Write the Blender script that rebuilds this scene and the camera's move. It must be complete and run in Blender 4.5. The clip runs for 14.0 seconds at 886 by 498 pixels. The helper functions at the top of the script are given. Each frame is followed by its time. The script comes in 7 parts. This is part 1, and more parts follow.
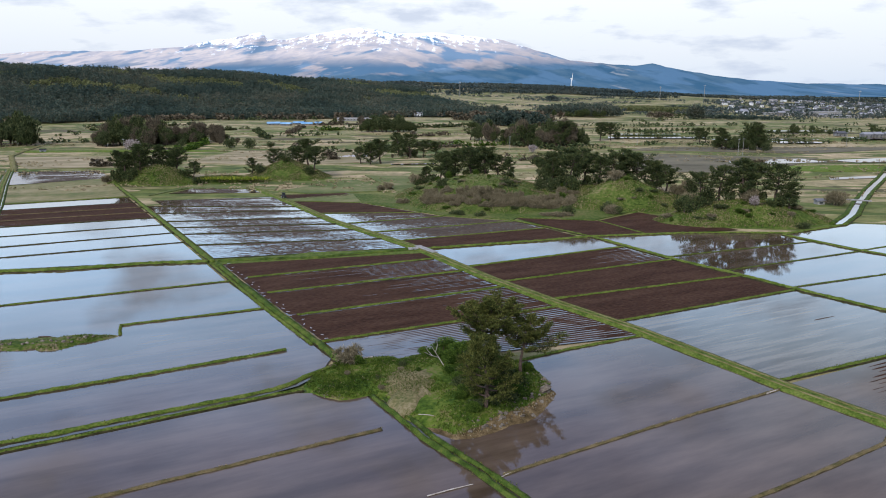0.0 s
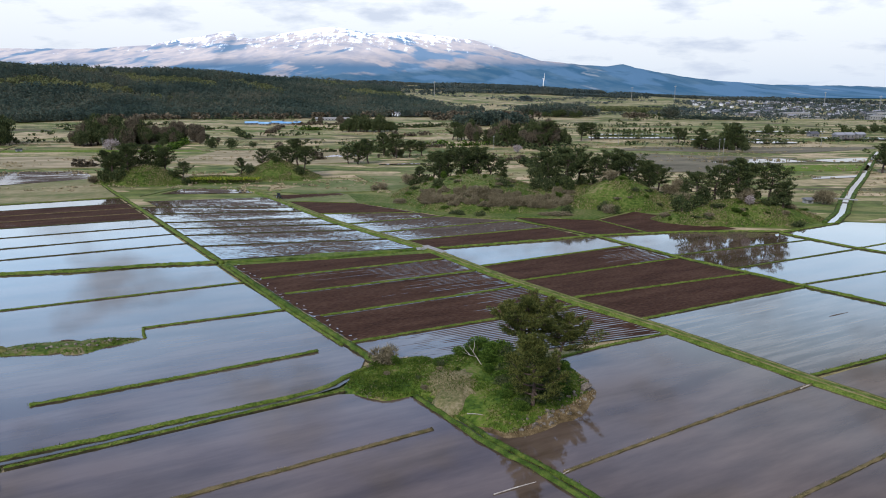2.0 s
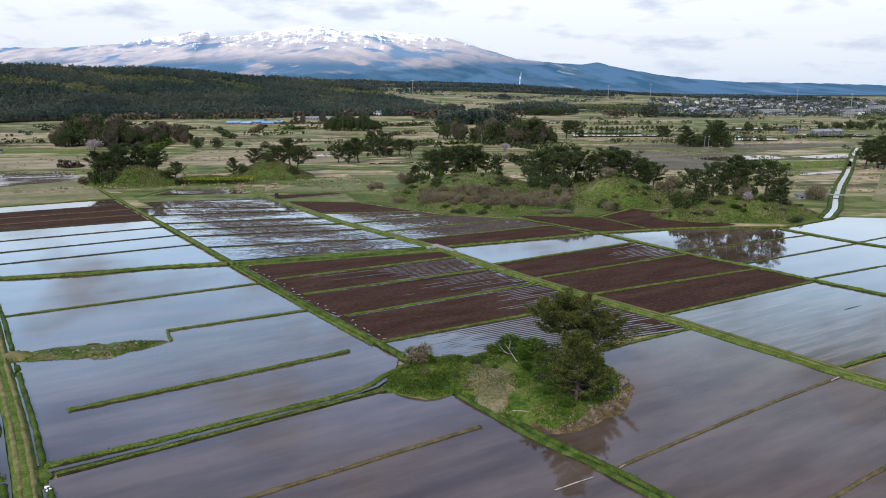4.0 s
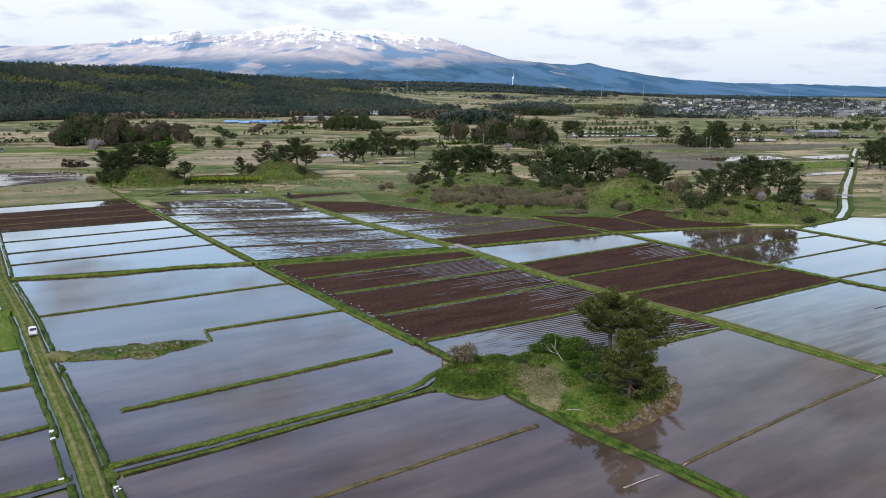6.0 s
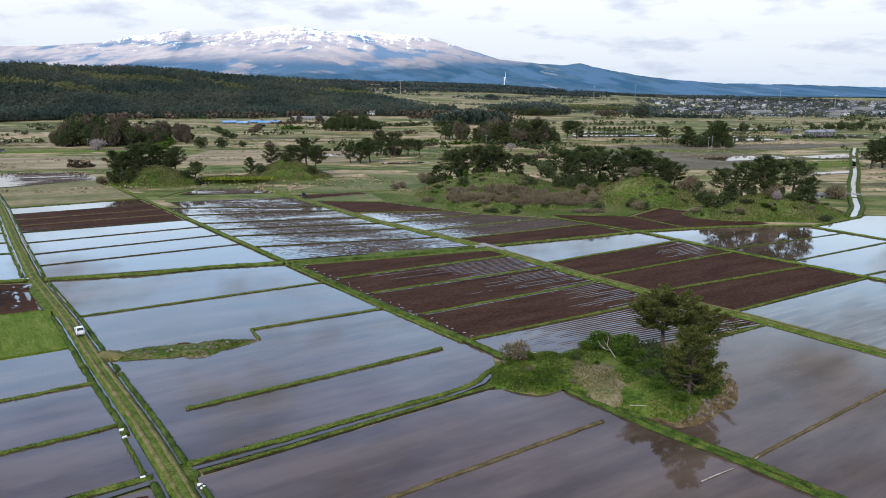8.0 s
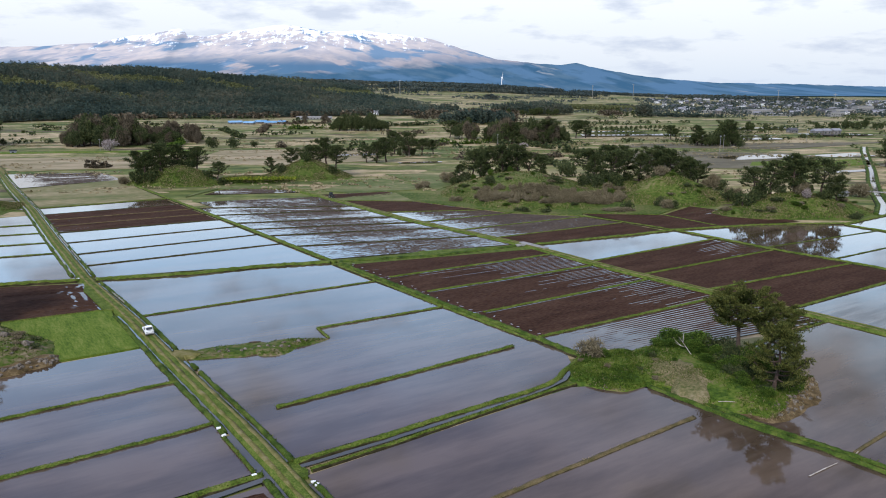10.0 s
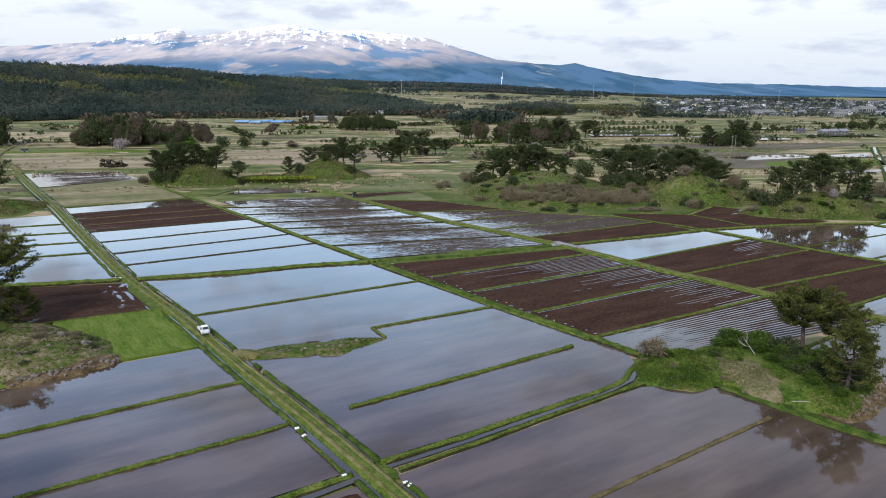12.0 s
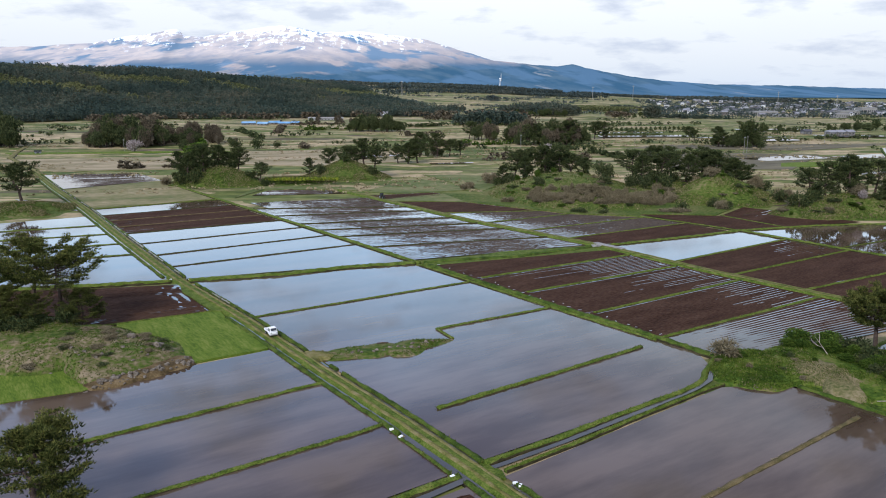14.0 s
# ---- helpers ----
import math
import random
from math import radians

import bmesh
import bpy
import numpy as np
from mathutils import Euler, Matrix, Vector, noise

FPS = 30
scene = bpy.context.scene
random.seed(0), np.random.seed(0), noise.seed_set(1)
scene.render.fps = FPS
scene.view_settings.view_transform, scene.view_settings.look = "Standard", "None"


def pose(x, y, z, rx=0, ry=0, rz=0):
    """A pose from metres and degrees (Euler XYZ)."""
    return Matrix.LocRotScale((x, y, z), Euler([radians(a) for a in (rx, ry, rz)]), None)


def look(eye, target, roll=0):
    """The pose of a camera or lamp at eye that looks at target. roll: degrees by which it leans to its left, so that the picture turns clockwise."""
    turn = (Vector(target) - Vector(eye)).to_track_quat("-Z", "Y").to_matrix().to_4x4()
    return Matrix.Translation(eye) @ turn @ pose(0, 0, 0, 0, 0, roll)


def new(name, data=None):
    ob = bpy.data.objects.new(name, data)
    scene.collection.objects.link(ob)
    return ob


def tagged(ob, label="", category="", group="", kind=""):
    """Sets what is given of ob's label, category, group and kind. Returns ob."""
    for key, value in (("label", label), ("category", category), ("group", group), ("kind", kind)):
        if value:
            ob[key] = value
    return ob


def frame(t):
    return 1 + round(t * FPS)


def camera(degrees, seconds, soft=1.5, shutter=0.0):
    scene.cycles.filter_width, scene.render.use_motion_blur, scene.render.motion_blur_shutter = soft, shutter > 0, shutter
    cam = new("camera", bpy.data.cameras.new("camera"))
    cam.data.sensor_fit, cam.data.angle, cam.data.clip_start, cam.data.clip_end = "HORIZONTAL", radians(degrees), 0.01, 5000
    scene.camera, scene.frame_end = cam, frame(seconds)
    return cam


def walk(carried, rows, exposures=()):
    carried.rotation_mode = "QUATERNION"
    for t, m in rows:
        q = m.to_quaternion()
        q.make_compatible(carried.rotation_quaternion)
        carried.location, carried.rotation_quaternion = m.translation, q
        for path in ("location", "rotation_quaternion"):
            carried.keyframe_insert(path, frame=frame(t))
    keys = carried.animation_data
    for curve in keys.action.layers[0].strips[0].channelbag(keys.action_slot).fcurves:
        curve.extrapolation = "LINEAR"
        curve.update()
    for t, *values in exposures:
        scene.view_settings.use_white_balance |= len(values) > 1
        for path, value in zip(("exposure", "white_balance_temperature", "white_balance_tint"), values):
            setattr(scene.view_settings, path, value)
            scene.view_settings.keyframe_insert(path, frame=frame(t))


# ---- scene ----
from mathutils.bvhtree import BVHTree

cam = camera(63.2, 14.0, soft=1.02)
PATH = [
    (0, (0.383, 0.444, 46.372), (0.322, 2.397, 45.942), 0.1),
    (0.5, (-2.651, 0.291, 46.366), (-2.692, 2.244, 45.936), 0.1),
    (1, (-5.464, 0.118, 46.389), (-5.482, 2.071, 45.958), 0.2),
    (1.5, (-8.06, 0.039, 46.417), (-8.056, 1.992, 45.987), 0.2),
    (2, (-10.648, -0.104, 46.458), (-10.629, 1.849, 46.028), 0.3),
    (2.5, (-13.128, -0.127, 46.444), (-13.092, 1.826, 46.013), 0.3),
    (3, (-15.633, -0.154, 46.462), (-15.578, 1.798, 46.031), 0.3),
    (5.3, (-26.657, -0.343, 46.614), (-26.548, 1.605, 46.177), 0.2),
    (5.5, (-27.6, -0.328, 46.617), (-27.49, 1.621, 46.183), 0.3),
    (6, (-29.881, -0.206, 46.565), (-29.771, 1.744, 46.131), 0.3),
    (6.5, (-32.267, -0.237, 46.508), (-32.154, 1.712, 46.074), 0.3),
    (7, (-34.859, -0.364, 46.472), (-34.738, 1.584, 46.038), 0.3),
    (7.5, (-37.697, -0.413, 46.394), (-37.561, 1.535, 45.961), 0.3),
    (8, (-40.802, -0.43, 46.357), (-40.664, 1.518, 45.924), 0.3),
    (10.5, (-57.812, 0.537, 45.957), (-57.657, 2.484, 45.524), 0.2),
    (11, (-60.441, 0.967, 45.854), (-60.285, 2.914, 45.422), 0.2),
    (11.5, (-63.086, 1.336, 45.781), (-62.928, 3.282, 45.348), 0.2),
    (12, (-66.031, 1.527, 45.793), (-65.871, 3.473, 45.36), 0.3),
    (12.5, (-69.324, 1.748, 45.835), (-69.161, 3.694, 45.403), 0.3),
    (13, (-72.735, 1.983, 45.79), (-72.569, 3.929, 45.36), 0.3),
    (13.5, (-76.105, 2.218, 45.79), (-75.936, 4.163, 45.36), 0.3),
    (14, (-79.53, 2.405, 45.805), (-79.358, 4.35, 45.375), 0.3),
]
walk(cam, [(t, look(eye, target, roll)) for t, eye, target, roll in PATH])


# ---- world, sun, exposure ----
SUN_ELEV, SUN_AZ = 38.0, 205.0      # azimuth in degrees, clockwise from +y
world = bpy.data.worlds.new("world")
scene.world = world
world.use_nodes = True
wn, wl = world.node_tree.nodes, world.node_tree.links
wn.clear()
w_out = wn.new("ShaderNodeOutputWorld")
w_bg = wn.new("ShaderNodeBackground")
w_bg.inputs["Strength"].default_value = 0.1
w_sky = wn.new("ShaderNodeTexSky")
w_sky.sky_type = "NISHITA"
w_sky.sun_disc = False
w_sky.sun_elevation = radians(SUN_ELEV)
w_sky.sun_rotation = radians(SUN_AZ)
w_sky.altitude, w_sky.air_density, w_sky.dust_density, w_sky.ozone_density = 40, 1.0, 1.5, 1.0
w_tc = wn.new("ShaderNodeTexCoord")
w_sep = wn.new("ShaderNodeSeparateXYZ")
wl.new(w_tc.outputs["Generated"], w_sep.inputs[0])


def wmath(op, a, b=None):
    n = wn.new("ShaderNodeMath")
    n.operation = op
    for i, v in enumerate((a, b)):
        if v is None:
            continue
        if isinstance(v, (int, float)):
            n.inputs[i].default_value = v
        else:
            wl.new(v, n.inputs[i])
    return n.outputs[0]


up = wmath("ADD", wmath("MAXIMUM", w_sep.outputs["Z"], 0.0), 0.22)
w_com = wn.new("ShaderNodeCombineXYZ")
wl.new(wmath("DIVIDE", w_sep.outputs["X"], up), w_com.inputs[0])
wl.new(wmath("DIVIDE", w_sep.outputs["Y"], up), w_com.inputs[1])


def wnoise(scale, detail, shift):
    m = wn.new("ShaderNodeMapping")
    m.inputs["Location"].default_value = shift
    wl.new(w_com.outputs[0], m.inputs[0])
    n = wn.new("ShaderNodeTexNoise")
    n.inputs["Scale"].default_value, n.inputs["Detail"].default_value, n.inputs["Roughness"].default_value = scale, detail, 0.55
    wl.new(m.outputs[0], n.inputs["Vector"])
    return n.outputs["Fac"]


def wramp(fac, stops):
    r = wn.new("ShaderNodeValToRGB")
    e = r.color_ramp.elements
    e[0].position, e[0].color = stops[0][0], (*stops[0][1], 1)
    e[1].position, e[1].color = stops[-1][0], (*stops[-1][1], 1)
    for p, c in stops[1:-1]:
        k = e.new(p)
        k.color = (*c, 1)
    wl.new(fac, r.inputs[0])
    return r.outputs[0]


def wmix(fac, a, b):
    m = wn.new("ShaderNodeMix")
    m.data_type = "RGBA"
    for sock, v in ((m.inputs[0], fac), (m.inputs[6], a), (m.inputs[7], b)):
        if isinstance(v, tuple):
            sock.default_value = (*v, 1)
        elif isinstance(v, (int, float)):
            sock.default_value = v
        else:
            wl.new(v, sock)
    return m.outputs[2]


# a veil of bright cloud, low over the land; bluer and greyer gaps, small grey clouds
veil = wramp(wnoise(0.9, 5, (3.1, 1.7, 0)), [(0.30, (0.35, 0.35, 0.35)), (0.62, (1, 1, 1))])
low = wramp(w_sep.outputs["Z"], [(0.0, (1, 1, 1)), (0.14, (0.95, 0.95, 0.95)), (0.30, (0.6, 0.6, 0.6)), (0.6, (0.4, 0.4, 0.4))])
cover = wmix(low, veil, (0.92, 0.92, 0.92))
bright = wramp(w_sep.outputs["Z"], [(0.0, (7.4, 8.4, 10.0)), (0.05, (8.8, 9.4, 10.4)), (0.12, (10.4, 10.9, 11.7)), (0.16, (15.5, 19.5, 23.5)), (0.22, (13, 19.5, 27.6)),
                                    (0.31, (11.8, 18, 26.8)), (0.38, (10.2, 14.8, 24.0)), (0.46, (8.5, 11.2, 19.7)), (0.55, (6.4, 8.1, 14.8)), (1.0, (5, 5.6, 7.5))])
sky_col = wmix(cover, w_sky.outputs[0], bright)
greys = wramp(wnoise(2.6, 6, (0.4, 5.2, 0)), [(0.52, (0, 0, 0)), (0.66, (0.8, 0.8, 0.8))])
sky_col = wmix(greys, sky_col, (6.0, 6.8, 8.4))
high = wramp(w_sep.outputs["Z"], [(0.28, (0, 0, 0)), (0.40, (1, 1, 1))])
patch = wramp(wnoise(2.4, 4, (7.7, 2.2, 0)), [(0.38, (0.78, 0.78, 0.82)), (0.62, (1.22, 1.2, 1.15))])
vary = wn.new("ShaderNodeMix")
vary.data_type, vary.blend_type = "RGBA", "MULTIPLY"
wl.new(high, vary.inputs[0])
wl.new(sky_col, vary.inputs[6])
wl.new(patch, vary.inputs[7])
sky_col = vary.outputs[2]
right = wmath("MULTIPLY", wramp(w_sep.outputs["Z"], [(0.16, (0, 0, 0)), (0.32, (1, 1, 1))]), wramp(w_sep.outputs["X"], [(0.02, (0, 0, 0)), (0.42, (1, 1, 1))]))
warm = wn.new("ShaderNodeMix")
warm.data_type, warm.blend_type = "RGBA", "MULTIPLY"
wl.new(right, warm.inputs[0])
wl.new(sky_col, warm.inputs[6])
warm.inputs[7].default_value = (0.86, 0.72, 0.60, 1)
sky_col = warm.outputs[2]
wl.new(sky_col, w_bg.inputs["Color"])
wl.new(w_bg.outputs[0], w_out.inputs[0])

sun = new("sun", bpy.data.lights.new("sun", "SUN"))
sun.data.energy, sun.data.angle, sun.data.color = 3.0, radians(10), (1.0, 0.97, 0.93)
_az, _el = radians(SUN_AZ), radians(SUN_ELEV)
sun.matrix_world = look((0, 0, 0), (-math.sin(_az) * math.cos(_el), -math.cos(_az) * math.cos(_el), -math.sin(_el)))

# ---- materials ----


def material(name, colours, scale=1.0, rough=0.9, bump=0.0, bump_scale=6.0, stretch=(1, 1, 1), turn=0.0, fine=7.0, fine_mix=0.35,
             island=0.0, obj_random=0.0, metallic=0.0, ior=1.45, specular=0.12, translucent=0.0):
    """A noise-coloured surface: colours run along a ramp by noise of two scales (in 1/metre)."""
    m = bpy.data.materials.new(name)
    m.use_nodes = True
    nt = m.node_tree
    n, l = nt.nodes, nt.links
    b = n["Principled BSDF"]
    tc = n.new("ShaderNodeTexCoord")
    geo = n.new("ShaderNodeNewGeometry")
    mp = n.new("ShaderNodeMapping")
    mp.vector_type = "TEXTURE"
    mp.inputs["Rotation"].default_value = (0, 0, radians(-turn))
    mp.inputs["Scale"].default_value = [1 / v for v in stretch]
    l.new(geo.outputs["Position"], mp.inputs[0])

    def nz(sc, det):
        q = n.new("ShaderNodeTexNoise")
        q.inputs["Scale"].default_value, q.inputs["Detail"].default_value = sc, det
        l.new(mp.outputs[0], q.inputs["Vector"])
        return q.outputs["Fac"]
    big, small = nz(scale, 4), nz(scale * fine, 3)
    mx = n.new("ShaderNodeMix")
    mx.inputs[0].default_value = fine_mix
    l.new(big, mx.inputs[2])
    l.new(small, mx.inputs[3])
    val = mx.outputs[0]
    if island or obj_random:
        src = geo.outputs["Random Per Island"] if island else n.new("ShaderNodeObjectInfo").outputs["Random"]
        m2 = n.new("ShaderNodeMix")
        m2.inputs[0].default_value = island or obj_random
        l.new(val, m2.inputs[2])
        l.new(src, m2.inputs[3])
        val = m2.outputs[0]
    r = n.new("ShaderNodeValToRGB")
    e = r.color_ramp.elements
    lo, hi = (0.36, 0.64)
    e[0].position, e[0].color = lo, (*colours[0], 1)
    e[1].position, e[1].color = hi, (*colours[-1], 1)
    for i, c in enumerate(colours[1:-1], 1):
        k = e.new(lo + (hi - lo) * i / (len(colours) - 1))
        k.color = (*c, 1)
    l.new(val, r.inputs[0])
    l.new(r.outputs[0], b.inputs["Base Color"])
    b.inputs["Roughness"].default_value = rough
    b.inputs["Metallic"].default_value = metallic
    b.inputs["IOR"].default_value = ior
    b.inputs["Specular IOR Level"].default_value = specular
    if bump:
        bp = n.new("ShaderNodeBump")
        bp.inputs["Strength"].default_value = bump
        bp.inputs["Distance"].default_value = 0.1
        q = n.new("ShaderNodeTexNoise")
        q.inputs["Scale"].default_value, q.inputs["Detail"].default_value = bump_scale, 4
        l.new(mp.outputs[0], q.inputs["Vector"])
        l.new(q.outputs["Fac"], bp.inputs["Height"])
        l.new(bp.outputs[0], b.inputs["Normal"])
    if translucent:
        tr = n.new("ShaderNodeBsdfTranslucent")
        l.new(r.outputs[0], tr.inputs["Color"])
        ms = n.new("ShaderNodeMixShader")
        ms.inputs[0].default_value = translucent
        l.new(b.outputs[0], ms.inputs[1])
        l.new(tr.outputs[0], ms.inputs[2])
        l.new(ms.outputs[0], n["Material Output"].inputs["Surface"])
    return m


def water_material(name, mud_a, mud_b, ripple=0.015, rough=0.032, streak=(0.35, 1.6), contrast=0.15):
    """Still paddy water: brown silt below, a Fresnel mirror on top, faint wind streaks."""
    m = bpy.data.materials.new(name)
    m.use_nodes = True
    n, l = m.node_tree.nodes, m.node_tree.links
    b = n["Principled BSDF"]
    geo = n.new("ShaderNodeNewGeometry")
    mp = n.new("ShaderNodeMapping")
    mp.vector_type = "TEXTURE"
    mp.inputs["Rotation"].default_value = (0, 0, radians(28))
    mp.inputs["Scale"].default_value = (1 / streak[0], 1 / streak[1], 1)
    l.new(geo.outputs["Position"], mp.inputs[0])
    q = n.new("ShaderNodeTexNoise")
    q.inputs["Scale"].default_value, q.inputs["Detail"].default_value, q.inputs["Roughness"].default_value = 0.10, 8, 0.62
    l.new(mp.outputs[0], q.inputs["Vector"])
    r = n.new("ShaderNodeValToRGB")
    r.color_ramp.elements[0].position, r.color_ramp.elements[0].color = 0.5 - contrast, (*mud_a, 1)
    r.color_ramp.elements[1].position, r.color_ramp.elements[1].color = 0.5 + contrast, (*mud_b, 1)
    l.new(q.outputs["Fac"], r.inputs[0])
    l.new(r.outputs[0], b.inputs["Base Color"])
    rr = n.new("ShaderNodeMapRange")
    rr.inputs["From Min"].default_value, rr.inputs["From Max"].default_value = 0.4, 0.7
    rr.inputs["To Min"].default_value, rr.inputs["To Max"].default_value = rough, rough * 2.2
    l.new(q.outputs["Fac"], rr.inputs["Value"])
    l.new(rr.outputs[0], b.inputs["Roughness"])
    b.inputs["IOR"].default_value = 1.38
    bp = n.new("ShaderNodeBump")
    bp.inputs["Strength"].default_value, bp.inputs["Distance"].default_value = ripple, 0.05
    q2 = n.new("ShaderNodeTexNoise")
    q2.inputs["Scale"].default_value, q2.inputs["Detail"].default_value = 1.2, 3
    l.new(geo.outputs["Position"], q2.inputs["Vector"])
    l.new(q2.outputs["Fac"], bp.inputs["Height"])
    l.new(bp.outputs[0], b.inputs["Normal"])
    return m


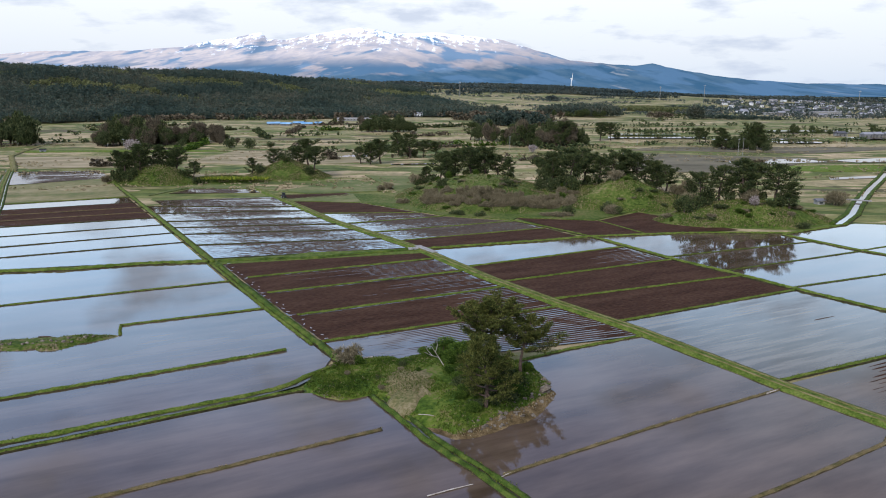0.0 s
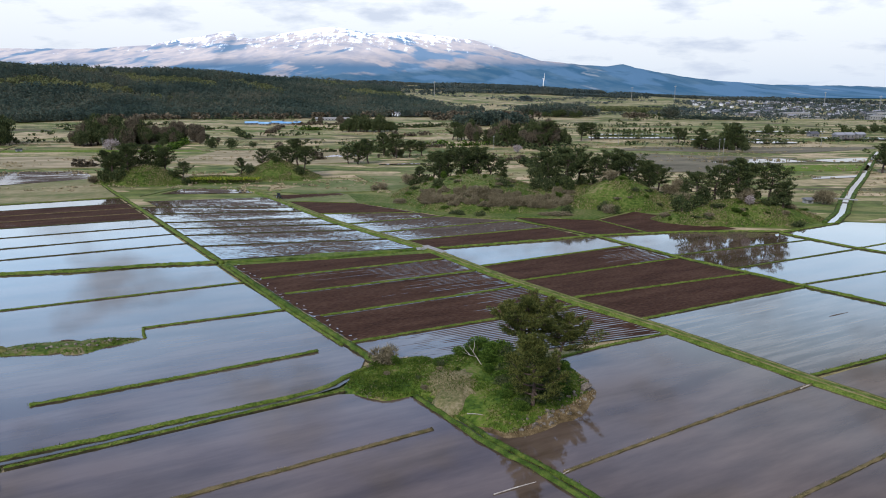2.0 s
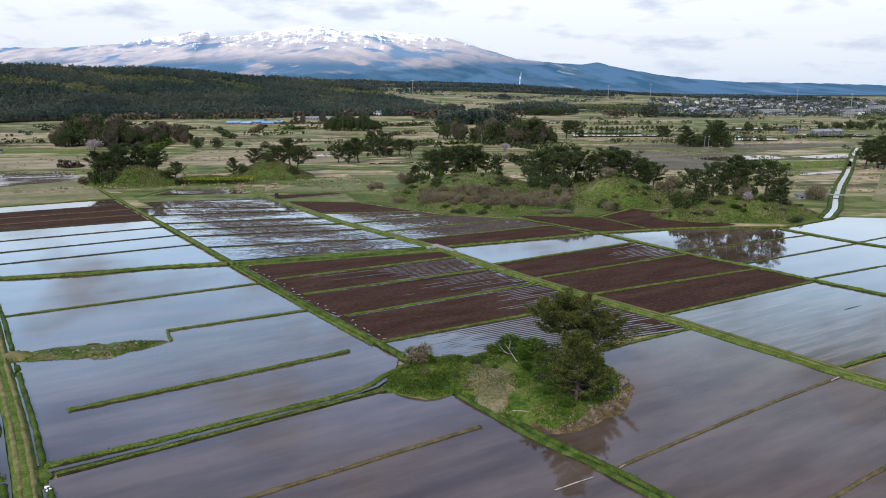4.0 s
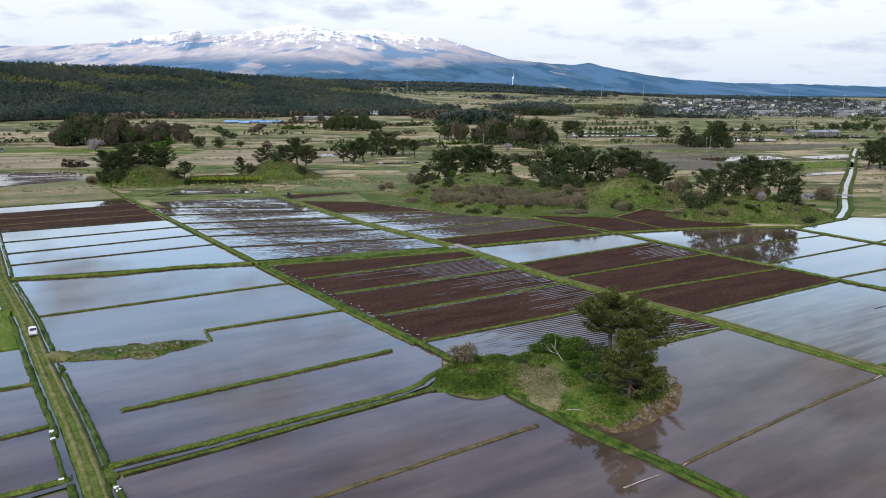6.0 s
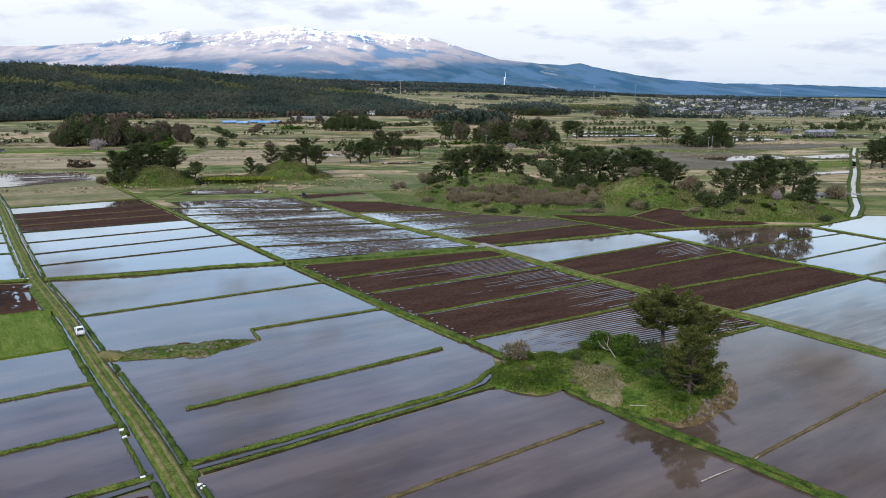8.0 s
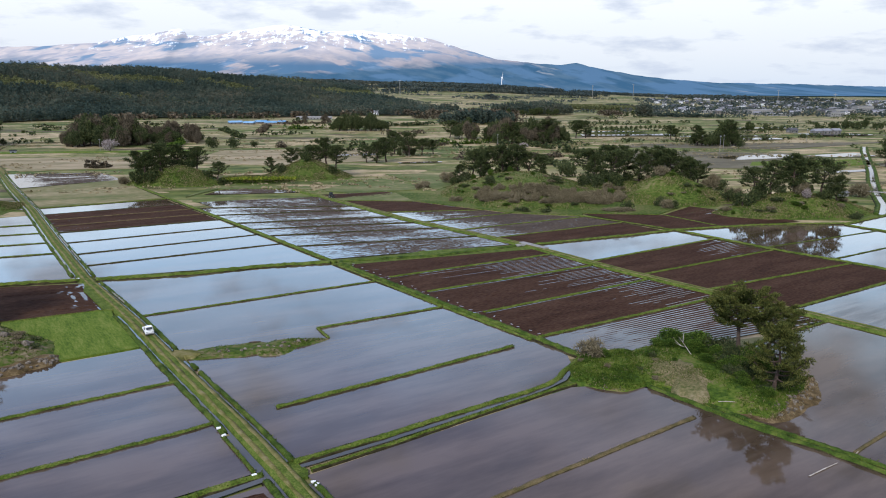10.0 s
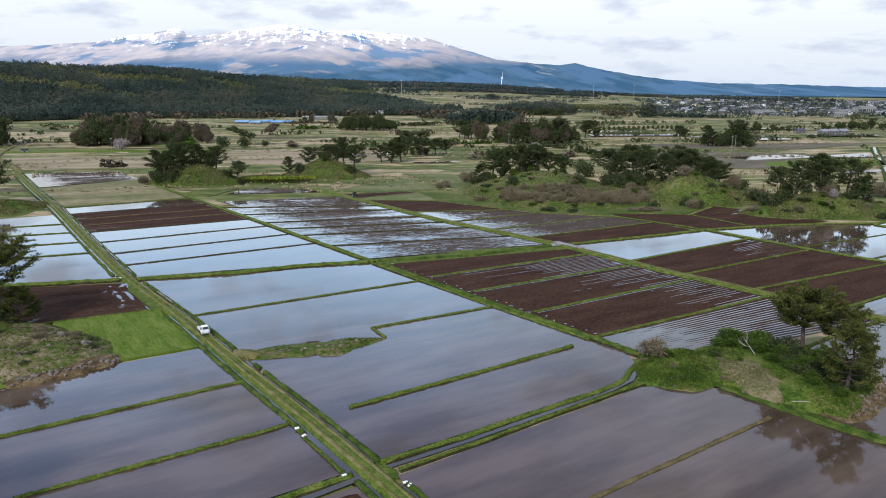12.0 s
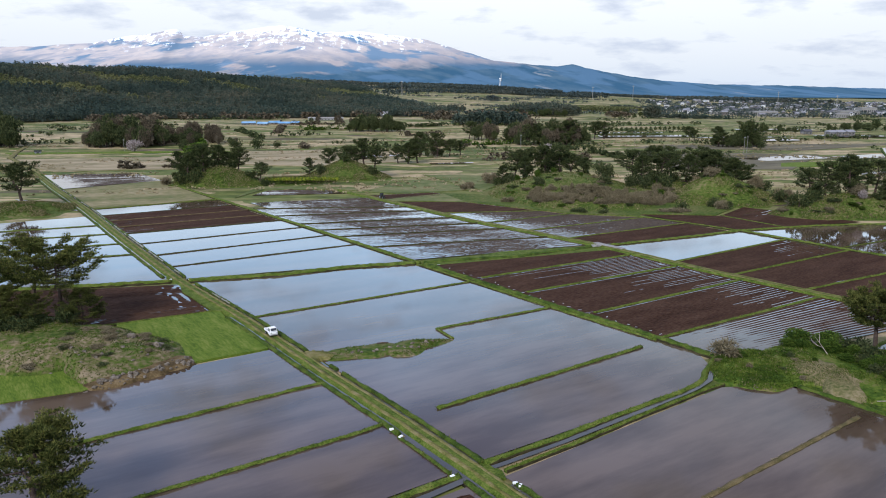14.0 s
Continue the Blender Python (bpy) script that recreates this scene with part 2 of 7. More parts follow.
MAT = {
    "water": water_material("paddy_water", (0.050, 0.034, 0.022), (0.104, 0.074, 0.053), contrast=0.12),
    "streaky": water_material("streaky_paddy_water", (0.035, 0.026, 0.018), (0.115, 0.095, 0.075), 0.015, 0.05, (0.45, 5.0), 0.10),
    "ditch": water_material("ditch_water", (0.045, 0.045, 0.035), (0.07, 0.065, 0.05)),
    "soil": material("wet_soil", [(0.024, 0.0116, 0.0072), (0.048, 0.0246, 0.0154), (0.076, 0.0425, 0.027)], 0.25, 0.95, 1.0, 5.0, (0.25, 1, 1), -28, fine=14, fine_mix=0.6, specular=0.05),
    "mud": material("grey_mud", [(0.042, 0.031, 0.024), (0.066, 0.049, 0.037), (0.095, 0.074, 0.056)], 0.2, 0.9, 0.8, 5.0, (0.25, 1, 1), -28, fine=14, fine_mix=0.6, specular=0.08),
    # darker lower faces along both sides of a bank
    "dark_foot": material("wet_earth_edge", [(0.018, 0.016, 0.008), (0.035, 0.03, 0.014), (0.06, 0.05, 0.024)], 0.8, 0.9, 0.6, 5.0),
    "levee_dark": material("dark_levee", [(0.018, 0.020, 0.008), (0.038, 0.040, 0.015), (0.072, 0.070, 0.028)], 0.6, 0.95, 0.8, 5.0),
    "levee_earth": material("levee_earth", [(0.06, 0.055, 0.02), (0.105, 0.082, 0.038), (0.15, 0.115, 0.06)], 0.6, 0.95, 0.8, 5.0),
    "grass": material("bank_grass", [(0.031, 0.052, 0.007), (0.075, 0.110, 0.016), (0.142, 0.156, 0.040)], 0.5, 0.95, 1.0, 4.0, fine_mix=0.55),
    "grass_dark": material("dark_grass", [(0.020, 0.036, 0.006), (0.048, 0.080, 0.012), (0.098, 0.120, 0.024)], 0.5, 0.95, 1.0, 4.0),
    "track": material("grassy_track", [(0.075, 0.080, 0.018), (0.140, 0.126, 0.042), (0.205, 0.170, 0.085)], 0.6, 0.95, 0.5, 6.0),
    "straw": material("dry_grass", [(0.085, 0.108, 0.034), (0.175, 0.160, 0.074), (0.30, 0.242, 0.145)], 0.07, 0.95, 0.8, 5.0, (0.35, 1, 1), -20, fine=11, fine_mix=0.45),
    "dead_grass": material("flattened_dead_grass", [(0.060, 0.072, 0.020), (0.150, 0.128, 0.062), (0.240, 0.195, 0.115)], 0.28, 0.95, 1.0, 5.0, fine=7, fine_mix=0.45),
    "reed": material("dead_reed", [(0.130, 0.122, 0.052), (0.245, 0.200, 0.118), (0.35, 0.280, 0.178)], 0.06, 0.95, 0.8, 2.0, (0.3, 1, 1), -12),
    "lawn": material("mown_green", [(0.052, 0.092, 0.009), (0.092, 0.138, 0.016), (0.150, 0.175, 0.036)], 0.5, 0.95, 0.8, 6.0, (0.22, 1, 1), 58, fine=8.0, fine_mix=0.55),
    "meadow": material("pale_meadow", [(0.058, 0.082, 0.022), (0.112, 0.130, 0.045), (0.20, 0.176, 0.088)], 0.07, 0.95, 0.6, 4.0, (0.3, 1, 1), -12, fine=11, fine_mix=0.45),
    "yellow": material("yellow_flowers", [(0.07, 0.11, 0.015), (0.13, 0.17, 0.02), (0.24, 0.25, 0.03)], 0.4, 0.9, island=0.5),
    "mound": material("mound_grass", [(0.026, 0.046, 0.008), (0.056, 0.086, 0.014), (0.092, 0.108, 0.027), (0.155, 0.128, 0.064)], 0.075, 0.95, 1.0, 3.0, fine=12, fine_mix=0.55),
    "islet_grass": material("islet_grass", [(0.020, 0.040, 0.006), (0.046, 0.082, 0.010), (0.088, 0.122, 0.018), (0.140, 0.122, 0.048)], 0.22, 0.95, 1.0, 4.0, fine=6, fine_mix=0.45),
    "stony": material("stony_grass", [(0.030, 0.056, 0.008), (0.066, 0.094, 0.016), (0.125, 0.108, 0.050), (0.21, 0.165, 0.105)], 0.13, 0.95, 1.0, 3.0, fine=8, fine_mix=0.5),
    "blades": material("grass_blades", [(0.036, 0.056, 0.007), (0.085, 0.112, 0.014), (0.150, 0.150, 0.034)], 0.3, 0.9, island=0.4, translucent=0.2),
    "hill_blades": material("hill_grass_blades", [(0.024, 0.044, 0.007), (0.054, 0.084, 0.013), (0.106, 0.116, 0.028)], 0.06, 0.9, island=0.3, translucent=0.15),
    "islet_blades": material("islet_blades", [(0.022, 0.044, 0.006), (0.056, 0.096, 0.011), (0.112, 0.140, 0.024)], 0.22, 0.9, island=0.3, translucent=0.2),
    "drybrush": material("dry_stalks", [(0.12, 0.10, 0.05), (0.19, 0.15, 0.085), (0.28, 0.22, 0.13)], 0.3, 0.95, island=0.5),
    "earth": material("bare_earth", [(0.045, 0.032, 0.014), (0.105, 0.072, 0.034), (0.19, 0.138, 0.074)], 0.6, 0.95, 0.8, 4.0),
    "stone": material("rough_stone", [(0.062, 0.051, 0.038), (0.125, 0.103, 0.080), (0.225, 0.195, 0.16)], 1.5, 0.9, 0.7, 6.0),
    "concrete": material("concrete", [(0.17, 0.165, 0.15), (0.25, 0.24, 0.225), (0.33, 0.32, 0.30)], 1.0, 0.85, 0.2, 8.0),
    "bark": material("pine_bark", [(0.035, 0.025, 0.02), (0.07, 0.05, 0.04), (0.11, 0.08, 0.065)], 2.0, 0.95, 0.8, 9.0),
    "needles": material("pine_needles", [(0.026, 0.038, 0.010), (0.072, 0.090, 0.023), (0.180, 0.178, 0.048)], 0.30, 0.85, island=0.40, translucent=0.32),
    "needles_far": material("dark_pine_needles", [(0.020, 0.034, 0.014), (0.044, 0.062, 0.022), (0.098, 0.108, 0.038)], 0.35, 0.85, island=0.4, translucent=0.15),
    "leaves": material("broad_leaves", [(0.028, 0.042, 0.018), (0.055, 0.072, 0.029), (0.105, 0.118, 0.047)], 0.3, 0.85, island=0.45, translucent=0.2),
    "fresh": material("fresh_leaves", [(0.020, 0.046, 0.007), (0.054, 0.102, 0.014), (0.115, 0.165, 0.028)], 0.5, 0.85, island=0.35, translucent=0.25),
    "bare": material("bare_twigs", [(0.054, 0.045, 0.030), (0.095, 0.077, 0.052), (0.150, 0.122, 0.084)], 0.15, 0.95, island=0.5),
    "brush": material("leafless_brush", [(0.090, 0.076, 0.042), (0.150, 0.126, 0.076), (0.225, 0.185, 0.118)], 0.10, 0.95, island=0.4),
    "blossom": material("cherry_blossom", [(0.20, 0.16, 0.14), (0.32, 0.27, 0.255), (0.48, 0.42, 0.41)], 0.4, 0.9, island=0.6, translucent=0.2),
    "light_wood": material("spring_leaves", [(0.070, 0.086, 0.034), (0.135, 0.145, 0.060), (0.215, 0.21, 0.096)], 0.012, 0.9, island=0.3, fine=9, translucent=0.3),
    "white": material("white_paint", [(0.72, 0.72, 0.72), (0.8, 0.8, 0.8), (0.84, 0.84, 0.84)], 2.0, 0.35, specular=0.5),
    "dark": material("dark_rubber", [(0.02, 0.02, 0.02), (0.03, 0.03, 0.03), (0.045, 0.045, 0.045)], 3.0, 0.8),
    "glass": material("dark_glass", [(0.02, 0.025, 0.03), (0.03, 0.035, 0.04), (0.04, 0.045, 0.05)], 1.0, 0.05, specular=0.6),
    "steel": material("galvanised_steel", [(0.35, 0.36, 0.37), (0.45, 0.46, 0.47), (0.55, 0.55, 0.55)], 3.0, 0.45, metallic=0.8),
    "blue_roof": material("blue_sheet_roof", [(0.10, 0.24, 0.42), (0.16, 0.33, 0.52), (0.26, 0.42, 0.58)], 0.15, 0.5),
    "roof_grey": material("grey_roof", [(0.08, 0.08, 0.09), (0.14, 0.14, 0.15), (0.24, 0.24, 0.26)], 0.02, 0.6, obj_random=0.8),
    "wall": material("pale_wall", [(0.13, 0.12, 0.11), (0.28, 0.265, 0.25), (0.62, 0.61, 0.60)], 0.02, 0.8, obj_random=0.8),
    "weathered": material("weathered_wall", [(0.10, 0.095, 0.088), (0.155, 0.148, 0.14), (0.22, 0.21, 0.20)], 0.3, 0.85),
    # bluer copy of the hill forest; distance haze is put into its colour
    "forest_far": material("far_forest_leaves", [(0.030, 0.048, 0.052), (0.044, 0.062, 0.060), (0.065, 0.078, 0.066), (0.10, 0.098, 0.076)], 0.008, 0.9, island=0.15, fine=9),
    "fallow": material("fallow_earth", [(0.075, 0.068, 0.042), (0.115, 0.10, 0.066), (0.165, 0.145, 0.095)], 0.06, 0.95, 0.6, 3.0, (0.3, 1, 1), -12),
    # leaf colours raised and blued a little in place of haze
    "forest": material("forest_leaves", [(0.034, 0.054, 0.046), (0.054, 0.078, 0.061), (0.084, 0.100, 0.072), (0.135, 0.126, 0.086)], 0.010, 0.9, island=0.16, fine=9, translucent=0.35),
}


def ground_material():
    """The plain: strips of reed, meadow and bare field, laid along the land's grain."""
    m = bpy.data.materials.new("plain_ground")
    m.use_nodes = True
    n, l = m.node_tree.nodes, m.node_tree.links
    b = n["Principled BSDF"]
    geo = n.new("ShaderNodeNewGeometry")
    mp = n.new("ShaderNodeMapping")
    mp.inputs["Rotation"].default_value = (0, 0, radians(-12))
    mp.inputs["Scale"].default_value = (0.0120, 0.046, 0.0)
    l.new(geo.outputs["Position"], mp.inputs[0])
    wob = n.new("ShaderNodeTexNoise")
    wob.inputs["Scale"].default_value = 1.3
    l.new(mp.outputs[0], wob.inputs["Vector"])
    add = n.new("ShaderNodeVectorMath")
    add.operation = "MULTIPLY_ADD"
    add.inputs[1].default_value = (0.35, 0.3, 0)
    l.new(wob.outputs["Color"], add.inputs[0])
    l.new(mp.outputs[0], add.inputs[2])
    vo = n.new("ShaderNodeTexVoronoi")
    vo.inputs["Scale"].default_value = 1.0
    l.new(add.outputs[0], vo.inputs["Vector"])
    sep = n.new("ShaderNodeSeparateColor")
    l.new(vo.outputs["Color"], sep.inputs[0])
    r = n.new("ShaderNodeValToRGB")
    e = r.color_ramp.elements
    e[0].position, e[0].color = 0.12, (0.068, 0.094, 0.026, 1)
    e[1].position, e[1].color = 0.90, (0.090, 0.070, 0.050, 1)
    for p, c in ((0.26, (0.112, 0.128, 0.040)), (0.36, (0.160, 0.158, 0.064)), (0.44, (0.275, 0.222, 0.138)), (0.60, (0.36, 0.282, 0.188)), (0.68, (0.145, 0.146, 0.060)), (0.78, (0.085, 0.112, 0.032))):
        k = e.new(p)
        k.color = (*c, 1)
    small = n.new("ShaderNodeTexVoronoi")
    small.inputs["Scale"].default_value = 2.7
    l.new(add.outputs[0], small.inputs["Vector"])
    ssep = n.new("ShaderNodeSeparateColor")
    l.new(small.outputs["Color"], ssep.inputs[0])
    both = n.new("ShaderNodeMix")
    both.inputs[0].default_value = 0.33
    l.new(sep.outputs[0], both.inputs[2])
    l.new(ssep.outputs[0], both.inputs[3])
    l.new(both.outputs[0], r.inputs[0])
    q = n.new("ShaderNodeTexNoise")
    q.inputs["Scale"].default_value, q.inputs["Detail"].default_value, q.inputs["Roughness"].default_value = 0.09, 9, 0.68
    l.new(geo.outputs["Position"], q.inputs["Vector"])
    r2 = n.new("ShaderNodeValToRGB")
    r2.color_ramp.elements[0].position, r2.color_ramp.elements[0].color = 0.34, (0.52, 0.58, 0.44, 1)
    r2.color_ramp.elements[1].position, r2.color_ramp.elements[1].color = 0.66, (1.42, 1.36, 1.28, 1)
    l.new(q.outputs["Fac"], r2.inputs[0])
    mx = n.new("ShaderNodeMix")
    mx.data_type, mx.blend_type = "RGBA", "MULTIPLY"
    mx.inputs[0].default_value = 1.0
    l.new(r.outputs[0], mx.inputs[6])
    l.new(r2.outputs[0], mx.inputs[7])
    l.new(mx.outputs[2], b.inputs["Base Color"])
    b.inputs["Roughness"].default_value = 0.95
    b.inputs["Specular IOR Level"].default_value = 0.1
    return m


MAT["ground"] = ground_material()

# ---- mesh helpers ----


def mesh_np(name, verts, faces, mat, smooth=False):
    """A mesh from arrays: verts (n, 3), faces (m, 3) or (m, 4)."""
    verts, faces = np.asarray(verts, dtype=np.float32), np.asarray(faces, dtype=np.int32)
    me = bpy.data.meshes.new(name)
    k = faces.shape[1]
    me.vertices.add(len(verts))
    me.vertices.foreach_set("co", verts.ravel())
    me.loops.add(faces.size)
    me.loops.foreach_set("vertex_index", faces.ravel())
    me.polygons.add(len(faces))
    me.polygons.foreach_set("loop_start", np.arange(0, faces.size, k, dtype=np.int32))
    if smooth:
        me.polygons.foreach_set("use_smooth", np.ones(len(faces), dtype=bool))
    me.materials.append(mat)
    me.update(calc_edges=True)
    return me


def under(ob, parent):
    ob.parent = parent
    return ob


def part(name, bm, mat, parent, label=""):
    me = bpy.data.meshes.new(name)
    bm.to_mesh(me)
    bm.free()
    me.materials.append(mat)
    return tagged(under(new(name, me), parent), label)


def grid_faces(nu, nv):
    i = np.arange(nu * nv).reshape(nu, nv)
    return np.stack([i[:-1, :-1], i[1:, :-1], i[1:, 1:], i[:-1, 1:]], -1).reshape(-1, 4)


def smooth01(a, b, v):
    t = np.clip((np.asarray(v, dtype=float) - a) / (b - a), 0, 1)
    return t * t * (3 - 2 * t)


_rng = np.random.default_rng(7)
_lat = _rng.random((64, 64))


def vnoise(x, y, scale):
    """Smooth value noise, 0 to 1, with cells of that many metres."""
    x, y = np.asarray(x, dtype=float) / scale, np.asarray(y, dtype=float) / scale
    xi, yi = np.floor(x).astype(int), np.floor(y).astype(int)
    fx, fy = x - xi, y - yi
    fx, fy = fx * fx * (3 - 2 * fx), fy * fy * (3 - 2 * fy)
    a, b_ = _lat[xi % 64, yi % 64], _lat[(xi + 1) % 64, yi % 64]
    c, d = _lat[xi % 64, (yi + 1) % 64], _lat[(xi + 1) % 64, (yi + 1) % 64]
    return (a * (1 - fx) + b_ * fx) * (1 - fy) + (c * (1 - fx) + d * fx) * fy


def fbm(x, y, scale, octaves=4):
    total, amp, norm = 0.0, 1.0, 0.0
    for o in range(octaves):
        total = total + amp * vnoise(np.asarray(x) + 37.1 * o, np.asarray(y) - 11.7 * o, scale / 2 ** o)
        norm += amp
        amp *= 0.5
    return total / norm


# ---- the land ----


def land(x, y):
    """Height of the ground sheet."""
    x, y = np.asarray(x, dtype=float), np.asarray(y, dtype=float)
    h = -0.30 + 7.0 * smooth01(560, 1000, y) * (1 - 0.55 * smooth01(0, 600, x))
    top = np.interp(x, [-1400, -950, -560, -260, 30, 260], [90, 80, 63, 47, 8, 0])
    foot = np.interp(x, [-1200, -600, -300, 0, 300], [760, 860, 1050, 1150, 1200])
    h = h + top * smooth01(foot, foot + 620, y) * (1 - 0.8 * smooth01(1700, 2300, y)) * (0.82 + 0.36 * fbm(x, y, 260, 3))
    h = h + smooth01(1250, 3600, y) * (46 + 26 * fbm(x + 900, y, 500, 3)) * (1 - 0.78 * smooth01(150, 1300, x))
    h = h + smooth01(700, 1400, y) * 10 * (fbm(x - 300, y + 90, 180, 3) - 0.5)
    return h


gx = np.concatenate([np.arange(-3600, -900, 60), np.arange(-900, 900, 20), np.arange(900, 3900, 60)])
gy = np.concatenate([np.arange(-600, 500, 50), np.arange(500, 2000, 20), np.arange(2000, 4700, 60)])
GX, GY = np.meshgrid(gx, gy, indexing="ij")
ground = tagged(new("ground", mesh_np("ground", np.stack([GX, GY, land(GX, GY)], -1).reshape(-1, 3), grid_faces(len(gx), len(gy)), MAT["ground"], True)),
                "flat plain of reed and meadow rising to wooded hills", "ground", kind="structure")


def mountain_material():
    m = bpy.data.materials.new("volcano")
    m.use_nodes = True
    n, l = m.node_tree.nodes, m.node_tree.links
    b = n["Principled BSDF"]
    geo = n.new("ShaderNodeNewGeometry")
    sep = n.new("ShaderNodeSeparateXYZ")
    l.new(geo.outputs["Position"], sep.inputs[0])

    def mmix(fac, a, b_):
        x = n.new("ShaderNodeMix")
        x.data_type = "RGBA"
        l.new(fac, x.inputs[0])
        for sock, v in ((x.inputs[6], a), (x.inputs[7], b_)):
            if isinstance(v, tuple):
                sock.default_value = (*v, 1)
            else:
                l.new(v, sock)
        return x.outputs[2]
    tilt = n.new("ShaderNodeMath")
    tilt.operation = "MULTIPLY_ADD"
    tilt.inputs[1].default_value, tilt.inputs[2].default_value = -0.055, -70.0
    l.new(sep.outputs["X"], tilt.inputs[0])
    leaning = n.new("ShaderNodeMath")
    l.new(tilt.outputs[0], leaning.inputs[0])
    l.new(sep.outputs["Z"], leaning.inputs[1])

    def shifted(noise, gain, lo, hi):
        ma = n.new("ShaderNodeMath")
        ma.operation = "MULTIPLY_ADD"
        ma.inputs[1].default_value = gain
        l.new(noise, ma.inputs[0])
        l.new(leaning.outputs[0], ma.inputs[2])
        r = n.new("ShaderNodeMapRange")
        r.inputs["From Min"].default_value, r.inputs["From Max"].default_value = lo, hi
        l.new(ma.outputs[0], r.inputs["Value"])
        return r.outputs[0]

    def ramp2(noise, p0, c0, p1, c1):
        r = n.new("ShaderNodeValToRGB")
        r.color_ramp.elements[0].position, r.color_ramp.elements[0].color = p0, (*c0, 1)
        r.color_ramp.elements[1].position, r.color_ramp.elements[1].color = p1, (*c1, 1)
        l.new(noise, r.inputs[0])
        return r.outputs[0]

    def calc(op, p, q_, r_=None):
        k = n.new("ShaderNodeMath")
        k.operation = op
        for sock, v in zip(k.inputs, (p, q_, r_)):
            if v is None:
                continue
            if isinstance(v, (int, float)):
                sock.default_value = v
            else:
                l.new(v, sock)
        return k.outputs[0]

    # lie of the flanks: level lines that fall away from the summits
    flank = calc("MULTIPLY_ADD", calc("ABSOLUTE", calc("ADD", sep.outputs["X"], 520.0), 0.0), 0.17, sep.outputs["Z"])
    lie = n.new("ShaderNodeCombineXYZ")
    l.new(calc("MULTIPLY", sep.outputs["X"], 0.0075), lie.inputs[0])
    l.new(calc("MULTIPLY", flank, 0.030), lie.inputs[1])
    l.new(calc("MULTIPLY", sep.outputs["Y"], 0.0015), lie.inputs[2])

    def lnoise(scale, detail, rough, bend):
        q = n.new("ShaderNodeTexNoise")
        q.inputs["Scale"].default_value, q.inputs["Detail"].default_value, q.inputs["Roughness"].default_value, q.inputs["Distortion"].default_value = scale, detail, rough, bend
        l.new(lie.outputs[0], q.inputs["Vector"])
        return q.outputs["Fac"]

    def step_of(v, lo, hi):
        r = n.new("ShaderNodeMapRange")
        r.inputs["From Min"].default_value, r.inputs["From Max"].default_value = lo, hi
        l.new(v, r.inputs["Value"])
        return r.outputs[0]
    rock_and_shade = ramp2(lnoise(1.2, 6, 0.6, 0.3), 0.38, (0.33, 0.285, 0.27), 0.56, (0.51, 0.41, 0.33))
    rock_and_shade = mmix(shifted(lnoise(1.5, 5, 0.6, 0.3), 110, 170, 290), (0.31, 0.235, 0.185), rock_and_shade)
    # bluish patches put cloud shade into the flank's colour
    rock_and_shade = mmix(step_of(lnoise(0.45, 5, 0.55, 0.2), 0.53, 0.60), rock_and_shade, (0.13, 0.17, 0.215))
    # lower forest, its dark blue partly cloud shade and haze
    trees = ramp2(lnoise(0.9, 6, 0.6, 0.2), 0.38, (0.012, 0.026, 0.034), 0.66, (0.055, 0.072, 0.072))
    trees = mmix(step_of(lnoise(0.55, 4, 0.5, 0.1), 0.64, 0.68), trees, (0.16, 0.15, 0.13))
    col = mmix(shifted(lnoise(0.6, 6, 0.6, 0.2), 120, 142, 176), trees, rock_and_shade)
    # low wooded patches, haze blue mixed into their colour
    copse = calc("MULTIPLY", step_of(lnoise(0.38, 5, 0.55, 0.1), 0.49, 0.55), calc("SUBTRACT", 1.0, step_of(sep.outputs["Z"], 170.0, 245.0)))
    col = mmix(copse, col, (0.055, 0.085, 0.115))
    gully = n.new("ShaderNodeCombineXYZ")
    l.new(calc("MULTIPLY", sep.outputs["X"], 0.021), gully.inputs[0])
    l.new(calc("MULTIPLY_ADD", sep.outputs["X"], 0.004, calc("MULTIPLY", sep.outputs["Z"], 0.010)), gully.inputs[1])
    gn = n.new("ShaderNodeTexNoise")
    gn.inputs["Scale"].default_value, gn.inputs["Detail"].default_value, gn.inputs["Roughness"].default_value, gn.inputs["Distortion"].default_value = 1.0, 7, 0.7, 0.7
    l.new(gully.outputs[0], gn.inputs["Vector"])
    drift = calc("ADD", calc("MULTIPLY", gn.outputs["Fac"], 0.62), calc("MULTIPLY", lnoise(1.25, 8, 0.70, 0.6), 0.78))
    white = step_of(calc("MULTIPLY_ADD", sep.outputs["Z"], 0.0015, drift), 1.215, 1.262)
    col = mmix(white, col, (0.86, 0.87, 0.9))
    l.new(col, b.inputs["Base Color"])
    b.inputs["Roughness"].default_value = 1.0
    b.inputs["Specular IOR Level"].default_value = 0.0
    # a faint blue glow stands in for airlight before the mountain
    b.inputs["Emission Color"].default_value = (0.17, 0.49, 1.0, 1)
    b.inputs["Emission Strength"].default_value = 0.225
    return m


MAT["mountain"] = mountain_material()


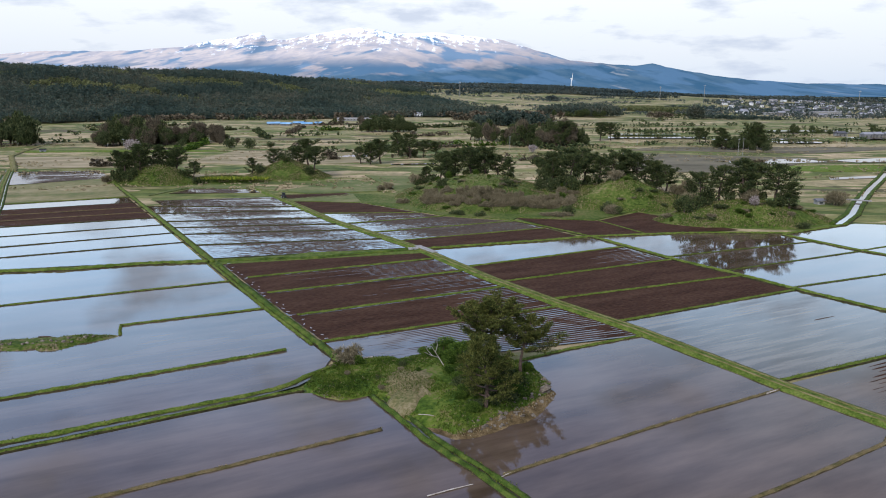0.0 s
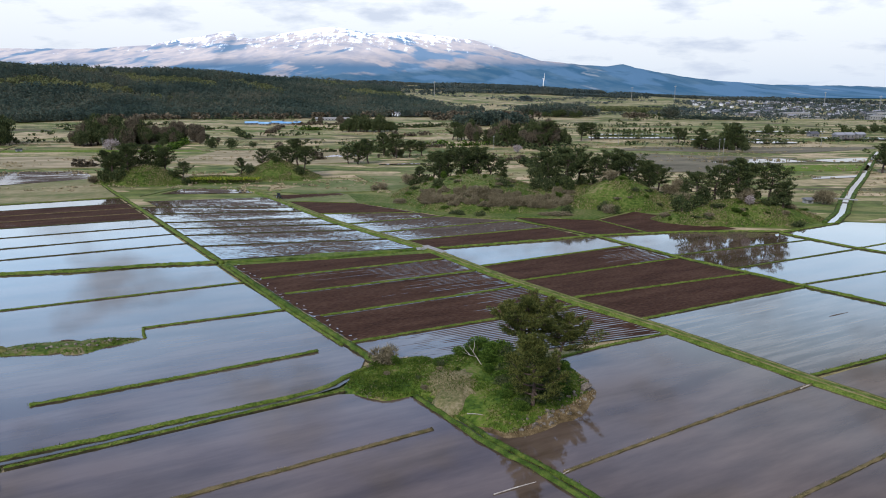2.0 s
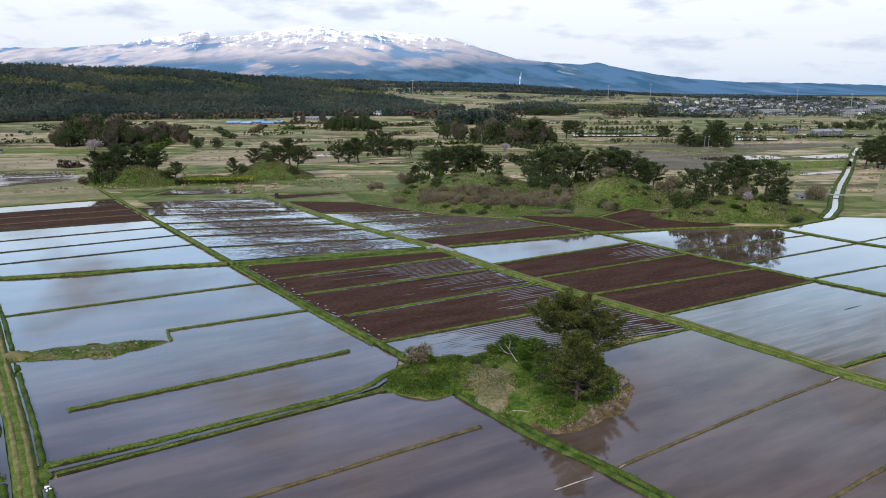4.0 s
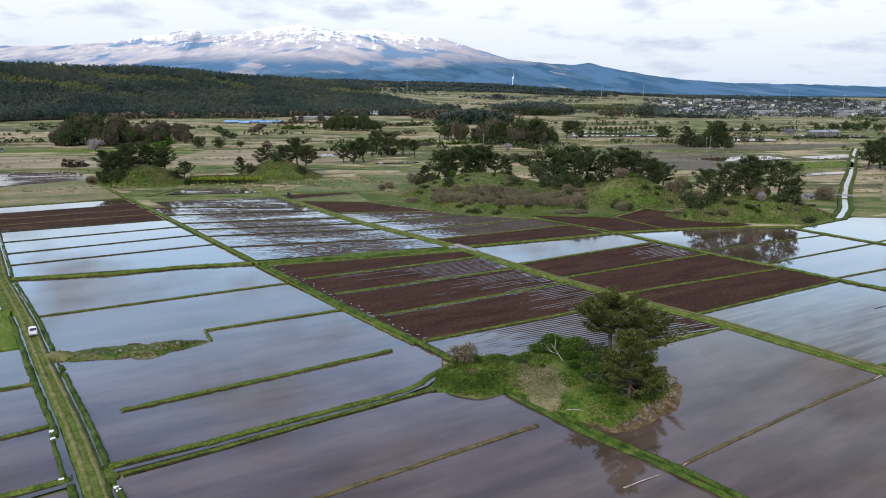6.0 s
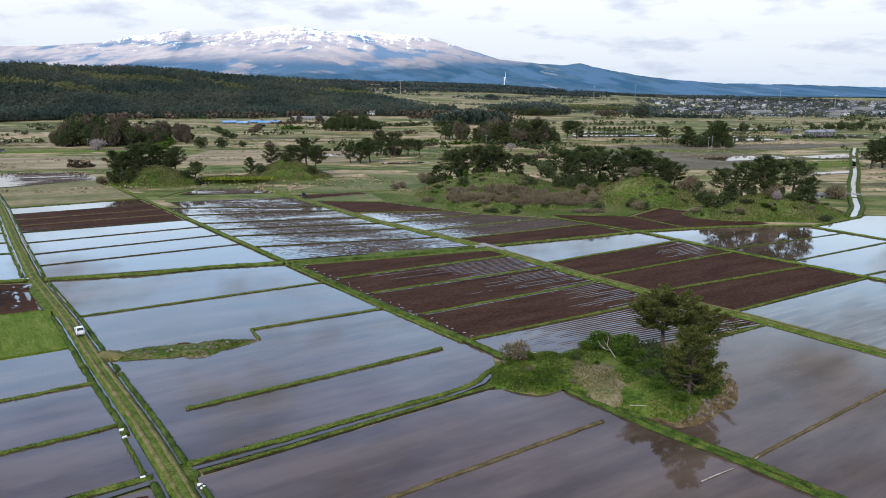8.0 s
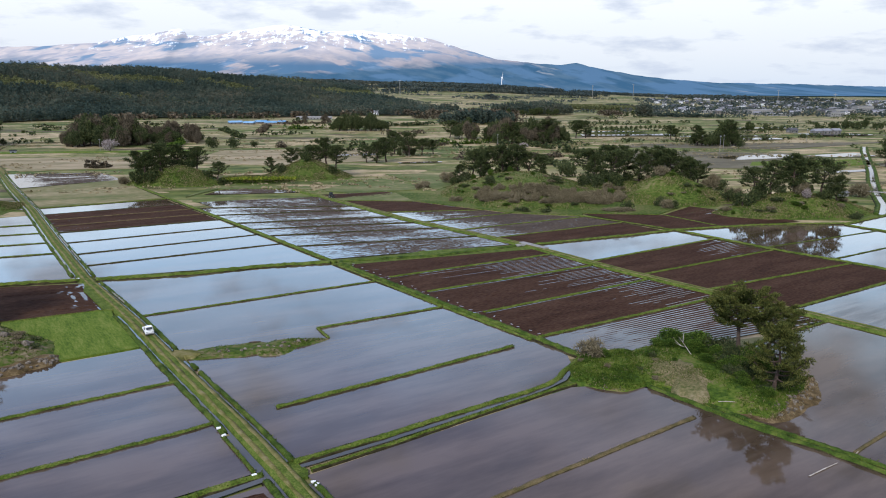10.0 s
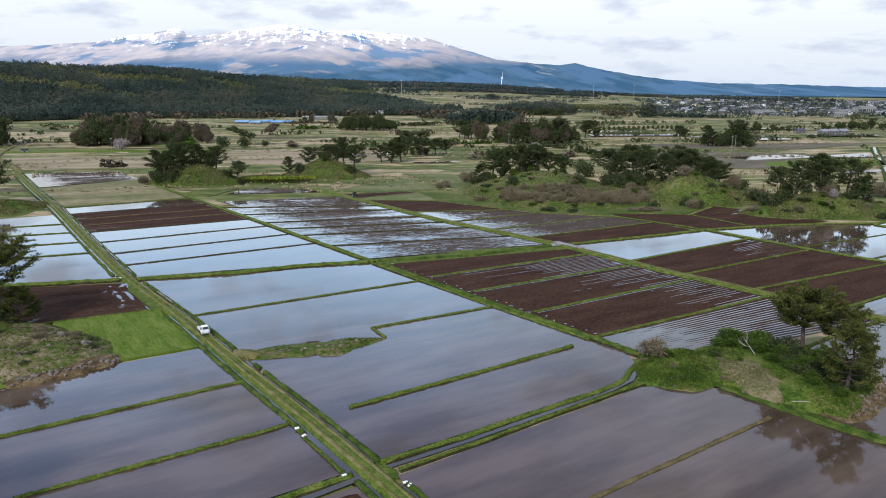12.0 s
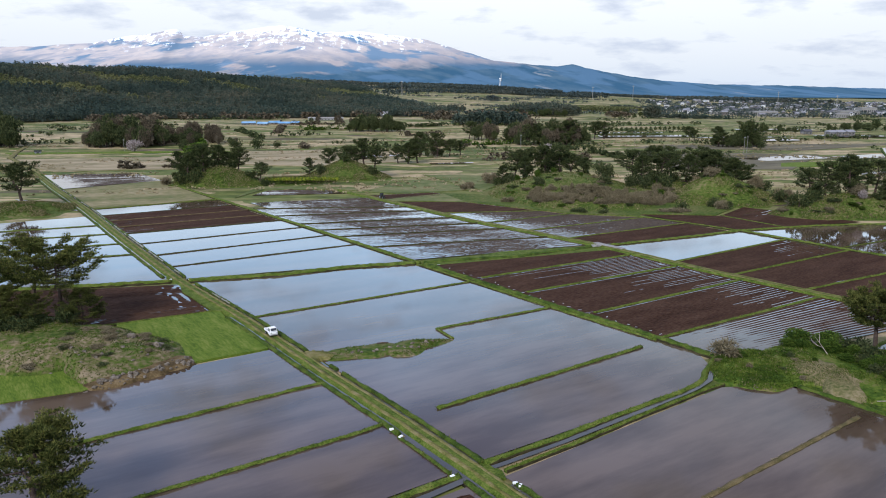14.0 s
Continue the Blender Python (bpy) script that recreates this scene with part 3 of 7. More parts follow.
def mountain():
    """The far volcano: a long ridge with two summits, spurs and gullies."""
    xs, ys = np.arange(-4400, 5200, 14.0), np.linspace(3560, 4900, 70)
    X, Y = np.meshgrid(xs, ys, indexing="ij")
    crest = np.interp(X, [-4400, -2930, -2700, -2100, -1900, -1770, -1580, -1385, -1270, -1234, -1140, -1004, -817, -667, -552, -440, -218, -145, 41, 229, 413, 640, 845, 1050, 1141, 1236, 1458, 1722, 2091, 2564, 4800],
                      [240, 269, 286, 289, 306, 313, 350, 377, 402, 358, 352, 377, 410, 427, 414, 390, 397, 393, 376, 350, 296, 232, 212, 199, 214, 189, 152, 117, 94, 88, 40])
    t = (Y - 3560) / (4600 - 3560)
    prof = np.where(t < 1, np.clip(t, 0, 1) ** 1.45, 1 - 0.8 * (t - 1))
    ridge = np.abs(fbm(X * 1.0, Y * 0.25, 240, 5) - 0.5) * 2
    Z = 20 + (crest - 20) * prof - ridge * 60 * prof * (1 - prof) * 2.2 + (fbm(X, Y * 0.4, 60, 3) - 0.5) * 10 * prof
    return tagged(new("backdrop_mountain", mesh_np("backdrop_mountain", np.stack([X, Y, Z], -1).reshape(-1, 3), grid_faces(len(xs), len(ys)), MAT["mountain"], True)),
                  "broad snow-streaked volcano above wooded slopes, with a blue haze glow", "mountain", kind="structure")


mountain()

# ---- field plan: long lines of the land, as x over y ----


def line_of(*pts):
    """A function y -> point on a polyline that runs towards smaller y."""
    ys, xs = [p[1] for p in pts][::-1], [p[0] for p in pts][::-1]
    k0, k1 = (xs[1] - xs[0]) / (ys[1] - ys[0]), (xs[-1] - xs[-2]) / (ys[-1] - ys[-2])

    def at(y, off=0.0):
        if y < ys[0]:
            x = xs[0] + k0 * (y - ys[0])
        elif y > ys[-1]:
            x = xs[-1] + k1 * (y - ys[-1])
        else:
            x = float(np.interp(y, ys, xs))
        return (x + off, y)
    return at


LINE_L = line_of((-265.7, 411.9), (-228.6, 348.0), (-191.4, 286.2), (-156.6, 225.2), (-129.3, 178.5), (-106.2, 143.6), (-94.2, 124.0), (-85.4, 110.0), (-76.5, 96.0), (-69.0, 83.5), (-64.6, 76.0))
LINE_M = line_of((-186.7, 373.0), (-150.6, 317.7), (-102.3, 243.4), (-69.3, 192.1), (-45.6, 155.0), (-27.0, 127.2), (-19.8, 116.0), (-12.4, 103.0), (-4.3, 90.6), (4.0, 80.3), (7.0, 76.0))
LINE_R = line_of((-88.2, 324.1), (-47.5, 256.5), (-13.7, 211.5), (6.2, 177.5), (22.2, 154.0), (32.4, 140.8), (36.5, 134.8), (43.4, 123.0), (49.6, 113.4), (56.5, 104.0), (61.0, 97.6))
LINE_RR = line_of((46.5, 222.5), (60.2, 198.3), (70.4, 184.0), (78.6, 171.0), (91.5, 152.7))
LINE_RRR = line_of((105.5, 236.5), (116.5, 215.8), (123.0, 206.8))


def resample(pts, step):
    out = [pts[0]]
    for a, b_ in zip(pts[:-1], pts[1:]):
        d = math.dist(a[:2], b_[:2])
        k = max(1, int(round(d / step)))
        for i in range(1, k + 1):
            out.append((a[0] + (b_[0] - a[0]) * i / k, a[1] + (b_[1] - a[1]) * i / k))
    return np.array(out)


def strip(pts, section, step=1.0, wobble=0.12, lump=0.06, seed=0):
    """Vertices and faces of a long bank: section is (offset, height) from left to right."""
    p = resample(pts, step)
    d = np.gradient(p, axis=0)
    d /= np.linalg.norm(d, axis=1)[:, None] + 1e-9
    nrm = np.stack([d[:, 1], -d[:, 0]], 1)
    rng = np.random.default_rng(seed + len(p))
    n, k = len(p), len(section)
    V = np.zeros((n, k, 3))
    for j, (o, z) in enumerate(section):
        w = o + wobble * (fbm(p[:, 0] + 50 * j, p[:, 1], 2.5, 2) - 0.5) * 2
        V[:, j, :2] = p + nrm * w[:, None]
        V[:, j, 2] = z + (lump * (rng.random(n) - 0.35) if 0 < j < k - 1 else 0)
    return V.reshape(-1, 3), grid_faces(n, k)


def bank(pts, width=0.9, height=0.32, mat="grass", name="levee", label="narrow grassy levee between two paddies", cat="levee", step=0.8, kind="", group="levees"):
    h = width / 2
    V, F = strip(pts, [(-h, -0.28), (-h * 0.9, height * 0.22), (-h * 0.35, height), (h * 0.35, height), (h * 0.9, height * 0.22), (h, -0.28)], step, width * 0.2, height * 0.5)
    ends = np.array([[0, 1, 2, 3], [0, 3, 4, 5]])
    F = np.vstack([F, ends, (ends + len(V) - 6)[:, ::-1]])
    me = mesh_np(name, V, F, MAT[mat])
    me.materials.append(MAT["dark_foot"])
    idx = np.zeros(len(F), dtype=np.int32)
    n = (len(F) - 4) // 5
    idx[:n * 5].reshape(n, 5)[:, (0, 4)] = 1
    me.polygons.foreach_set("material_index", idx)
    ob = tagged(new(name, me), label, cat, group, kind)
    if min(q[1] for q in pts) < 215:
        fringe(ob, pts, width, height, mat)
    return ob


def fringe(ob, pts, width, height, mat):
    """Uneven grass along a bank."""
    p = resample(pts, 0.22)
    p = p[(p[:, 1] < 215) & (p[:, 1] > 55)]
    if len(p) < 2:
        return
    rng = np.random.default_rng(len(p))
    q = np.repeat(p, 3, 0) + rng.normal(0, width * 0.22, (len(p) * 3, 2))
    keep = fbm(q[:, 0], q[:, 1], 3.0, 2) > 0.36
    q = q[keep]
    c = np.column_stack([q, np.full(len(q), height * 0.55)])
    V = spikes(c, np.tile((0.0, 0.0, 1.0), (len(c), 1)), (0.16 if mat == "levee_earth" else 0.27), 0.055, 2, 0.6, rng)
    under(tagged(new("grass_fringe", mesh_np("grass_fringe", V, tri_faces(V), MAT["drybrush" if mat == "levee_earth" else "blades"])), kind="stuff"), ob)


def spikes(centres, dirs, size, width, blades, spread, rng):
    """Little triangles that fan out from each centre: needles, leaves, twigs, grass."""
    n = len(centres)
    c = np.repeat(centres, blades, 0)
    d = np.repeat(dirs, blades, 0) + rng.normal(0, spread, (n * blades, 3))
    d /= np.linalg.norm(d, axis=1)[:, None] + 1e-9
    s = np.cross(d, rng.normal(0, 1, (n * blades, 3)))
    s /= np.linalg.norm(s, axis=1)[:, None] + 1e-9
    L = size * (0.6 + 0.8 * rng.random((n * blades, 1)))
    return np.stack([c + s * width, c - s * width, c + d * L], 1).reshape(-1, 3)


def tri_faces(V):
    return np.arange(len(V)).reshape(-1, 3)


def sheet(pts, z):
    """A flat polygon as one face."""
    bm = bmesh.new()
    f = bm.faces.new([bm.verts.new((x, y, z)) for x, y in pts])
    if f.normal.z < 0:
        f.normal_flip()
    bm.normal_update()
    return bm


def paddy(a, b, c, d, kind="water", wet=(0.0, 0.0), pitch=1.3, level=0.0, label="", ragged=0.5, amp=0.06, rise=0.0, poly=None, mud=False, start=0.5, rim=0.0, furrow=0.15):
    """A field with corners a, b (far side) and c, d (near side, c below b). Soil ridges run from a to b.
    wet: how far the a-d end and the b-c end are drowned; ragged: depth of the uneven wet patches."""
    thing = new("rice_paddy")
    if kind == "water":
        label = label or "flooded rice paddy with still muddy water"
    else:
        label = label or "ploughed dark brown paddy with water in its furrows"
    tagged(thing, label, "rice paddy", "rice paddies")
    part("water", sheet(poly or [a, b, c, d], level), MAT["streaky" if mud else "water"], thing)
    if kind != "water":
        la, lb = math.dist(a, b), math.dist(a, d)
        nu, nv = max(8, int(la / (0.55 if kind == "mud" else 0.8))), max(8, int(lb / (0.14 if kind == "mud" else 0.09)))
        U, W = np.meshgrid(np.linspace(0, 1, nu), np.linspace(0, 1, nv), indexing="ij")
        P = [(a[i] * (1 - U) + b[i] * U) * (1 - W) + (d[i] * (1 - U) + c[i] * U) * W for i in (0, 1)]
        along = U * la
        across = W * lb
        if kind == "soil":
            ph = (across / pitch + 0.06 * fbm(along, across, 25, 2)) % 1.0
            groove = np.exp(-(((ph - 0.5) * pitch) / furrow) ** 2)
            wetness = wet[0] * (1 - smooth01(0.05, 0.42, U)) + wet[1] * smooth01(start, 0.88, U)
            run = fbm(along * 0.14 + a[0], np.floor(across / pitch) * 9.7 + a[1], 3.2, 4) + 0.18 * (fbm(along, across * 3, 1.6, 2) - 0.5) + 0.44 * wetness
            Z = level + 0.06 + rise - 0.15 * groove * smooth01(0.76, 0.86, run) + 0.035 * (fbm(along * 0.6, across, 0.6, 3) - 0.5)
        elif kind == "ridged":
            wetness = wet[0] * (1 - smooth01(0.25, 0.55, U)) + wet[1] * smooth01(0.80, 1.0, U)
            ph = across / pitch + 0.05 * fbm(along, across, 25, 2)
            Z = level + rise + (0 if mud else 0.045) * (U - 0.4) + amp * np.cos(2 * math.pi * ph) + (0.10 if mud else 0.055) * (fbm(along * (0.12 if mud else 0.3), across + a[1], 1.6 if mud else 1.0, 3) - 0.5) - 0.06 * wetness
        else:
            ph = np.sin(2 * math.pi * across / pitch)
            Z = level + 0.040 + rise + amp * 0.50 * ph + 0.10 * (fbm(along * 0.22, across, 0.5, 3) - 0.5) + 0.13 * (fbm(along * 0.8, across + 40, 0.42, 2) - 0.5)
        lowland = fbm(along * 0.22 + a[0], across * 1.3 + a[1], 5, 4) - 0.5
        Z = Z - ragged * (0.08 if kind == "soil" else 0.22) * np.clip(lowland, 0, 1)
        flood = 0.04 if kind == "soil" else 0.36
        sink = 0.04 if kind == "soil" else 0.13
        Z = Z - wet[0] * sink * (1 - smooth01(0, flood, U + 0.25 * lowland)) - wet[1] * sink * smooth01(1 - flood, 1.0, U + 0.25 * lowland)
        if rim:
            e = np.minimum(la - along, lb - across) + 2.5 * (fbm(along, across, 9, 2) - 0.5)
            Z = Z - rim * np.exp(-((((e / 1.2) % 1.0) - 0.5) / 0.16) ** 2) * (1 - smooth01(2.0, 9.0, e)) * smooth01(0.42, 0.5, fbm(along * 0.7, across * 0.7 + 30, 3.0, 3))
        edge = np.minimum.reduce([along, la - along, across, lb - across])
        Z = Z - 0.06 * (1 - np.clip(edge / 0.8, 0, 1))
        bed = new("soil_bed", mesh_np("soil_bed", np.stack([P[0], P[1], Z], -1).reshape(-1, 3), grid_faces(nu, nv), MAT["mud" if kind == "mud" or mud else "soil"], True))
        under(bed, thing)
    return thing


def between(f, g, yf0, yg0, yf1, yg1, pad=0.6, **kw):
    """A paddy between two long lines: far edge at yf0 and yg0 on them, near edge at yf1 and yg1."""
    return paddy(f(yf0, pad), g(yg0, -pad), g(yg1, -pad), f(yf1, pad), **kw)


def ditch(pts, width, name="ditch", z=0.06):
    V, F = strip(pts, [(-width / 2, z), (width / 2, z)], 2.0, 0.1, 0)
    return tagged(new(name, mesh_np(name, V, F, MAT["ditch"])), "narrow water-filled ditch", "ditch", kind="structure")


# west block, beyond the road with the truck
for yw, yl, yw1, yl1 in ((236, 273, 227, 254), (227, 254, 214, 238.5), (214, 238.5, 198, 223), (198, 223, 182, 208), (182, 208, 160, 177)):
    paddy((LINE_L(yl)[0] - 62, yw + 6), LINE_L(yl, -2.5), LINE_L(yl1, -2.5), (LINE_L(yl1)[0] - 62, yw1 + 6))
    bank([(LINE_L(yl1)[0] - 62, yw1 + 6), LINE_L(yl1, -2.6)], 0.7, 0.25)
paddy((-190, 166), (-128.2, 174.2), (-115.5, 151.8), (-165, 131), "soil", (0, 0.5), 1.1, ragged=0.1, start=0.6, rim=0.16)
bank([(-165, 130.5), (-132, 144.2), (-115.2, 151.4)], 0.8, 0.25)
paddy((-165, 91), LINE_L(127.5, -3.2), LINE_L(112, -3.2), (-165, 64))
paddy((-165, 64), LINE_L(112, -3.2), LINE_L(96.3, -3.2), (-165, 44))
paddy((-165, 44), LINE_L(96.3, -3.2), LINE_L(82, -3.2), (-165, 28))
bank([(-165, 64), (-120.5, 93.1), (-91.7, 109.9), (-88.9, 111.6)], 0.8, 0.3)
bank([(-165, 44), (-107.3, 79.6), (-82.5, 93.9), (-79.6, 96.0)], 0.8, 0.3)
bank([(-165, 28), (-100, 65.5), (-78.2, 76.8), (-70.4, 81.5)], 1.2, 0.35)
paddy((-165, 25), LINE_L(79, -3.4), LINE_L(40, -3.4), (-165, 0), "soil", (0, 1))

# between the two left lines
LM = [(289, 313), (274, 297), (238.5, 260.8), (222, 247), (206, 232.5), (192, 217.8), (178.6, 194)]
for i, (p, q) in enumerate(zip(LM[:-1], LM[1:])):
    if i == 1:
        between(LINE_L, LINE_M, *p, *q, pad=2.2, kind="soil", wet=(0.55, 0.1), pitch=1.3, ragged=0.12, furrow=0.2)
        for yl, ym in ((262, 285), (250, 273)):
            bank([LINE_L(yl, 2.2), LINE_M(ym, -1.0)], 0.5, 0.24, "levee_earth", label="narrow pale levee across a ploughed paddy")
    else:
        between(LINE_L, LINE_M, *p, *q, pad=2.2)
    bank([LINE_L(q[0], 2.2), LINE_M(q[1], -1.0)], 0.5, 0.2, "levee_dark", label="narrow dark earth levee between two paddies")
bank([LINE_L(289, 2.2), LINE_M(313, -1.0)], 0.8, 0.25)
between(LINE_L, LINE_M, 175.5, 190.5, 146.8, 171.9, pad=2.6)
bank([LINE_L(146.8, 2.6), LINE_M(171.9, -1.2)], 0.6, 0.25)
between(LINE_L, LINE_M, 146.8, 171.9, 122, 149.3, pad=2.6, poly=[LINE_L(146.8, 2.6), LINE_M(171.9, -2.6), LINE_M(149.3, -1.2), (-66.5, 137.8), (-68.8, 136.6), (-66.2, 131.0), LINE_L(122, 2.6)])
bank([(-66.2, 131.0), (-68.8, 136.6), (-66.5, 137.8), LINE_M(149.3, -1.2)], 0.7, 0.28)
paddy(LINE_L(122, 2.6), LINE_M(149.3, -1.2), LINE_M(107, -9), LINE_L(85.5, 2.6), poly=[LINE_L(122, 2.6), (-66.2, 131.0), (-68.8, 136.6), (-66.5, 137.8), LINE_M(149.3, -1.2), LINE_M(120, -0.8), (-23.6, 114), (-26.5, 110), (-29.0, 106.2), LINE_L(85, 2.6)])
bank([(-71.5, 100.7), (-52, 112.0), (-32.1, 123.9)], 0.95, 0.34)
bank([(-67.0, 84.2), (-55.2, 90.6), (-41.9, 98.6), (-33.3, 103.6), (-28.9, 106.7), (-27.1, 108.8), (-26.0, 111.0), (-24.2, 113.3), (-22.8, 115.5), (-21.0, 117.6)], 1.0, 0.4, "grass", "field_bank", "thick grassy field bank beside a ditch", "bank")
bank([(-64.6, 82.4), (-54.6, 88.2), (-42.8, 95.8), (-34.3, 101.0), (-28.5, 104.6), (-25.0, 106.2)], 0.6, 0.28, "grass", "field_bank", "low grassy field bank beside a ditch", "bank")
paddy(LINE_L(82.5, 2.6), (-13.5, 105), LINE_M(52, -1.5), LINE_L(40, 2.6), poly=[LINE_L(81, 2.6), (-26, 105.0), (-13, 106), LINE_M(100, -0.8), LINE_M(80, -0.8), LINE_M(52, -1.0), LINE_L(40, 2.6)])
bank([(-75, 54.5), (-43.0, 74.2), (-11.1, 93.2)], 0.8, 0.22, "levee_earth", "levee", "low brown earth levee in a flooded paddy")

# between the middle line and the right-hand road
paddy((-133, 303), (-84, 316), (-64, 291), (-123, 288), "mud", (0.6, 0.3), 2.6, ragged=1.0)
MR = [(287, 289), (270, 279), (253, 263), (241.5, 251), (230, 240.5), (213.5, 225.5), (196.5, 213)]
for p, q in zip(MR[:-1], MR[1:]):
    between(LINE_M, LINE_R, *p, *q, pad=1.6, kind="mud", wet=(0.45, 0.35), pitch=1.3, ragged=0.9, rise=-0.008)
    bank([LINE_M(p[0], 1.2), LINE_R(p[1], -1.5)], 0.55, 0.24, "levee_dark", label="narrow dark earth levee between two muddy paddies")
paddy((-131, 342), (-102, 342), (-95, 330), (-136, 325), "mud", (0.4, 0.8), ragged=1.3)
BR = [(190, 206), (175.2, 198.2), (161.5, 184.2), (144.8, 168.8), (128.6, 153.3)]
for i, (p, q) in enumerate(zip(BR[:-1], BR[1:])):
    between(LINE_M, LINE_R, *p, *q, pad=1.9, kind="soil", wet=(0.1, (0.0, 1.3, 1.05, 0.9)[i]), pitch=1.2, ragged=0.12, furrow=0.14, start=(0.5, 0.05, 0.30, 0.40)[i])
    f0, g0 = LINE_M(q[0], 4.0 if i < 3 else 1.5), LINE_R(q[1], -1.6 if i == 3 else -2.5)
    bank([f0, g0], 0.85, 0.3, "grass", step=0.8)
    if i < 3:
        ditch([(f0[0] + 0.4, f0[1] - 0.75), (g0[0] + 0.4, g0[1] - 0.75)], 0.3, z=0.10)
paddy(LINE_M(128.6, 1.9), LINE_R(153.3, -2.0), LINE_R(134.6, -2.0), LINE_M(116, 1.9), "ridged", (0.20, 0.0), 0.76, ragged=0.12, rise=0.002, amp=0.036)
bank([(9.5, 119.8), (20, 126.5), LINE_R(134.4, -1.8)], 0.8, 0.28)
THIN = [(50.8, 109.3), (35.0, 100.1), (22.1, 92.1), (8.0, 83.2)]
paddy((-16, 106), LINE_R(134, -2.2), LINE_R(109.4, -2.0), LINE_M(79.6, 1.0), poly=[(-16, 106), LINE_R(134, -2.2), *THIN, LINE_M(79.6, 1.0)])
bank([(5.4, 81.5), *THIN[::-1]], 0.6, 0.2, "levee_earth", "levee", "thin dry earth levee between flooded paddies")
paddy(LINE_M(79.4, 1.0), LINE_R(109.4, -2.0), LINE_R(60, -2.2), LINE_M(40, 1.5), poly=[LINE_M(79.6, 1.0), *THIN[::-1], LINE_R(107, -2.0), LINE_R(60, -2.2), LINE_M(40, 1.5)])
bank([(20, 68.5), (34.2, 77.2), (42.9, 82.4), (57.4, 91.6), LINE_R(95.5, -2)], 0.7, 0.22, "levee_earth", "levee", "thin dry earth levee between flooded paddies")

# right of the right-hand road
between(LINE_R, LINE_RR, 208, 221.5, 190, 217.2, pad=1.8, poly=[LINE_R(209.5, 1.8), (4, 215.8), (24.8, 223.6), (40.2, 230.4), LINE_RR(222.5, -0.6), LINE_RR(217.2, -0.8), LINE_R(190, 1.8)])
RB = [(189, 216.6), (174, 199.6), (158.9, 181.8), (143.2, 168.9)]
for i, (p, q) in enumerate(zip(RB[:-1], RB[1:])):
    bank([LINE_R(p[0], 1.8), LINE_RR(p[1], -0.8)], 0.9, 0.3)
    between(LINE_R, LINE_RR, *p, *q, pad=1.8, kind="soil", wet=(0, 1.0 if i == 0 else -0.3), ragged=0.05, pitch=1.2, furrow=0.12, start=0.45)
bank([LINE_R(143.2, 1.8), LINE_RR(168.9, -0.8)], 0.8, 0.3)
between(LINE_R, LINE_RR, 143.2, 168.9, 113, 138, pad=1.8, kind="ridged", wet=(0.2, 0.2), pitch=2.9, ragged=0.1, rise=-0.054, amp=0.030, mud=True)
bank([LINE_R(112.7, 1.8), (75.9, 124.8), LINE_RR(138, -0.8)], 0.8, 0.28)
between(LINE_R, LINE_RR, 111.5, 137, 80, 105, pad=1.8, kind="ridged", wet=(0.25, 0.1), pitch=1.1, ragged=0.5, rise=-0.006, amp=0.045)
between(LINE_RR, LINE_RRR, 222, 236, 203, 226.4, pad=0.9, poly=[(42.5, 231.4), (71.3, 237.6), (90.5, 239.4), LINE_RRR(236.4, -0.8), LINE_RRR(226.4, -0.9), LINE_RR(203, 0.9), LINE_RR(222.4, 0.6)])
between(LINE_RR, LINE_RRR, 203, 226.4, 187, 212.8, pad=0.9)
between(LINE_RR, LINE_RRR, 187, 212.8, 171, 195, pad=0.9)
between(LINE_RR, LINE_RRR, 171, 195, 140, 165, pad=0.9)
for yf, yg in ((203, 226.4), (187, 212.8), (171, 195)):
    bank([LINE_RR(yf, 0.8), LINE_RRR(yg, -0.8)], 0.5, 0.2, "grass_dark")
paddy((107, 238.5), (140, 259), (190, 250), LINE_RRR(206, 1), label="flooded rice paddy mirroring bright cloud")
paddy((131, 218), (190, 240), (190, 180), LINE_RRR(185, 1))
bank([LINE_RRR(214, 0.8), (133, 222), (190, 248)], 0.6, 0.22)

# upper fields beside the mounds
RU = [(310, (-50, 325)), (304, (-44, 300)), (273, (-17, 276)), (251.6, (-8, 268)), (236.2, (18, 259)), (222.5, (28, 246)), (212.8, (39, 229.5))]
for i, ((y0, e0), (y1, e1)) in enumerate(zip(RU[:-1], RU[1:])):
    if i == 0:
        continue
    paddy(LINE_R(y0, 1.8), e0, e1, LINE_R(y1, 1.8), {2: "mud", 3: "mud", 4: "mud"}.get(i, "soil"), (0.5 if i in (2, 3, 4) else 0.0, 0.1), 1.1, ragged=0.5 if i < 5 else 0.2, rise={2: -0.016, 3: 0.004, 4: 0.016}.get(i, 0.0))
    bank([LINE_R(y0, 1.6), e0], 0.7, 0.24, "grass")
paddy(LINE_R(322, 2), (-55, 330), (-50, 322), LINE_R(309, 2), "soil", (0, 0.4))
paddy((19, 266), (49, 261), (60, 236.8), (41, 232.6), "soil", (0, 0.0), 2.0, ragged=0.3)
bank([(49, 261.5), (60.5, 236.8)], 0.7, 0.24, "grass")
paddy((49.6, 262), (68, 281), (94, 245.5), (60.6, 237), "soil", (0.0, 0.6), 2.0, ragged=0.4)
bank([(17, 261), (29, 248), (42, 231)], 1.0, 0.3)

# ---- roads and long banks ----


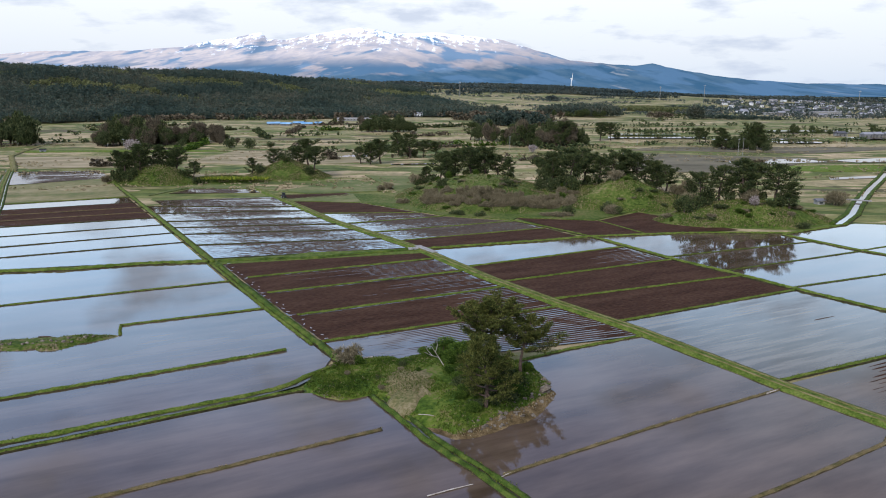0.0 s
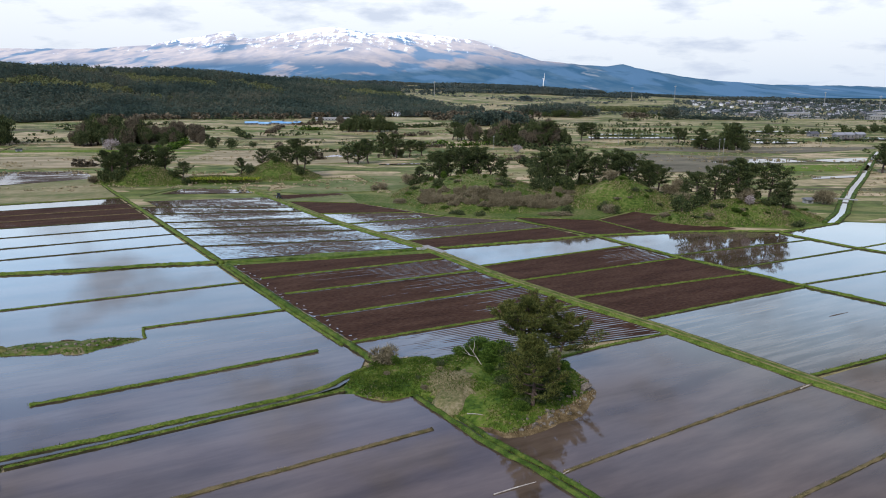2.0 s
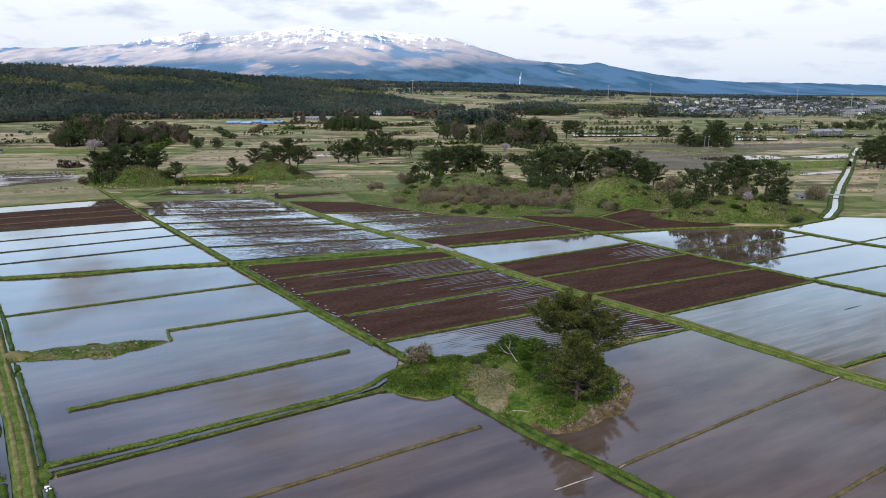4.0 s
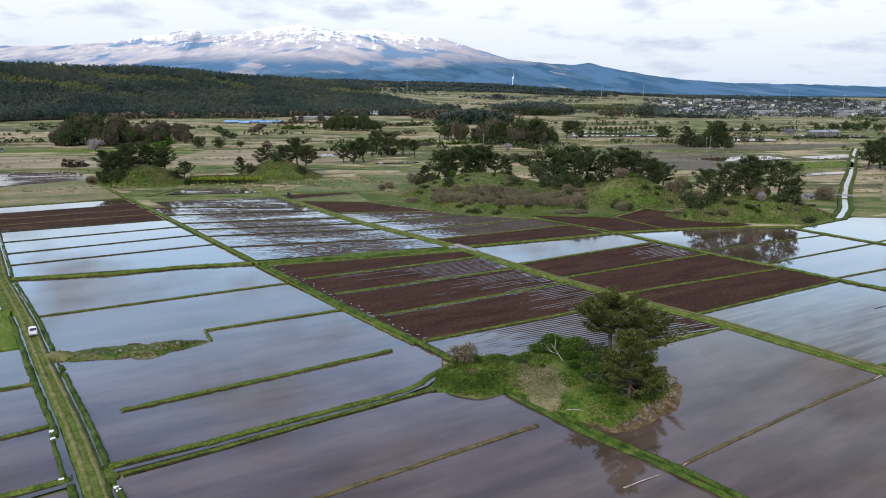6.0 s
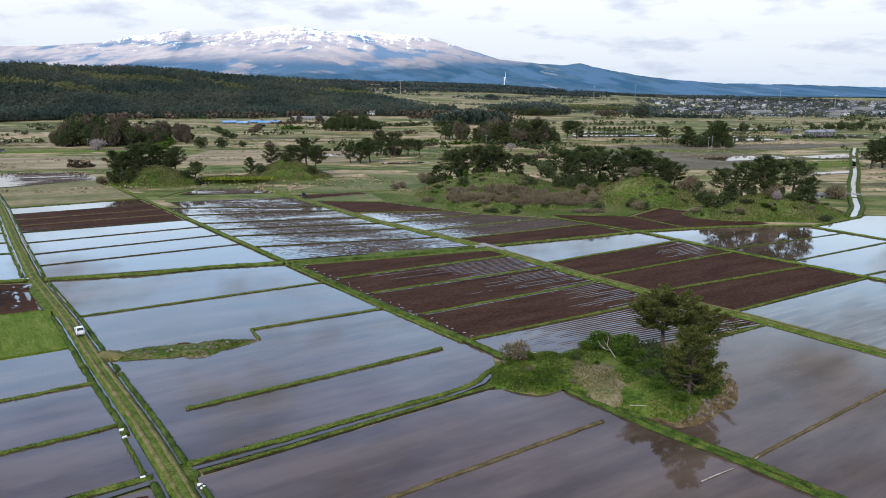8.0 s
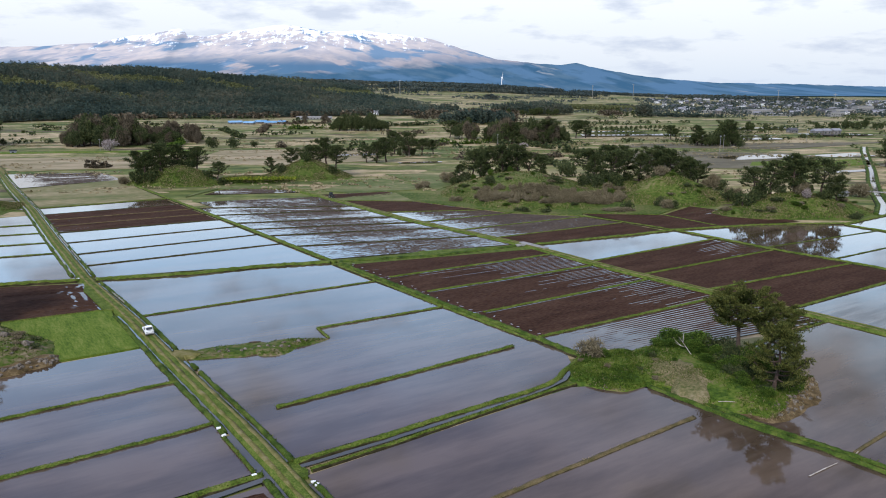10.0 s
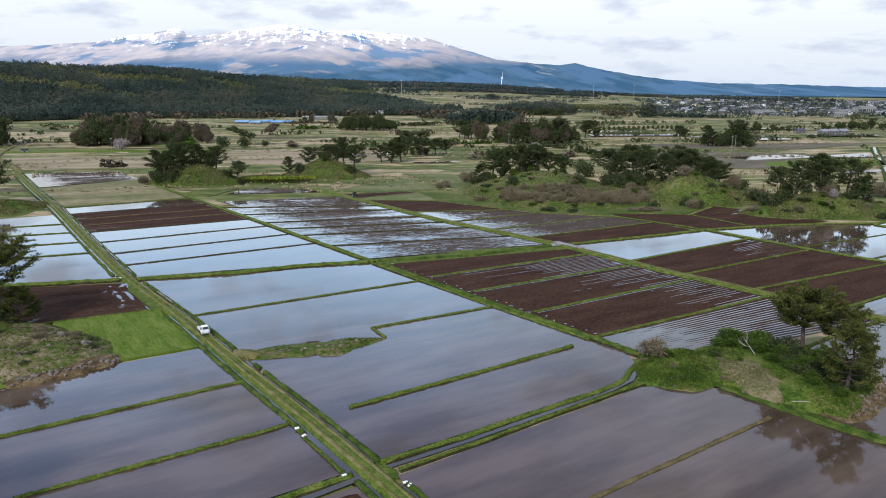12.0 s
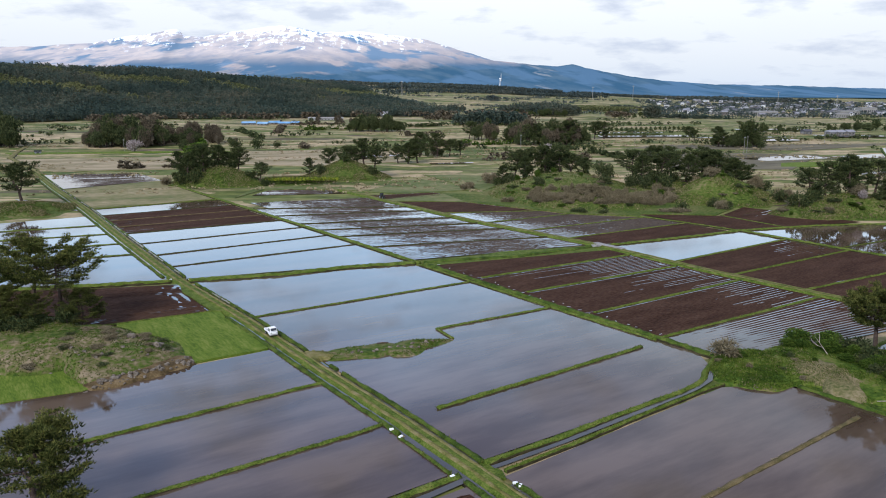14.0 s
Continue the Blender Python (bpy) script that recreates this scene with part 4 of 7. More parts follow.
def road(f, ys, half, name, label, tracks=True):
    pts = [f(y) for y in ys]
    h = half
    V, F = strip(pts, [(-h - 0.5, -0.28), (-h, 0.28), (-h * 0.55, 0.46), (0, 0.52), (h * 0.55, 0.46), (h, 0.28), (h + 0.5, -0.28)], 1.2, 0.18, 0.07)
    ob = tagged(new(name, mesh_np(name, V, F, MAT["grass"])), label, "road", kind="structure")
    if tracks:
        for o in (-0.68, 0.68):
            V, F = strip(pts, [(o - 0.32, 0.38), (o - 0.24, 0.535), (o + 0.24, 0.535), (o + 0.32, 0.38)], 1.0, 0.22, 0.0)
            under(new("wheel_track", mesh_np("wheel_track", V, F, MAT["track"], True)), ob)
    return ob


YL = [420, 400, 348, 286.2, 225.2, 178.5, 143.6, 124, 110, 96, 83.5, 76, 40]
road(LINE_L, YL, 1.2, "road_west", "grassy farm road with two worn wheel tracks")
for o, w, h, stretches in ((-2.75, 1.1, 0.32, ((420, 181), (147, 93), (80, 40))), (2.5, 0.95, 0.42, ((420, 181), (174, 126), (118.5, 116.8), (115, 84.5), (79, 40))), (-3.35, 0.6, 0.28, ((92, 82),))):
    for y0, y1 in stretches:
        bank([LINE_L(y, o) for y in [y0] + [v for v in YL if y1 < v < y0] + [y1]], w, h, "grass_dark", "field_bank", "grassy bank along the ditch of a farm road", "bank", 0.8, group="field banks")


for o, stretches in ((-2.1, ((420, 181), (147, 76))), (1.95, ((420, 181), (174, 126), (122, 116), (114, 84.5), (79, 40)))):
    for y0, y1 in stretches:
        ditch([LINE_L(y, o) for y in [y0] + [v for v in YL if y1 < v < y0] + [y1]], 0.45)
ditch([LINE_L(92, -2.5), LINE_L(87, -2.5), LINE_L(81, -2.5)], 1.05, z=0.068)
YM = [373, 317.7, 243.4, 192.1]
bank([LINE_M(y) for y in YM], 1.9, 0.45, "grass", "field_bank", "broad grassy bank between rows of paddies", "bank")
YM2 = [190, 155, 127.2, 117]
bank([LINE_M(y, 0.3) for y in YM2], 1.6, 0.6, "grass_dark", "field_bank", "broad grassy bank between rows of paddies", "bank")
bank([LINE_M(y, -1.1) for y in YM2[:-1]], 1.0, 0.3, "grass", "field_bank", "low grassy bank beside a path", "bank")
YM3 = [104, 90.6, 80.3, 76, 40]
bank([LINE_M(y, -0.75) for y in YM3], 1.1, 0.45, "grass_dark", "field_bank", "grassy ditch bank below the islet", "bank")
bank([LINE_M(y, 0.85) for y in YM3], 1.0, 0.42, "grass_dark", "field_bank", "grassy ditch bank below the islet", "bank")
ditch([LINE_M(y, 0.03) for y in YM3], 0.7)
YR = [340, 324, 256.5, 211.5, 177.5, 154, 137.5, 110.3, 98.5, 60]
road(LINE_R, YR, 1.7, "road_east", "grassy farm road between ploughed paddies")
bank([(41.6, 231.2)] + [LINE_RR(y) for y in (222.5, 198.3, 184, 171, 152.7, 100)], 1.5, 0.45, "grass", "field_bank", "grassy bank between rows of paddies", "bank")
bank([LINE_RRR(y) for y in (237, 215.8, 206.8, 150)], 1.3, 0.4, "grass", "field_bank", "grassy bank between rows of paddies", "bank")
bank([(-190, 168), (-151.9, 173.4), LINE_L(177, -2.2)], 2.2, 0.5, "grass", "field_bank", "broad grassy cross bank", "bank")
bank([LINE_L(177.4, 2.2), (-104.4, 181.7), (-88, 188.7), (-70.5, 191.8)], 2.6, 0.55, "grass", "field_bank", "broad grassy cross bank", "bank")
bank([(-68, 192.6), (-41.6, 197.9), (-15.5, 209.6)], 1.8, 0.5, "grass_dark", "field_bank", "broad grassy cross bank", "bank")
bank([(-11.5, 211), (24.8, 224.2), (40.2, 231.2), (71.3, 238.2), (90.5, 240), (108, 239.5), (136, 257)], 1.5, 0.45, "grass", "field_bank", "grassy bank below the mounds", "bank")

ditch([(-66.0, 83.2), (-54.9, 89.4), (-42.3, 97.2), (-30.4, 104.6), (-26.5, 108.0), (-24.9, 110.8), (-22.4, 114.2), (-20.4, 116.4)], 0.8, z=0.072)
ditch([(-100, 62.6), (-80, 74.0), (-74, 77.6), (-69.6, 80.6)], 1.0, z=0.076)

# ---- mounds ----


def mound(cx, cy, rx, ry, h, turn=0.0, name="hillock", mat="mound", label="grassy hillock, once an island", power=1.6, seed=0, res=44, edge=0.22, lump=0.10):
    """A rounded hillock: an uneven oval with its base below the field level."""
    nr, na = res // 2, res * 2
    R, A = np.meshgrid(np.linspace(0, 1, nr), np.linspace(0, 2 * math.pi, na), indexing="ij")
    wob = 1 + edge * (fbm(np.cos(A) * 3 + seed * 7.3, np.sin(A) * 3 + 10, 1.5, 2) - 0.5) * 2
    px, py = R * rx * wob * np.cos(A), R * ry * wob * np.sin(A)
    c, s = math.cos(radians(turn)), math.sin(radians(turn))
    X, Y = cx + px * c - py * s, cy + px * s + py * c
    Z = -0.3 + (h + 0.3) * (1 - R ** power) ** 1.15 * (1 + lump * 3 * (fbm(X + seed, Y, max(rx, ry) * 0.6, 3) - 0.5))
    Z = Z + lump * 3.0 * (fbm(X, Y + seed, 3.5, 3) - 0.5) * (1 - R) ** 0.5
    Z[-1] = -0.3
    return tagged(new(name, mesh_np(name, np.stack([X, Y, Z], -1).reshape(-1, 3), grid_faces(nr, na), MAT[mat], True)), label, "hillock", "hillocks")


# name: centre x, y, half sizes, height
mound(-158, 366, 24, 15, 9.5, 5, seed=1)
mound(-97, 394, 26, 20, 11.2, 0, seed=2, power=1.0)
mound(-125, 372, 26, 9, 3.0, 5, seed=21)
mound(6, 324, 40, 52, 9.8, 4, seed=3, power=1.5)
mound(56, 322, 42, 26, 6.4, 4, seed=8, power=2.0)
mound(67, 302, 26, 21, 12.6, 0, seed=4, power=1.25)
mound(104, 266, 34, 18, 8.6, 5, seed=5, power=1.4)
mound(-218, 289, 24, 22, 2.8, 0, seed=6)



def shore_mound(centre, outline, h, name, label, power=3.0, mat="mound", seed=0, nr=26, na=150, lump=0.2, fray=0.035):
    """A low island whose shore follows an outline round its centre."""
    ang = np.array([math.atan2(y - centre[1], x - centre[0]) for x, y in outline])
    rad = np.array([math.dist(p, centre) for p in outline])
    o = np.argsort(ang)
    A = np.linspace(-math.pi, math.pi, na)
    rr = np.interp(A, ang[o], rad[o], period=2 * math.pi) * (1 + fray * (fbm(np.cos(A) * 9 + seed, np.sin(A) * 9, 1.5, 3) - 0.5) * 2)
    rr[-1] = rr[0]
    R = np.linspace(0, 1, nr)[:, None]
    X, Y = centre[0] + R * rr * np.cos(A), centre[1] + R * rr * np.sin(A)
    Z = -0.3 + (h + 0.3) * (1 - R ** power) ** 0.8 + lump * 2.5 * (fbm(X + seed, Y, 4.0, 3) - 0.5) * (1 - R ** 4) + 0 * A
    Z[-1] = -0.3
    return tagged(new(name, mesh_np(name, np.stack([X, Y, Z], -1).reshape(-1, 3), grid_faces(nr, na), MAT[mat], True)), label, "islet", "islets")


ISLET = shore_mound((-2, 108), [(-14.5, 104.4), (-10.8, 101.6), (-3.6, 92.6), (-0.4, 91.0), (6, 95.5), (12.3, 102.0), (14.6, 107.0), (12.6, 117.5), (8, 122), (-1, 124), (-9, 122), (-14, 118), (-16.5, 111)],
                    1.7, "islet", "grassy islet with stony shore among paddies", 4.0, "islet_grass", seed=11, lump=0.13)
SHORE = shore_mound((3, 102), [(-5.5, 92.8), (-1.2, 89.8), (7, 94.2), (13.4, 101.2), (15.6, 107.0), (13.4, 112), (8, 112), (-2, 104)], 0.75, "dry_patch", "washed-out bare earth shore of the islet", 3.0, "earth", 16, lump=0.1)
SPIT = shore_mound((-18.5, 110), [(-25.2, 110.3), (-25.4, 108.2), (-24.0, 105.6), (-21.4, 103.6), (-18.8, 102.4), (-15.8, 103.4), (-13.0, 105.0), (-10, 112), (-11.9, 122.0), (-17.5, 120.6), (-21.0, 116.6)], 1.1, "islet", "low green spit of the islet", 4.0, "islet_grass", 12, lump=0.3)
BARE = shore_mound((-7.0, 106), [(-11.2, 115.0), (-12.6, 111), (-13.4, 108.4), (-13.2, 105.4), (-11.8, 102.0), (-9.8, 98.8), (-8.0, 97.0), (-5.6, 96.8), (-4.4, 98.5), (-3.6, 102.0), (-2.4, 105), (-2.6, 109), (-2.2, 112.5), (-4.6, 114.6), (-7.6, 115.2)], 1.92, "dry_patch", "patch of flattened dead grass on the islet", 3.4, "dead_grass", 15, lump=0.14, fray=0.30)
SMALL = shore_mound((-77.5, 125.2), [(-92.0, 124.5), (-90.0, 120.4), (-85.0, 121.6), (-78.5, 123.2), (-71.0, 126.3), (-64.6, 130.9), (-66.2, 132.0), (-69.5, 131.4), (-77, 129.4), (-83.3, 128.6)], 0.6, "islet", "narrow grassy islet with scattered stones", 3.0, "stony", seed=13, lump=0.10)
shore_mound((-91.2, 123.0), [(-93.8, 123.6), (-91.8, 120.4), (-89.6, 121.2), (-87.4, 123.4), (-89.6, 125.4), (-92.8, 126.2)], 0.58, "dry_patch", "bare trodden earth between road and islet", 5.0, "track", 23, lump=0.06, fray=0.3)
WEST = shore_mound((-136, 128), [(-112.8, 123.3), (-118.4, 115.2), (-125.2, 112.0), (-132, 119), (-148, 124), (-165, 130), (-160, 146), (-147, 150), (-137.9, 143.6), (-125.3, 137.5), (-115.5, 131)], 3.0, "hillock", "stony grass hillock with pines at the paddies' edge", 2.2, "stony", seed=14, lump=0.35)
RIM = shore_mound((-119.5, 119), [(-111.2, 121.4), (-114.5, 118.0), (-118.6, 114.4), (-124.6, 110.8), (-126.8, 112.4), (-122.5, 120), (-117, 125), (-112.5, 125)], 0.75, "dry_patch", "bare stony earth rim of the hillock", 8.0, "earth", 19, lump=0.12)
tagged(WEST, category="hillock", group="hillocks")


def plot(pts, mat, label, z=0.14, name="field_plot", cat="field", group="dry fields"):
    """A dry field: a low slab of turf or earth."""
    bm = sheet(pts, z)
    r = bmesh.ops.extrude_face_region(bm, geom=bm.faces[:])
    bmesh.ops.translate(bm, verts=[v for v in r["geom"] if isinstance(v, bmesh.types.BMVert)], vec=(0, 0, -0.5))
    bmesh.ops.recalc_face_normals(bm, faces=bm.faces[:])
    me = bpy.data.meshes.new(name)
    bm.to_mesh(me)
    bm.free()
    me.materials.append(MAT[mat])
    return tagged(new(name, me), label, cat, group)


plot([(-132, 144.0), (-115.3, 151.0), LINE_L(151.5, -2.0), LINE_L(146, -3.2), LINE_L(128, -3.4), (-112.4, 121.8), (-117.5, 118.5), (-124, 118)], "lawn", "bright green meadow plot beside the farm road")
plot([(-122, 115), (-125.8, 111.0), (-136.2, 107.3), (-168, 92), (-168, 134), (-137, 126)], "lawn", "bright green meadow strip below the hillock")
plot([(-127.8, 174.5), (-125.2, 166.8), (-119.2, 157.8), (-115.0, 151.4), LINE_L(151, -1.7), LINE_L(165, -1.7)], "grass", "green verge where the field meets the road", 0.3)
plot([(-67.8, 85.2), (-66.6, 84.0), (-65.0, 82.4), (-64.8, 80.6), (-66.8, 80.4)], "grass", "green verge at the ditch junction", 0.05)
plot([(-52, 328), (-45, 303), (-17, 279), (-8, 270.5), (18, 262.5), (20, 267.5), (48, 263), (66, 283), (60, 300), (0, 305), (-30, 322)], "mound", "rough grass at the foot of the hillocks", 0.04)
plot([LINE_R(311, 1.8), (-51, 326), (-43.5, 301), LINE_R(303, 1.8)], "meadow", "narrow green strip between ploughed fields", 0.06)
plot([(-67, 188.8), (-12.5, 205.0), (-13.0, 211.5), (-31, 207.6), (-45, 204.6), (-52, 199.6), (-69, 194.5)], "grass", "grass strip along the cross bank", 0.1)
plot([LINE_L(347, 3.2), (-192, 380), LINE_M(315, -2.2), LINE_L(291, 3.2)], "straw", "fallow plot of pale dry grass")
paddy((-262, 408), (-214, 416), (-191, 382), LINE_L(351, 3.4), "mud", (0.9, 0.4), 3.0, ragged=1.2)
paddy((-233, 318), (-208, 309), LINE_L(287, -3.4), (-207, 290), "mud", (0.6, 0.9), 3.0, ragged=1.2)
plot([(-88, 336), (-58, 381), (-34, 338), (-72, 327)], "meadow", "pale green meadow below the hillock")
plot([(-142, 318), (-138, 356), (-92, 352), (-90, 338), (-101, 345), (-134, 344)], "meadow", "pale meadow at the foot of the hillocks", 0.06)
plot([(-56, 402), (-20, 395), (-14, 338), (-32, 338)], "meadow", "plot of rough meadow beside the hillock", 0.08)
plot([(178, 300), (262, 420), (330, 330), (215, 262)], "straw", "fallow brown plot beside the canal")
plot([(186, 460), (276, 478), (258, 436), (172, 436)], "lawn", "bright green plot on the plain", 0.05)
plot([(-350, 552), (-200, 572), (-190, 560), (-340, 540)], "lawn", "bright green strip of meadow", 0.05)
plot([(-330, 500), (-200, 520), (-190, 440), (-262, 425)], "reed", "broad plot of dead reed", 0.03)
plot([(-180, 560), (-60, 590), (-60, 480), (-120, 450), (-185, 470)], "reed", "broad plot of dead reed", 0.03)
plot([(170, 420), (250, 520), (120, 560), (100, 430)], "fallow", "bare brown ploughed field", 0.03)
plot([(260, 560), (420, 640), (200, 650), (130, 590)], "fallow", "bare brown ploughed field", 0.04)
paddy((168, 494), (236, 516), (243, 492), (184, 474), level=0.05)
paddy((250, 505), (300, 525), (300, 500), (262, 490), level=0.05)
paddy((-86, 528), (-62, 534), (-64, 518), (-90, 513), level=0.12)
paddy((-48, 465), (-19, 472), (-19, 466), (-47, 459), level=0.1)
paddy((200, 402), (232, 412), (226, 402), (196, 392), level=0.05)
for x0, x1, y0, y1, z in ((140, 230, 697, 722, 1.9), (280, 318, 652, 676, 0.9), (372, 440, 700, 730, 1.7), (150, 215, 735, 748, 3.2), (235, 330, 690, 700, 1.4), (330, 420, 800, 815, 3.4), (450, 560, 690, 705, 1.2)):
    paddy((x0, y1), (x1, y1 + 6), (x1 + 4, y0 + 6), (x0 - 4, y0), level=z + 0.5, label="flooded paddy shining far out on the plain")


def blades_on(ob, n, size, mat="blades", seed=3, ymax=900.0, thin=0.40):
    """Tufts of grass scattered over a mound's upper side."""
    rng = np.random.default_rng(seed)
    me = ob.data
    co = np.zeros(len(me.vertices) * 3, dtype=np.float32)
    me.vertices.foreach_get("co", co)
    co = co.reshape(-1, 3)
    f = np.array([p.vertices[:] for p in me.polygons])
    area = np.array([p.area for p in me.polygons])
    pick = rng.choice(len(f), n, p=area / area.sum())
    u, v = rng.random((n, 1)), rng.random((n, 1))
    q = co[f[pick]]
    c = (q[:, 0] * (1 - u) + q[:, 1] * u) * (1 - v) + (q[:, 3] * (1 - u) + q[:, 2] * u) * v
    c = c[(c[:, 2] > 0.1) & (fbm(c[:, 0], c[:, 1], 5.0, 2) + rng.normal(0, 0.09, n) > thin)]
    V = spikes(c - (0, 0, 0.05), np.tile((0.0, 0.0, 1.0), (len(c), 1)), size, size * 0.2, 3, 0.55, rng)
    name = "grass_cover" if mat != "drybrush" else "dry_cover"
    return under(tagged(new(name, mesh_np(name, V, tri_faces(V), MAT[mat])), kind="stuff"), ob)


for ob in [o for o in scene.objects if o.name.startswith("hillock") and o is not WEST]:
    blades_on(ob, 14000, 0.42, "hill_blades", seed=len(ob.name), thin=0.34)
    blades_on(ob, 6000, 0.55, "drybrush", 9, thin=0.50)
for ob, n in ((ISLET, 7000), (SPIT, 4500), (SMALL, 1300), (WEST, 3600)):
    blades_on(ob, n * 2, 0.30, "islet_blades", seed=n, thin=0.40 if ob in (WEST, SMALL) else 0.30)
    blades_on(ob, n // 3, 0.28, "drybrush", n + 1, thin=0.5)
blades_on(SHORE, 2600, 0.34, "drybrush", 25, thin=0.47)
blades_on(BARE, 4200, 0.20, "drybrush", 17, thin=0.40)
blades_on(BARE, 3600, 0.24, "islet_blades", 18, thin=0.50)

# ---- trees ----


def tube(points, radii, sides=6):
    """A tapered branch through the points."""
    P = np.asarray(points, dtype=float)
    T = np.gradient(P, axis=0)
    T /= np.linalg.norm(T, axis=1)[:, None] + 1e-9
    ref = np.where(np.abs(T[:, 2:3]) > 0.9, np.array([[1.0, 0, 0]]), np.array([[0, 0, 1.0]]))
    A = np.cross(T, ref)
    A /= np.linalg.norm(A, axis=1)[:, None] + 1e-9
    B = np.cross(T, A)
    ang = np.linspace(0, 2 * math.pi, sides + 1)
    r = np.asarray(radii)[:, None, None]
    V = P[:, None] + r * (np.cos(ang)[None, :, None] * A[:, None] + np.sin(ang)[None, :, None] * B[:, None])
    return V.reshape(-1, 3), grid_faces(len(P), sides + 1)


def join(pieces):
    vs, fs, o = [], [], 0
    for v, f in pieces:
        vs.append(v)
        fs.append(f + o)
        o += len(v)
    return np.vstack(vs), np.vstack(fs)


def pine_meshes(seed, lean=0.12, bare=0.4, reach=0.45, limbs=24, umbrella=1.0, forks=1, fork_z=0.4, twigs=5, clump=0.05, tufts=10, blades=3, size=0.04, per_twig=2, twig_wood=False, flat=0.34):
    """Trunk and crown of a black pine one metre high: a bent, often forked stem, level limbs that turn up
    at their ends, side twigs on them, and flat clumps of needles along the twigs."""
    rng = np.random.default_rng(seed)
    wood, V = [], []
    la = rng.random() * 6.28
    ts = np.linspace(0, 1, 10)

    def bent(z):
        return np.stack([lean * np.cos(la) * z ** 1.4 + 0.022 * np.sin(z * 8 + seed), lean * np.sin(la) * z ** 1.4 + 0.022 * np.cos(z * 6.5 + seed), z], -1)
    stems = []
    if forks == 1:
        stem = bent(ts * 0.94)
        wood.append(tube(stem, 0.034 * (1 - 0.86 * ts), 7))
        stems.append(stem)
    else:
        low = bent(ts * fork_z)
        wood.append(tube(low, 0.036 * (1 - 0.3 * ts), 8))
        for k in range(forks):
            a = la + 6.283 * (k + 0.3 * rng.random()) / forks
            top = 0.95 - 0.09 * k * rng.random()
            push = (0.16 + 0.08 * rng.random()) * (ts ** 0.7)
            z = fork_z + (top - fork_z) * ts
            stem = low[-1] + np.stack([np.cos(a) * push + 0.015 * np.sin(ts * 9 + k), np.sin(a) * push + 0.015 * np.cos(ts * 8 + k), z - fork_z], 1)
            wood.append(tube(stem, 0.024 * (1 - 0.84 * ts), 6))
            stems.append(stem)
    n = max(6, limbs // len(stems))
    for stem in stems:
        z0, z1 = max(bare, stem[0, 2] + 0.02), stem[-1, 2]
        for i in range(n):
            f = (i + 0.5 * rng.random()) / (n - 0.5)
            z = z0 + (z1 - z0) * f ** 0.85
            base = np.array([np.interp(z, stem[:, 2], stem[:, k]) for k in range(3)])
            wide = umbrella * (0.72 + 0.34 * math.sin(math.pi * min(1.0, f * 0.9 + 0.1))) + (1 - umbrella) * (1.08 - 0.62 * f)
            L = reach * wide * (1 - 0.62 * f ** 4) * (0.55 + 0.55 * rng.random()) * (1.0 if len(stems) == 1 else 0.72)
            a = i * 2.4 + 6.28 * rng.random() * 0.22 + seed
            out = np.array([math.cos(a), math.sin(a), 0.0])
            side = np.array([-out[1], out[0], 0.0])
            u = np.linspace(0, 1, 6)
            bow = 0.16 * rng.normal()
            limb = base + out * (u * L)[:, None] + side * (bow * L * u ** 2)[:, None] + np.array([0, 0, 1.0]) * (L * (0.16 + 0.42 * f) * u - L * 0.16 * np.sin(math.pi * u) + L * 0.10 * u ** 3)[:, None]
            wood.append(tube(limb, (0.012 * (1.15 - 0.6 * f)) * (1.05 - 0.85 * u), 5))
            spots = []
            for w in np.linspace(0.36, 1.0, twigs):
                root = np.array([np.interp(w, u, limb[:, k]) for k in range(3)])
                for sgn in (-1, 1):
                    tl = L * (0.42 - 0.22 * w) * (0.7 + 0.6 * rng.random())
                    tip = root + (side * sgn + out * 0.55) * tl + np.array([0, 0, tl * 0.22 + 0.01 * rng.normal()])
                    if twig_wood:
                        wood.append(tube([root, (root + tip) / 2, tip], [0.0034, 0.0026, 0.0014], 3))
                    spots += [root + (tip - root) * q for q in np.linspace(0.5, 1.05, per_twig)]
            spots += [limb[-1], limb[-1] * 0.6 + limb[-2] * 0.4]
            c = np.repeat(np.array(spots), tufts, 0)
            q = rng.normal(0, 0.5, c.shape)
            pos = c + q * np.array([clump, clump, clump * flat])
            d = q * np.array([0.8, 0.8, 0.4]) + out * 0.25 + np.array([0, 0, 0.62])
            V.append(spikes(pos, d, size, size * 0.16, blades, 0.42, rng))
    return join(wood), np.vstack(V)


def bush_mesh(seed, tufts=500, size=0.09, blades=3, flat=0.8, spread=0.6, lobes=7, thin=0.35, lobe=0.34):
    """A leafy crown one metre in radius, of several lobes."""
    rng = np.random.default_rng(seed)
    V = []
    for i in range(lobes):
        a, rr = rng.random() * 6.28, (0.95 - lobe) * math.sqrt(rng.random())
        c = np.array([math.cos(a) * rr, math.sin(a) * rr, (0.25 + 0.5 * rng.random()) * flat * 1.2])
        r = lobe + 0.6 * lobe * rng.random()
        q = rng.normal(0, 1, (tufts // lobes, 3))
        q /= np.linalg.norm(q, axis=1)[:, None]
        q *= rng.random((len(q), 1)) ** 0.3
        q[:, 2] *= flat
        V.append(spikes(np.maximum(c + q * r, (-9, -9, 0.0)), q + (0, 0, 0.3), size, size * thin, blades, spread, rng))
    return np.vstack(V)


